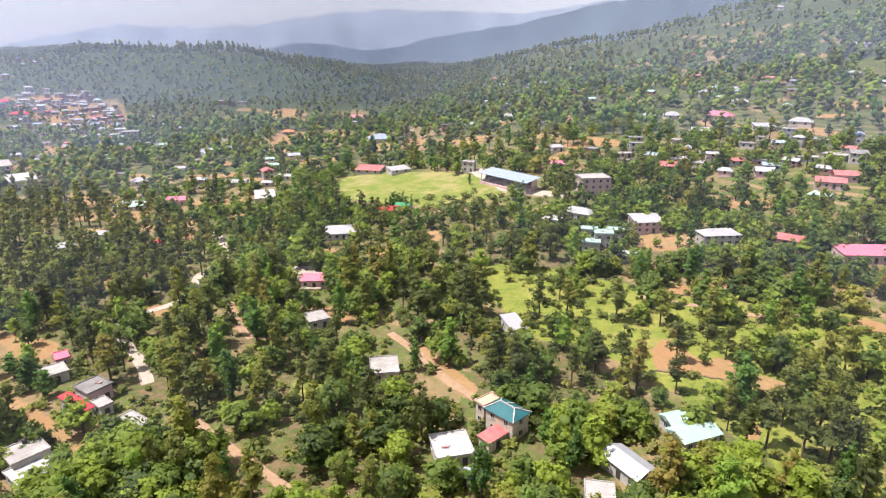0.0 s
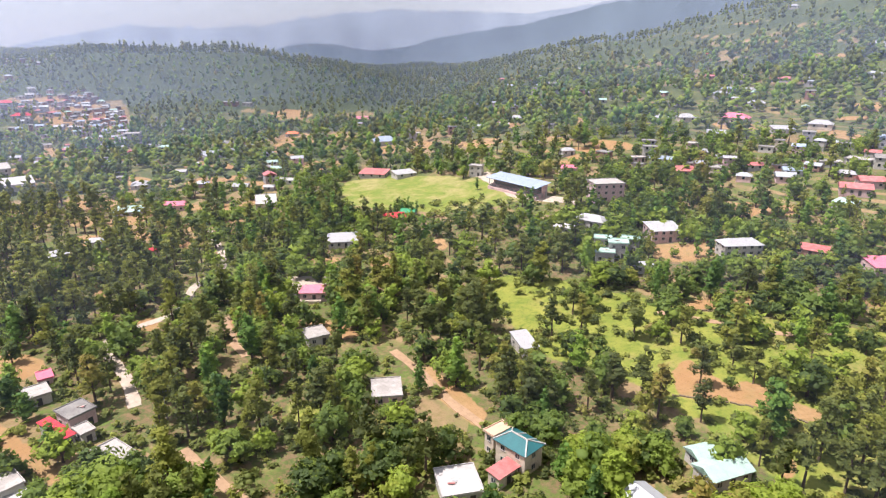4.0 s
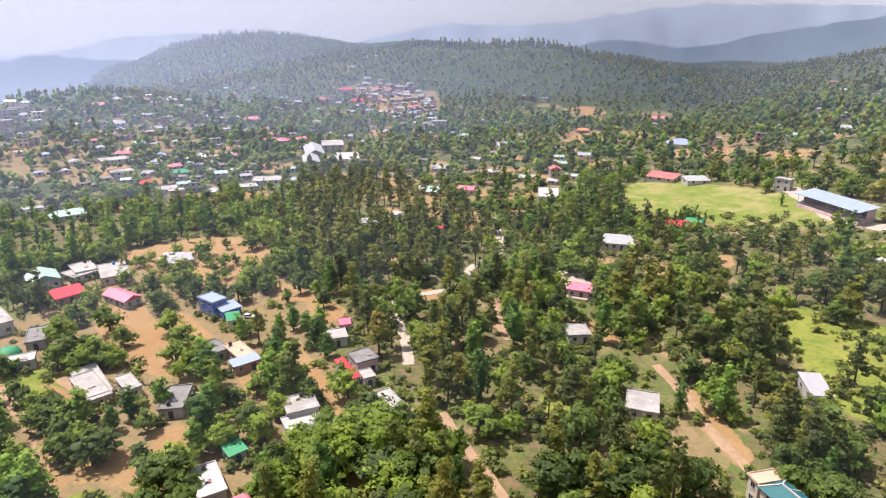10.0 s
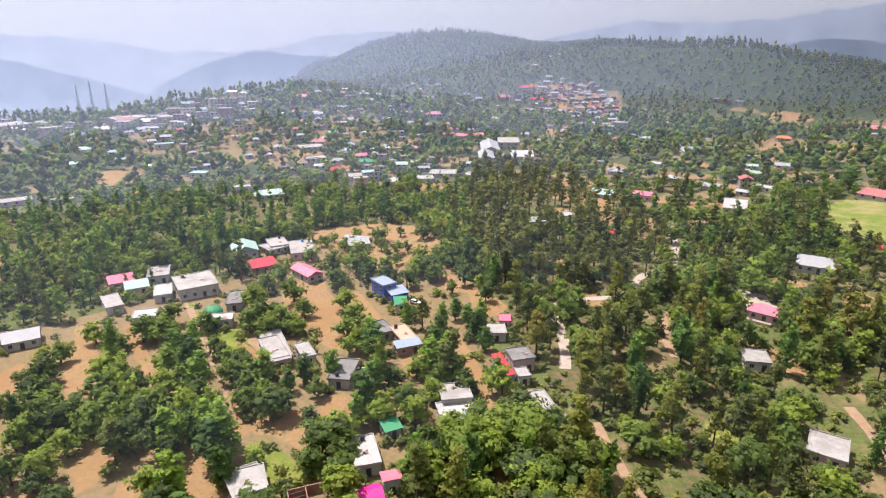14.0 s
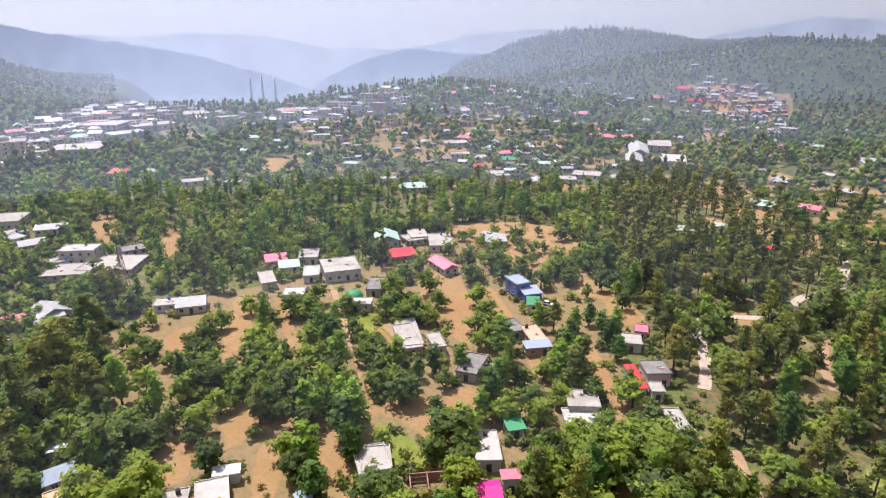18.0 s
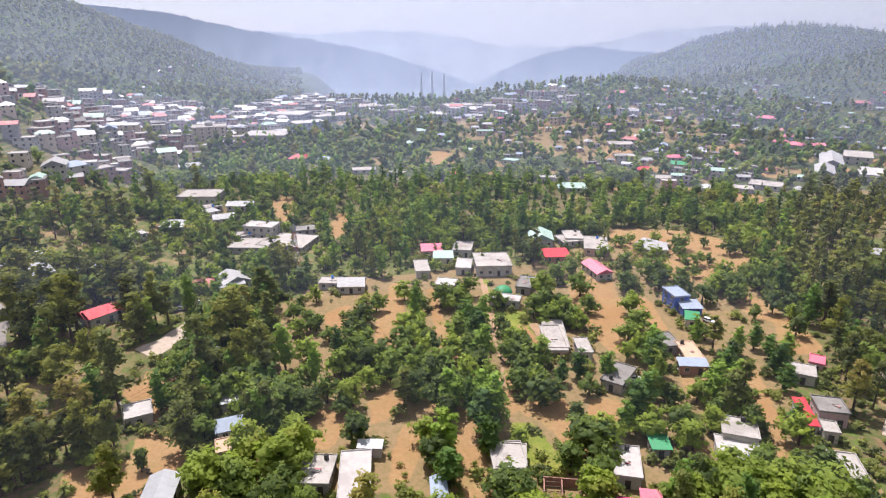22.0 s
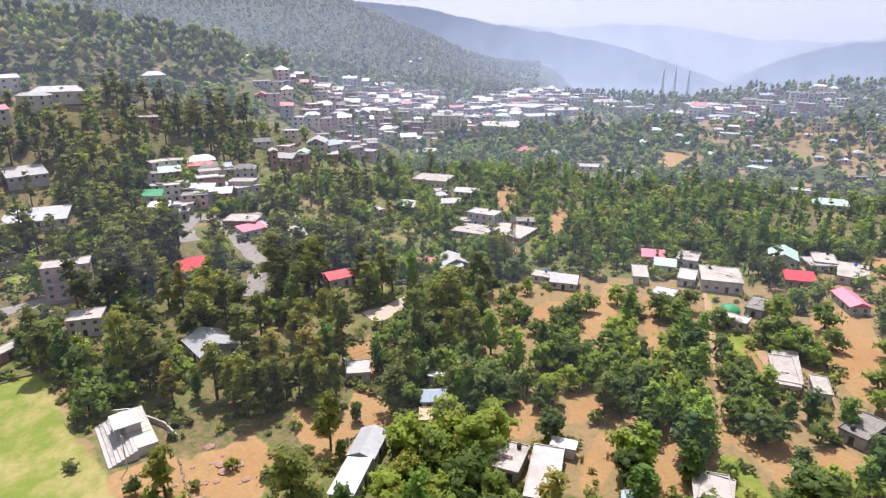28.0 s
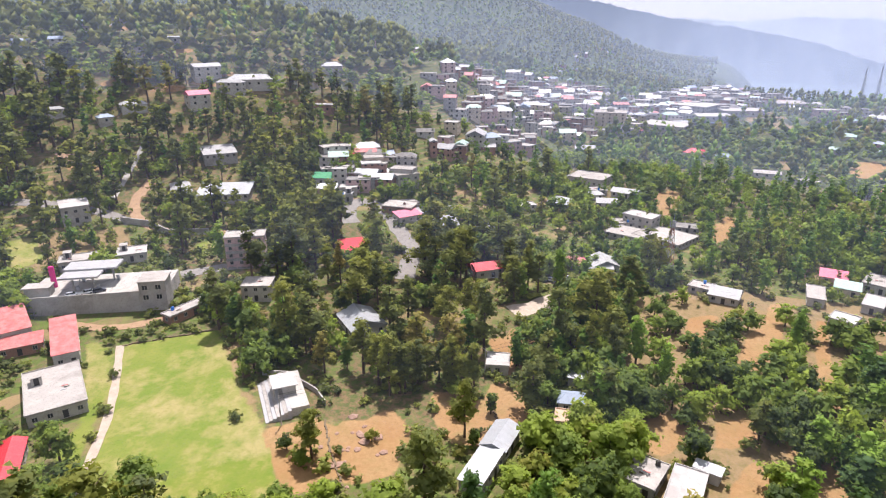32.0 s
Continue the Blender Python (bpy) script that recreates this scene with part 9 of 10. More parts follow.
def sow():
    rng = np.random.RandomState(11)
    for near, far, cell in ((75, 360, 5.0), (360, 770, 7.4), (770, 1780, 10.2)):
        g = np.arange(-far, far, cell)
        x, y = (q.ravel() for q in np.meshgrid(g, g))
        x, y = x + rng.uniform(-0.42, 0.42, x.size) * cell, y + rng.uniform(-0.42, 0.42, x.size) * cell
        r, a = np.hypot(x, y), np.degrees(np.arctan2(-x, y))
        ok = (r > near) & (r < far) & (a > -44) & (a < 146)
        if near >= 770:
            ok &= ~((a > 56) & (a < 82) & (r > 910))
        x, y, r, a = x[ok], y[ok], r[ok], a[ok]
        zone = np.full(x.size, -1)
        for k, (kind, spacing, poly) in enumerate(WOODS):
            zone[inside(poly, x, y)] = k
        clump = patchy(x, y, 30, 3) * 0.6 + patchy(x, y, 11, 5) * 0.4
        chance = np.clip((clump - (0.20 if near < 360 else 0.07)) * 2.4, 0.14, 0.94)
        if near >= 770:
            chance = np.clip((patchy(x, y, 60, 8) - 0.05) * 2.2, 0.25, 1.0)
            chance = np.where(a < -4, 0.62 * np.clip((patchy(x, y, 45, 4) - 0.12) * 2.0, 0.12, 1.0), chance)
            chance = np.where(((a > 2) & (a < 31) & (r > 890)) | ((a >= 31) & (a < 60) & (r > 1150)) | (a > 84), 1.0, chance)
        for k, (kind, spacing, poly) in enumerate(WOODS):
            full = MIXES[kind][4] * min(1.0, (cell / spacing / 1.2) ** 2)
            chance = np.where(zone == k, full * np.clip(0.62 + clump * 0.8, 0, 1.1), chance)
        for poly in TOWNS:
            chance = np.where(inside(poly, x, y), chance * 0.3, chance)
        hillside = (a > 96) & (r > 225) & (r < 600) & ~(zone < 0)
        chance = np.where(hillside, np.maximum(chance, 0.85), chance)
        chance = np.where((a > 92) & (r < 225) & (zone >= 0), chance * 0.62, chance)
        bare = cover("soil", x, y)
        grass = cover("lawn", x, y)
        strawy = cover("dry", x, y)
        chance = np.where(bare, np.minimum(chance, 0.24), chance)
        chance = np.where(strawy, chance * 0.5, chance)
        chance = np.where(grass & (zone < 0), 0.0, chance)
        chance = np.where(inside(ORCHARD, x, y), np.where(bare, 0.0, 0.10), chance)
        chance = np.where(cover("green", x, y) & ~inside(ORCHARD, x, y), np.where(bare, 0.05, chance * 0.16), chance)
        pick, kindness, size, wide = (rng.uniform(0, 1, x.size) for _ in range(4))
        keep = pick < chance
        for hx, hy, hr in TAKEN:
            keep &= (x - hx) ** 2 + (y - hy) ** 2 > (0.85 * hr + 0.8) ** 2
        for pts, w in WAYS:
            box = keep & (x > pts[:, 0].min() - 8) & (x < pts[:, 0].max() + 8) & (y > pts[:, 1].min() - 8) & (y < pts[:, 1].max() + 8)
            for i in np.nonzero(box)[0]:
                if ((pts - (x[i], y[i])) ** 2).sum(1).min() < (w / 2 - 0.3) ** 2:
                    keep[i] = False
        for px, py, pr in CLEAR:
            keep &= (x - px) ** 2 + (y - py) ** 2 > pr ** 2
        for i in np.nonzero(keep)[0]:
            kind = WOODS[zone[i]][0] if zone[i] >= 0 else "open"
            if hillside[i] and kind == "pine":
                kind = "mixed"
            if zone[i] < 0 and r[i] > 770:
                kind = "pine" if patchy(x[i:i + 1], y[i:i + 1], 90, 2)[0] > (0.12 if a[i] < 2 else 0.35) or 0 < a[i] < 33 else "broad"
            mixed, k, t = MIXES[kind], kindness[i], 0
            for name, share in zip(("pine", "broad", "poplar", "bush"), mixed):
                t += share
                if k <= t:
                    break
            s = size[i]
            tall = {"pine": 11.0 + 8.0 * s, "broad": 5.6 + 5.4 * s, "poplar": 10.0 + 7.5 * s, "bush": 1.6 + 2.0 * s}[name]
            if kind == "tallpine" or (name == "pine" and a[i] > 88 and r[i] < 770):
                tall *= 1.3
            far = r[i] > 770
            if bare[i] and name == "broad":
                tall *= 0.6
            tree(name, x[i], y[i], tall * (0.85 if far else 1), (1.2 if far else 1.25 if r[i] > 430 else 0.9) + 0.45 * wide[i] + 0.25 * (name == "pine" and a[i] > 80))


def row(kinds, spacing, jitter, *points):
    """Trees in a line along the edge of a terrace."""
    rng = random.Random(int(points[0][0] * 13 + points[0][1]))
    for (ax, ay), (bx, by) in zip(points, points[1:]):
        n = max(1, round(math.hypot(bx - ax, by - ay) / spacing))
        for k in range(n):
            f = (k + rng.random()) / n
            kind = rng.choice(kinds)
            tall = {"pine": rng.uniform(12, 19), "broad": rng.uniform(5.5, 9.5), "poplar": rng.uniform(9, 15), "bush": rng.uniform(1.6, 3.4)}[kind]
            tree(kind, ax + (bx - ax) * f + rng.gauss(0, jitter), ay + (by - ay) * f + rng.gauss(0, jitter), tall, rng.uniform(0.9, 1.3))


def open_views():
    """Yards, fields and roofs keep a clear strip on their downhill side, where the tall trees have been felled."""
    rng = np.random.RandomState(5)
    for kind, rows in TREES.items():
        a = np.array(rows, float).reshape(-1, 4)
        r = np.hypot(a[:, 0], a[:, 1])
        over = H - height(a[:, 0], a[:, 1])
        reach = np.clip(over / np.maximum(over - 0.55 * a[:, 2], 8.0), 1.0, 1.6)
        u, v = a[:, 0] * reach, a[:, 1] * reach
        keep = np.ones(len(a), bool)
        shy = rng.uniform(0, 1, len(a))
        near = r < 500
        near &= r < 330
        keep &= ~(near & cover("soil", u, v) & (shy < 0.88) & ~cover("soil", a[:, 0], a[:, 1]))
        near = r < 450
        keep &= ~((r < 560) & cover("lawn", u, v) & (shy < 0.9) & ~cover("lawn", a[:, 0], a[:, 1]))
        for pts, w in WAYS:
            if w >= 2.4:
                for f in (0.0, 0.2, 0.4, 0.6, 0.8, 0.95):
                    g = np.clip(over / np.maximum(over - f * np.minimum(a[:, 2], 30), 8.0), 1.0, 1.8)
                    gap = np.full(len(a), 1e9)
                    for px, py in pts[::2]:
                        gap = np.minimum(gap, (a[:, 0] * g - px) ** 2 + (a[:, 1] * g - py) ** 2)
                    keep &= ~(near & (gap < (w / 2 + 0.9 * (1 - f) + 0.3) ** 2) & (shy < (0.62 if w < 5 else 0.85)))
        for x, y, c in TAKEN:
            d = math.hypot(x, y)
            if d > 500:
                continue
            ex, ey = x / d, y / d
            dx, dy = a[:, 0] - x, a[:, 1] - y
            along, side = -(dx * ex + dy * ey), abs(dx * ey - dy * ex)
            keep &= ~((along > -c - 0.5) & (along < c + (0.45 if d < 250 else 0.16) * a[:, 2] * d / H) & (side < 0.9 * c + 0.6) & (a[:, 2] > 2.5))
        TREES[kind] = [q for q, k in zip(rows, keep) if k]


def undergrowth():
    """Bushes and saplings all over the rough ground between the trees."""
    rng = np.random.RandomState(31)
    g = np.arange(-330, 330, 4.2)
    x, y = (q.ravel() for q in np.meshgrid(g, g))
    x, y = x + rng.uniform(-2, 2, x.size), y + rng.uniform(-2, 2, x.size)
    r, a = np.hypot(x, y), np.degrees(np.arctan2(-x, y))
    ok = (r > 75) & (r < 330) & (a > -44) & (a < 146) & (rng.uniform(0, 1, x.size) < 0.3 + 0.8 * patchy(x, y, 16, 9))
    ok &= ~(cover("lawn", x, y) & ((rng.uniform(0, 1, x.size) < 0.3) | (a > 25))) & ~(cover("soil", x, y) & (rng.uniform(0, 1, x.size) < 0.85)) & ~(cover("dry", x, y) & (rng.uniform(0, 1, x.size) < 0.6))
    ok &= ~(inside(ORCHARD, x, y) & (cover("soil", x, y) | (rng.uniform(0, 1, x.size) < 0.5)))
    for px, py, pr in TAKEN + CLEAR:
        ok &= (x - px) ** 2 + (y - py) ** 2 > (0.9 * pr + 0.6) ** 2
    for pts, w in WAYS:
        for px, py in pts[::2]:
            ok &= (x - px) ** 2 + (y - py) ** 2 > (w / 2 + 1.2) ** 2
    for i in np.nonzero(ok)[0]:
        tree("bush", x[i], y[i], rng.uniform(0.9, 3.3), rng.uniform(1.0, 1.6))


def shrubs():
    """Shrubs and trees that grow up against the houses."""
    rng = random.Random(21)
    for x, y, c in list(TAKEN):
        far = math.hypot(x, y)
        built_up = any(inside(poly, np.array([x]), np.array([y]))[0] for poly in TOWNS)
        if 240 < far < 760:
            for k in range(1 if built_up else 4):
                a, q = rng.uniform(0, 6.28), c * rng.uniform(1.0, 1.5) + 3
                if (x * math.cos(a) + y * math.sin(a)) / far > -0.55:
                    tree(rng.choice(("broad", "broad", "poplar", "pine")), x + q * math.cos(a), y + q * math.sin(a), rng.uniform(5, 9), rng.uniform(0.9, 1.3))
        if far < 330:
            for k in range(7):
                a = rng.uniform(0, 6.28)
                q = c * rng.uniform(1.0, 1.35) + 0.8
                tree("bush", x + q * math.cos(a), y + q * math.sin(a), rng.uniform(1.3, 3.0), rng.uniform(0.8, 1.3))
# ---- rows of trees along the terraces, and single ones that stand out ----
row(["broad", "poplar"], 3.4, 1.5, (-89.0, 82.3), (-81.6, 82.4))
row(["broad", "broad", "poplar"], 3.2, 1.6, (-77.2, 112.4), (-65.7, 101.4))
row(["broad", "poplar", "pine"], 3.2, 2.0, (-221.8, 2.5), (-193.9, 5.3), (-173.0, 5.3), (-157.0, 6.8))
row(["broad", "poplar"], 4.0, 1.8, (-240.9, 2.4), (-208.9, -3.6), (-177.3, -11.7), (-162.4, -19.2))
row(["pine"], 4.5, 2.5, (-190.5, -41.9), (-181.8, -34.0), (-196.1, -28.6))
row(["pine"], 4.0, 2.5, (-220.8, -105.6), (-226.5, -95.0), (-219.1, -80.1))
row(["pine"], 4.5, 2.0, (-215.1, -40.1), (-213.8, -30.3), (-200.4, -17.9))
row(["pine"], 4.5, 2.5, (-140.7, -54.9), (-149.3, -50.6), (-144.6, -38.8))
row(["pine"], 5, 3, (-142.7, -53.0), (-143.1, -40.2), (-148.4, -31.0))
row(["pine"], 5, 3, (-160.4, -99.3), (-151.6, -79.4), (-147.5, -70.3))
row(["pine", "broad"], 4.0, 2.5, (-9.2, 200.5), (9.0, 189.0), (12.0, 172.3))
row(["pine"], 4.0, 2.2, (-52.1, 106.9), (-44.9, 108.7))
tree("broad", -88.6, -90.9, 10, 1.1)
tree("broad", -86.0, -106.7, 8, 1.1)
tree("pine", -140.0, -52.1, 18, 1.1)
tree("pine", -144.7, -45.5, 16, 1.1)
tree("pine", -147.1, -36.4, 18, 1.1)
tree("pine", -145.8, -30.0, 16, 1.1)
tree("pine", -161.1, -109.8, 12, 1.1)
tree("poplar", -214.0, 11.4, 14, 1.1)
tree("pine", 94.1, 116.8, 16, 1.1)
tree("pine", 101.5, 159.1, 14, 1.1)
tree("broad", 108.5, 175.0, 7, 1.1)
tree("poplar", 106.3, 158.5, 12, 1.1)
tree("broad", 89.1, 188.6, 6, 1.1)
tree("broad", -12.1, 123.2, 11, 1.1)
tree("pine", -8.5, 182.9, 20, 1.1)
tree("pine", 8.7, 180.7, 19, 1.1)
tree("pine", -37.1, 222.4, 16, 1.1)
tree("pine", 35.0, 222.2, 16, 1.1)
tree("pine", 28.1, 231.6, 16, 1.1)
tree("pine", -38.4, 108.6, 16, 1.1)
tree("pine", -216.6, 9.7, 16, 1.1)
tree("pine", -205.7, -21.3, 18, 1.1)
tree("pine", -200.6, -19.2, 17, 1.1)
tree("pine", -142.9, 1.6, 14, 1.1)
sow()
rng = random.Random(77)
for k in range(170):  # tall pines that stand out along the crests
    a = rng.uniform(4, 50)
    r = (1112 if a < 31 else 1560) + rng.uniform(-22, 22)
    tree("pine", -math.sin(radians(a)) * r, math.cos(radians(a)) * r, rng.uniform(14, 22), rng.uniform(0.9, 1.3))
open_views()
# single trees that stand out on the terraces and the green slope
tree("poplar", -221.8, 11.8, 16.8, 1.73)
tree("poplar", -222.3, 3.0, 11.2, 1.54)
tree("poplar", -209.8, -0.6, 10.1, 1.73)
tree("poplar", -200.7, 5.1, 11.2, 1.54)
tree("broad", -186.3, 3.1, 10.1, 1.33)
tree("broad", -177.8, 6.3, 9.0, 1.18)
tree("broad", -189.0, -0.9, 9.0, 1.18)
tree("poplar", -202.6, -5.2, 10.1, 1.54)
tree("broad", -184.8, -7.4, 9.0, 1.18)
tree("poplar", -170.1, -9.8, 11.2, 1.73)
tree("broad", -201.2, -13.7, 7.8, 1.18)
tree("broad", -162.7, 4.2, 10.1, 1.18)
tree("broad", -155.8, 11.4, 9.0, 1.18)
tree("broad", -145.4, 14.3, 9.0, 1.18)
tree("broad", -144.8, 6.0, 11.2, 1.18)
tree("broad", -207.3, 20.1, 7.8, 1.18)
tree("broad", -198.4, 24.4, 7.8, 1.33)
tree("bush", -204.9, 37.0, 2.8, 1.18)
tree("broad", -187.0, 28.7, 5.6, 1.33)
tree("broad", -153.7, -12.1, 10.1, 1.18)
tree("bush", -156.5, -19.1, 2.8, 1.33)
tree("pine", -140.4, -13.3, 10.1, 1.33)
tree("broad", -132.6, -0.2, 11.2, 1.18)
tree("broad", -123.0, 6.0, 12.3, 1.18)
tree("broad", -124.7, -8.9, 11.2, 1.18)
tree("broad", -122.7, -4.5, 10.1, 1.18)
tree("broad", -127.9, 10.4, 11.2, 1.18)
tree("broad", -195.7, 42.0, 9.0, 1.33)
tree("broad", -184.6, 35.6, 9.0, 1.33)
tree("broad", -204.8, 49.3, 7.8, 1.18)
tree("broad", -172.4, 34.5, 9.0, 1.33)
tree("broad", -163.6, 28.3, 9.0, 1.18)
tree("broad", -162.9, 35.7, 10.1, 1.33)
tree("broad", -165.1, 40.5, 9.0, 1.36)
tree("broad", -156.6, 41.4, 9.0, 1.33)
tree("broad", -147.6, 27.9, 9.0, 1.18)
tree("broad", -152.8, 33.8, 7.8, 1.18)
tree("broad", -130.7, 24.0, 9.0, 1.18)
tree("broad", -145.3, 24.3, 6.7, 1.18)
tree("broad", -210.9, 61.7, 7.8, 1.18)
tree("broad", -198.1, 62.4, 7.8, 1.30)
tree("broad", -182.1, 54.7, 9.0, 1.33)
tree("broad", -176.3, 56.6, 7.8, 1.18)
tree("broad", -171.6, 49.5, 9.0, 1.33)
tree("broad", -163.7, 54.2, 9.0, 1.18)
tree("broad", -158.4, 48.0, 9.0, 1.33)
tree("broad", -144.5, 42.6, 9.0, 1.18)
tree("broad", -145.6, 47.8, 7.8, 1.18)
tree("bush", -138.9, 37.6, 3.7, 1.18)
tree("broad", -199.8, 72.3, 10.1, 1.18)
tree("broad", -196.1, 77.4, 9.0, 1.33)
tree("broad", -204.7, 84.3, 9.0, 1.18)
tree("poplar", -177.5, 74.0, 12.3, 1.73)
tree("poplar", -166.6, 73.3, 13.4, 1.73)
tree("broad", -173.7, 68.4, 9.0, 1.33)
tree("poplar", -155.6, 69.4, 13.4, 1.54)
tree("broad", -158.1, 66.8, 9.0, 1.18)
tree("broad", -160.6, 61.3, 9.0, 1.33)
tree("broad", -152.0, 55.3, 10.1, 1.33)
tree("broad", -150.1, 51.1, 9.0, 1.18)
tree("broad", -145.4, 59.6, 10.1, 1.18)
tree("poplar", -135.8, 51.6, 13.4, 1.73)
tree("broad", -137.0, 49.6, 10.1, 1.18)
tree("poplar", -131.7, 58.7, 14.6, 1.54)
tree("poplar", -124.9, 58.8, 15.7, 1.54)
tree("poplar", -122.6, 55.4, 14.6, 1.73)
tree("poplar", -118.5, 43.3, 13.4, 1.73)
tree("broad", -116.2, 41.0, 9.0, 1.33)
tree("poplar", -108.5, 40.8, 11.2, 1.73)
tree("broad", -123.8, 41.7, 7.8, 1.18)
tree("poplar", -115.7, 53.8, 11.2, 1.73)
tree("broad", -117.2, 62.9, 4.5, 1.18)
tree("broad", -191.2, 91.0, 7.8, 1.33)
tree("broad", -159.2, 82.7, 9.0, 1.18)
tree("broad", -151.5, 81.7, 9.0, 1.33)
tree("broad", -154.1, 78.2, 7.8, 1.18)
tree("broad", -141.9, 77.5, 9.0, 1.18)
tree("broad", -138.3, 72.1, 7.8, 1.18)
tree("broad", -129.3, 76.9, 9.0, 1.33)
tree("broad", -135.8, 77.9, 7.8, 1.18)
tree("poplar", -147.1, 85.1, 11.2, 1.73)
tree("poplar", -137.7, 86.4, 7.8, 1.73)
tree("broad", -197.3, 111.9, 10.1, 1.18)
tree("broad", -181.3, 106.5, 10.1, 1.33)
tree("broad", -206.4, 124.8, 9.0, 1.18)
tree("broad", -172.4, 108.2, 10.1, 1.18)
tree("broad", -191.2, 125.9, 10.1, 1.18)
tree("broad", -176.0, 119.9, 7.8, 1.18)
tree("broad", -211.2, 134.4, 7.8, 1.33)
tree("broad", -180.3, 100.3, 9.0, 1.18)
tree("broad", -171.5, 102.1, 9.0, 1.33)
tree("broad", -223.0, 157.9, 7.8, 1.18)
tree("bush", -157.5, 110.3, 2.8, 1.33)
tree("broad", -190.8, 146.8, 7.8, 1.18)
tree("broad", -170.1, 134.1, 9.0, 1.18)
tree("broad", -156.8, 127.7, 9.0, 1.33)
tree("broad", -142.6, 115.8, 10.1, 1.18)
tree("poplar", -138.0, 117.4, 13.4, 1.73)
tree("poplar", -131.3, 114.2, 13.4, 1.73)
tree("broad", -152.1, 119.6, 7.8, 1.33)
tree("broad", -118.3, 79.9, 6.7, 1.18)
tree("broad", -107.6, 79.5, 10.1, 1.18)
tree("broad", -104.8, 75.2, 10.1, 1.33)
tree("poplar", -110.8, 88.4, 10.1, 1.54)
tree("poplar", -113.7, 93.8, 13.4, 1.54)
tree("poplar", -118.6, 100.4, 12.3, 1.73)
tree("poplar", -137.9, 92.2, 10.1, 1.54)
tree("poplar", -134.6, 99.7, 10.1, 1.54)
tree("broad", -102.7, 68.5, 7.8, 1.18)
tree("broad", -91.5, 66.3, 10.1, 1.33)
tree("broad", -94.2, 70.3, 10.1, 1.18)
tree("broad", -106.8, 94.1, 9.0, 1.18)
tree("broad", -103.3, 99.9, 10.1, 1.18)
tree("broad", -116.7, 107.7, 6.7, 1.18)
tree("broad", -115.7, 115.6, 6.7, 1.33)
tree("broad", -98.8, 99.5, 9.0, 1.18)
tree("broad", -86.7, 90.4, 10.1, 1.18)
tree("broad", -84.1, 85.1, 9.0, 1.18)
tree("poplar", -118.0, 126.4, 13.4, 1.54)
tree("poplar", -112.5, 125.3, 12.3, 1.54)
tree("poplar", -114.7, 120.3, 12.3, 1.73)
tree("broad", -104.7, 120.7, 9.0, 1.33)
tree("broad", -99.1, 117.1, 7.8, 1.33)
tree("broad", -103.5, 109.3, 7.8, 1.18)
tree("broad", -107.0, 114.4, 6.7, 1.18)
tree("broad", -143.7, 143.1, 5.6, 1.33)
tree("poplar", -132.4, 144.9, 10.1, 1.54)
tree("poplar", -132.7, 152.3, 10.1, 1.54)
tree("poplar", -126.0, 151.3, 9.0, 1.73)
tree("poplar", -117.5, 145.5, 11.2, 1.54)
tree("poplar", -122.6, 154.6, 10.1, 1.73)
tree("poplar", -110.7, 141.5, 9.0, 1.73)
tree("broad", -173.7, 174.1, 9.0, 1.18)
tree("broad", -167.1, 162.6, 9.0, 1.18)
tree("broad", -181.0, 186.7, 9.0, 1.18)
tree("broad", -194.9, 166.7, 7.8, 1.18)
tree("broad", -185.8, 169.3, 7.8, 1.33)
tree("broad", -198.6, 187.8, 7.8, 1.18)
tree("broad", -209.0, 187.4, 6.7, 1.18)
tree("broad", -163.5, 173.0, 7.8, 1.18)
tree("broad", -78.0, 105.9, 11.2, 1.18)
tree("broad", -77.9, 114.3, 11.2, 1.18)
tree("broad", -72.7, 104.8, 11.2, 1.18)
tree("broad", -71.6, 110.1, 12.3, 1.18)
tree("broad", -67.9, 110.5, 11.2, 1.18)
tree("broad", -87.0, 97.9, 10.1, 1.33)
tree("broad", -76.6, 94.9, 10.1, 1.18)
tree("broad", -80.3, 94.6, 10.1, 1.33)
tree("broad", -85.2, 107.1, 9.0, 1.18)
tree("broad", -91.4, 124.9, 9.0, 1.18)
tree("poplar", -95.7, 127.9, 9.0, 1.54)
tree("bush", -108.7, 135.6, 2.8, 1.33)
tree("broad", -215.1, 178.2, 6.7, 1.33)
tree("broad", -223.8, 177.0, 6.7, 1.18)
tree("broad", -203.2, 209.6, 7.8, 1.33)
tree("pine", 34.1, 222.6, 16.8, 1.18)
tree("pine", 8.3, 178.6, 22.4, 1.18)
tree("pine", 5.9, 190.0, 20.2, 1.33)
tree("pine", 32.4, 181.4, 15.7, 1.18)
tree("pine", 41.4, 180.4, 15.7, 1.18)
tree("pine", 57.1, 177.7, 15.7, 1.18)
tree("pine", 70.2, 173.4, 13.4, 1.18)
tree("pine", 42.7, 146.1, 14.6, 1.18)
tree("pine", 35.6, 141.6, 13.4, 1.18)
tree("pine", 52.5, 138.0, 15.7, 1.18)
tree("pine", 67.1, 149.7, 13.4, 1.18)
tree("pine", 81.3, 149.7, 11.2, 1.18)
tree("pine", 83.1, 143.4, 11.2, 1.18)
tree("broad", 91.7, 142.5, 11.2, 1.18)
tree("broad", 89.2, 147.0, 12.3, 1.18)
tree("broad", 90.1, 170.1, 10.1, 1.18)
tree("broad", 86.1, 173.1, 9.0, 1.33)
tree("broad", 104.6, 171.5, 10.1, 1.18)
tree("poplar", 112.2, 166.4, 10.1, 1.54)
tree("broad", 88.0, 186.8, 7.8, 1.33)
tree("broad", 120.3, 184.3, 7.8, 1.18)
tree("broad", 132.3, 173.9, 9.0, 1.18)
tree("pine", 98.4, 131.7, 16.8, 1.18)
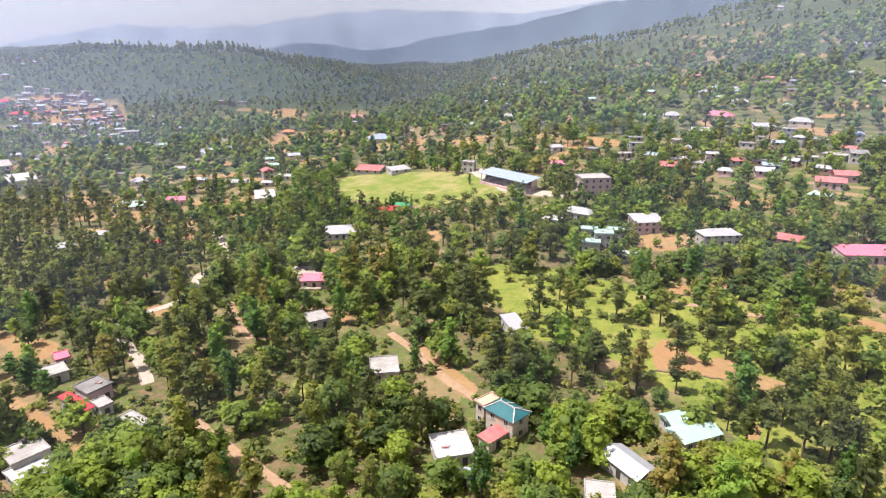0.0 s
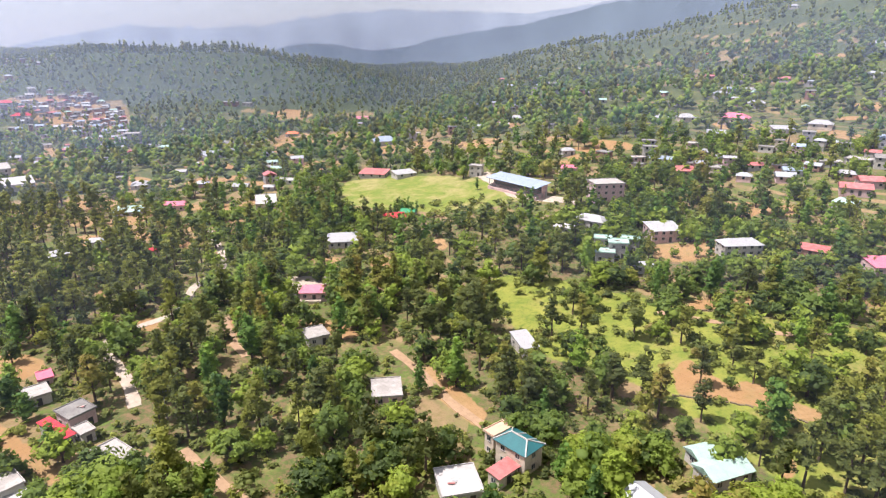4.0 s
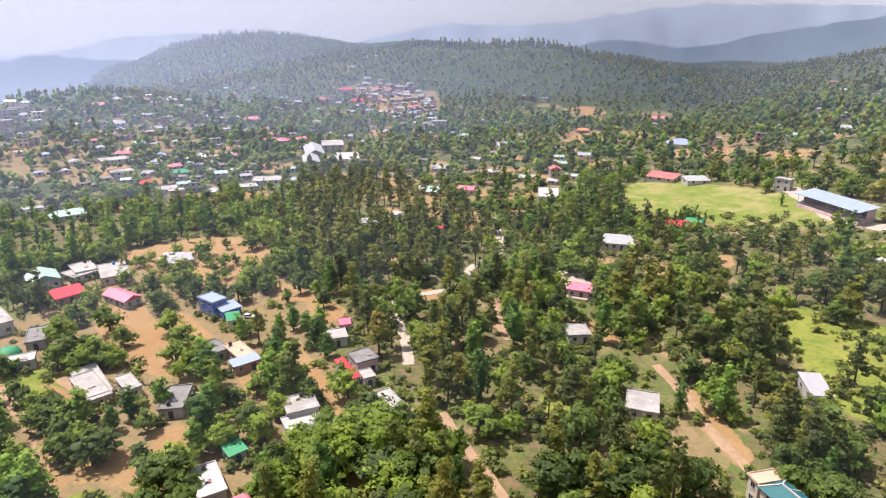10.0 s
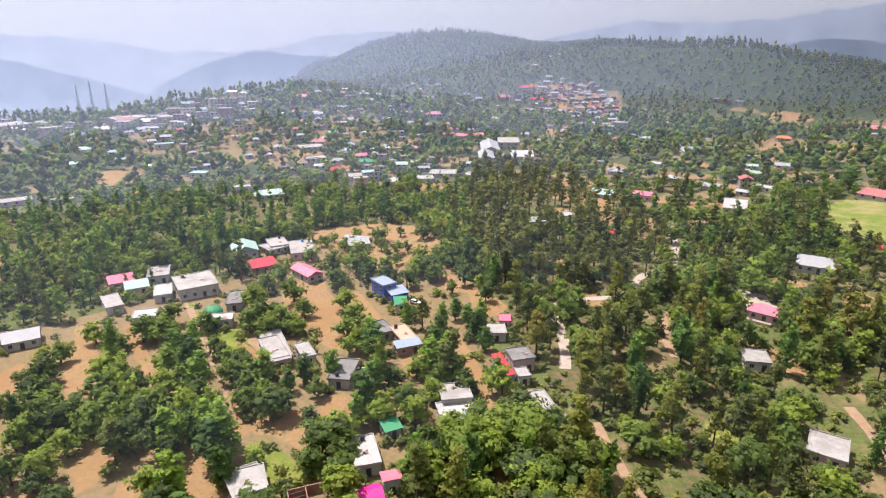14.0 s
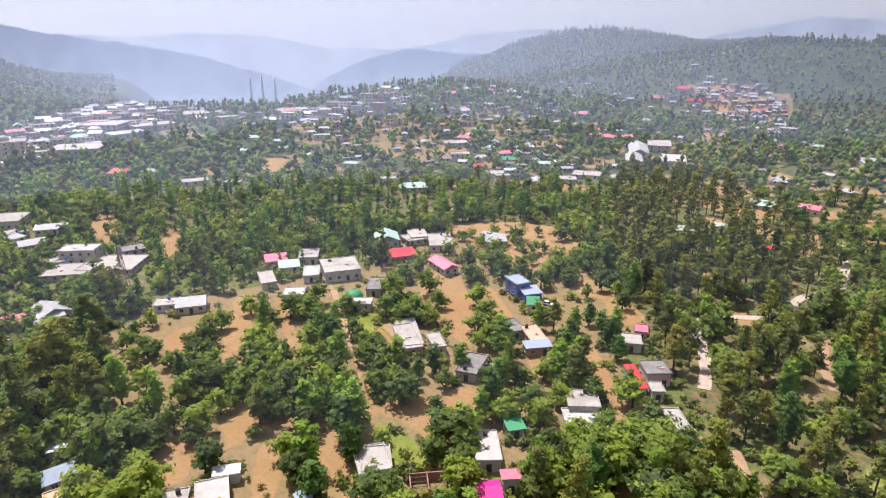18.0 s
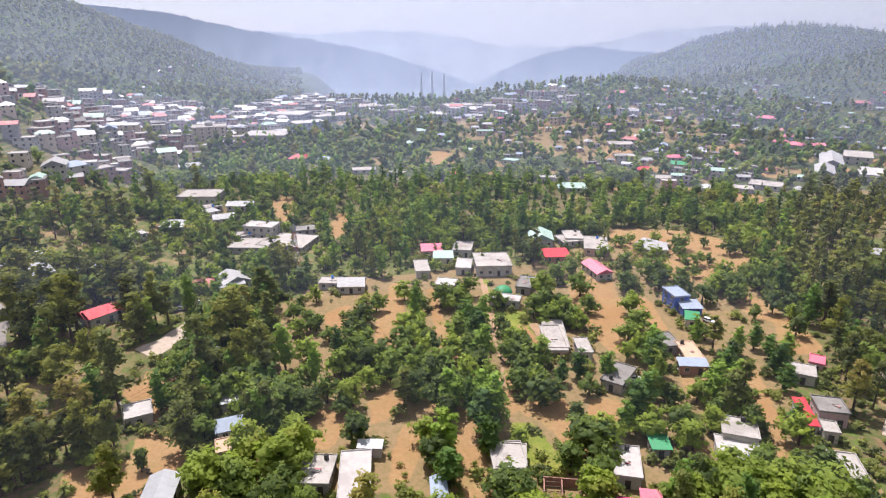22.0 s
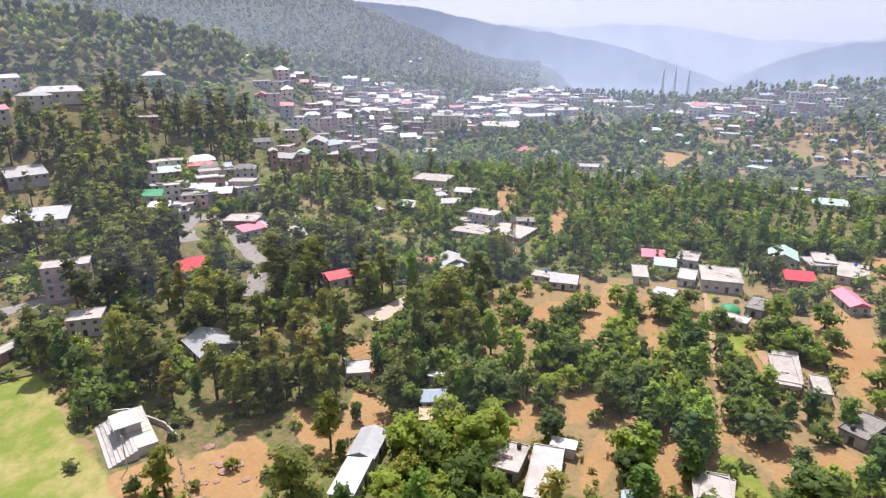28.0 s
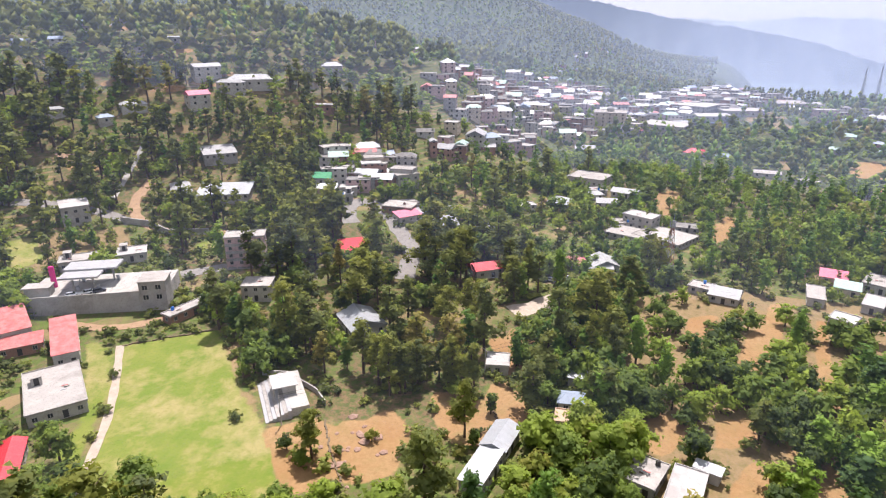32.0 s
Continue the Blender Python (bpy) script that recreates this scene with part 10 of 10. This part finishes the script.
tree("pine", 90.4, 127.3, 16.8, 1.18)
tree("pine", 81.8, 118.6, 16.8, 1.18)
tree("pine", 87.8, 113.5, 16.8, 1.18)
tree("pine", 81.0, 107.6, 15.7, 1.18)
tree("pine", 85.8, 105.5, 15.7, 1.18)
tree("pine", 88.1, 103.5, 15.7, 1.18)
tree("pine", 107.4, 137.1, 15.7, 1.18)
tree("broad", 113.2, 136.2, 10.1, 1.18)
tree("broad", 117.6, 160.8, 7.8, 1.18)
tree("broad", 45.1, 170.3, 5.6, 1.18)
tree("pine", 20.5, 141.6, 15.7, 1.18)
tree("pine", 15.0, 148.8, 14.6, 1.18)
tree("broad", 23.7, 130.9, 7.8, 1.18)
tree("broad", 32.0, 116.6, 11.2, 1.18)
tree("broad", 34.5, 110.3, 11.2, 1.18)
tree("broad", 42.1, 119.6, 9.0, 1.18)
tree("broad", 61.7, 118.7, 7.8, 1.18)
tree("broad", 68.8, 126.5, 7.8, 1.18)
tree("broad", 59.0, 97.9, 10.1, 1.18)
tree("broad", 51.7, 96.8, 10.1, 1.18)
tree("broad", 66.8, 102.0, 9.0, 1.18)
tree("pine", 71.6, 96.3, 11.2, 1.18)
tree("broad", 56.3, 130.0, 5.6, 1.18)
tree("poplar", -233.9, -4.2, 12.0, 1.41)
tree("poplar", -212.3, 4.5, 15.0, 1.41)
tree("poplar", -216.4, 0.5, 12.0, 1.41)
tree("poplar", -204.8, -6.3, 12.0, 1.28)
tree("poplar", -197.3, 2.6, 11.0, 1.41)
tree("poplar", -187.2, -1.9, 12.0, 1.28)
tree("broad", -183.0, 3.7, 9.0, 0.95)
tree("poplar", -183.1, -7.2, 11.0, 1.28)
tree("poplar", -172.0, -2.3, 11.0, 1.41)
tree("broad", -171.1, 2.0, 9.0, 0.95)
tree("broad", -173.9, -8.4, 9.0, 0.95)
tree("broad", -160.5, -4.4, 9.0, 0.95)
tree("poplar", -165.2, -11.2, 10.0, 1.28)
tree("broad", -161.2, 0.5, 9.0, 0.95)
tree("poplar", -217.6, -4.7, 11.0, 1.28)
tree("poplar", -188.7, -11.1, 10.0, 1.28)
tree("broad", -156.8, -8.2, 9.0, 1.07)
tree("broad", -152.2, 5.2, 9.0, 0.95)
tree("broad", -138.5, 6.5, 9.0, 0.95)
tree("broad", -196.4, 26.2, 7.0, 0.95)
tree("broad", -216.3, 24.1, 6.0, 0.95)
tree("broad", -192.1, 40.1, 8.0, 0.95)
tree("broad", -177.8, 34.3, 9.0, 0.95)
tree("broad", -176.0, 39.1, 8.0, 0.95)
tree("broad", -164.3, 30.8, 9.0, 0.95)
tree("broad", -163.0, 38.5, 8.0, 0.95)
tree("broad", -164.6, 26.2, 8.0, 0.95)
tree("broad", -151.2, 21.7, 9.0, 0.95)
tree("broad", -160.0, 16.3, 8.0, 0.95)
tree("broad", -148.4, 17.0, 8.0, 0.95)
tree("broad", -134.8, 12.0, 9.0, 0.95)
tree("broad", -172.8, 52.9, 9.0, 0.95)
tree("broad", -181.9, 58.5, 8.0, 0.95)
tree("broad", -167.0, 57.7, 9.0, 0.95)
tree("broad", -154.6, 47.2, 8.0, 0.95)
tree("broad", -151.2, 52.0, 9.0, 0.95)
tree("broad", -182.9, 73.5, 9.0, 0.95)
tree("broad", -201.1, 76.0, 8.0, 0.95)
tree("poplar", -166.2, 72.3, 12.0, 1.28)
tree("poplar", -180.2, 80.3, 12.0, 1.28)
tree("broad", -161.9, 68.2, 9.0, 0.95)
tree("broad", -151.0, 67.3, 9.0, 0.95)
tree("broad", -142.0, 56.3, 9.0, 0.95)
tree("poplar", -133.8, 56.2, 11.0, 1.28)
tree("poplar", -138.3, 63.9, 12.0, 1.28)
tree("poplar", -129.4, 62.0, 12.0, 1.28)
tree("broad", -130.1, 47.8, 9.0, 0.95)
tree("broad", -139.4, 52.9, 9.0, 0.95)
tree("broad", -171.3, 83.6, 8.0, 0.95)
tree("broad", -155.1, 81.3, 9.0, 0.95)
tree("broad", -147.3, 79.4, 9.0, 0.95)
tree("broad", -165.7, 82.9, 8.0, 0.95)
tree("broad", -138.4, 78.3, 8.0, 0.95)
tree("broad", -235.8, 173.0, 6.0, 0.95)
tree("broad", -236.6, 181.7, 6.0, 0.95)
tree("broad", -225.6, 183.3, 6.0, 0.95)
tree("broad", -206.8, 176.3, 6.0, 0.95)
tree("broad", -192.2, 161.7, 6.0, 0.95)
tree("broad", -199.5, 182.5, 6.0, 1.07)
tree("broad", -189.7, 178.5, 6.0, 1.07)
tree("broad", -197.4, 193.0, 6.0, 0.95)
tree("broad", -223.5, 196.3, 6.0, 0.95)
tree("broad", -216.6, 207.1, 6.0, 0.95)
tree("broad", -205.5, 163.3, 6.0, 0.95)
tree("broad", -187.7, 188.7, 6.0, 0.95)
tree("broad", -181.8, 164.6, 6.0, 1.10)
tree("broad", -175.9, 165.0, 6.0, 0.95)
tree("broad", -218.5, 167.0, 5.0, 1.07)
tree("broad", -177.0, 193.3, 8.0, 1.07)
tree("broad", -162.5, 176.0, 8.0, 0.95)
tree("broad", -150.3, 178.4, 9.0, 0.95)
tree("broad", -133.8, 170.9, 8.0, 0.95)
tree("broad", -148.9, 169.2, 6.0, 0.95)
tree("broad", -158.1, 186.8, 9.0, 0.95)
tree("broad", -159.0, 193.4, 10.0, 0.95)
tree("broad", -145.5, 186.9, 9.0, 0.95)
shrubs()
undergrowth()
STUFF_LABELS = {"broad": "rounded green broadleaf trees", "pine": "olive-green pines", "poplar": "upright bright green poplars", "bush": "low green bushes"}
for kind, rows in TREES.items():
    rows.sort(key=lambda q: math.hypot(q[0], q[1]))
    near = {"broad": 300, "pine": 300, "poplar": 160, "bush": 120}[kind]
    plant_near(kind, rows[:near])
    away = [math.hypot(q[0], q[1]) for q in rows]
    bands = ((0, 255, 1, "woodland_", "woodland of "), (255, 440, 2, "further_woodland_", "further woodland of "), (440, 9999, 3, "far_woodland_", "far woodland of "))
    for lo, hi, level, name, label in bands:
        if kind != "bush" or level < 3:
            plant_far(name + kind, kind, [q for q, d in zip(rows[near:], away[near:]) if lo <= d < hi], level, label + STUFF_LABELS[kind] + " over the slopes")
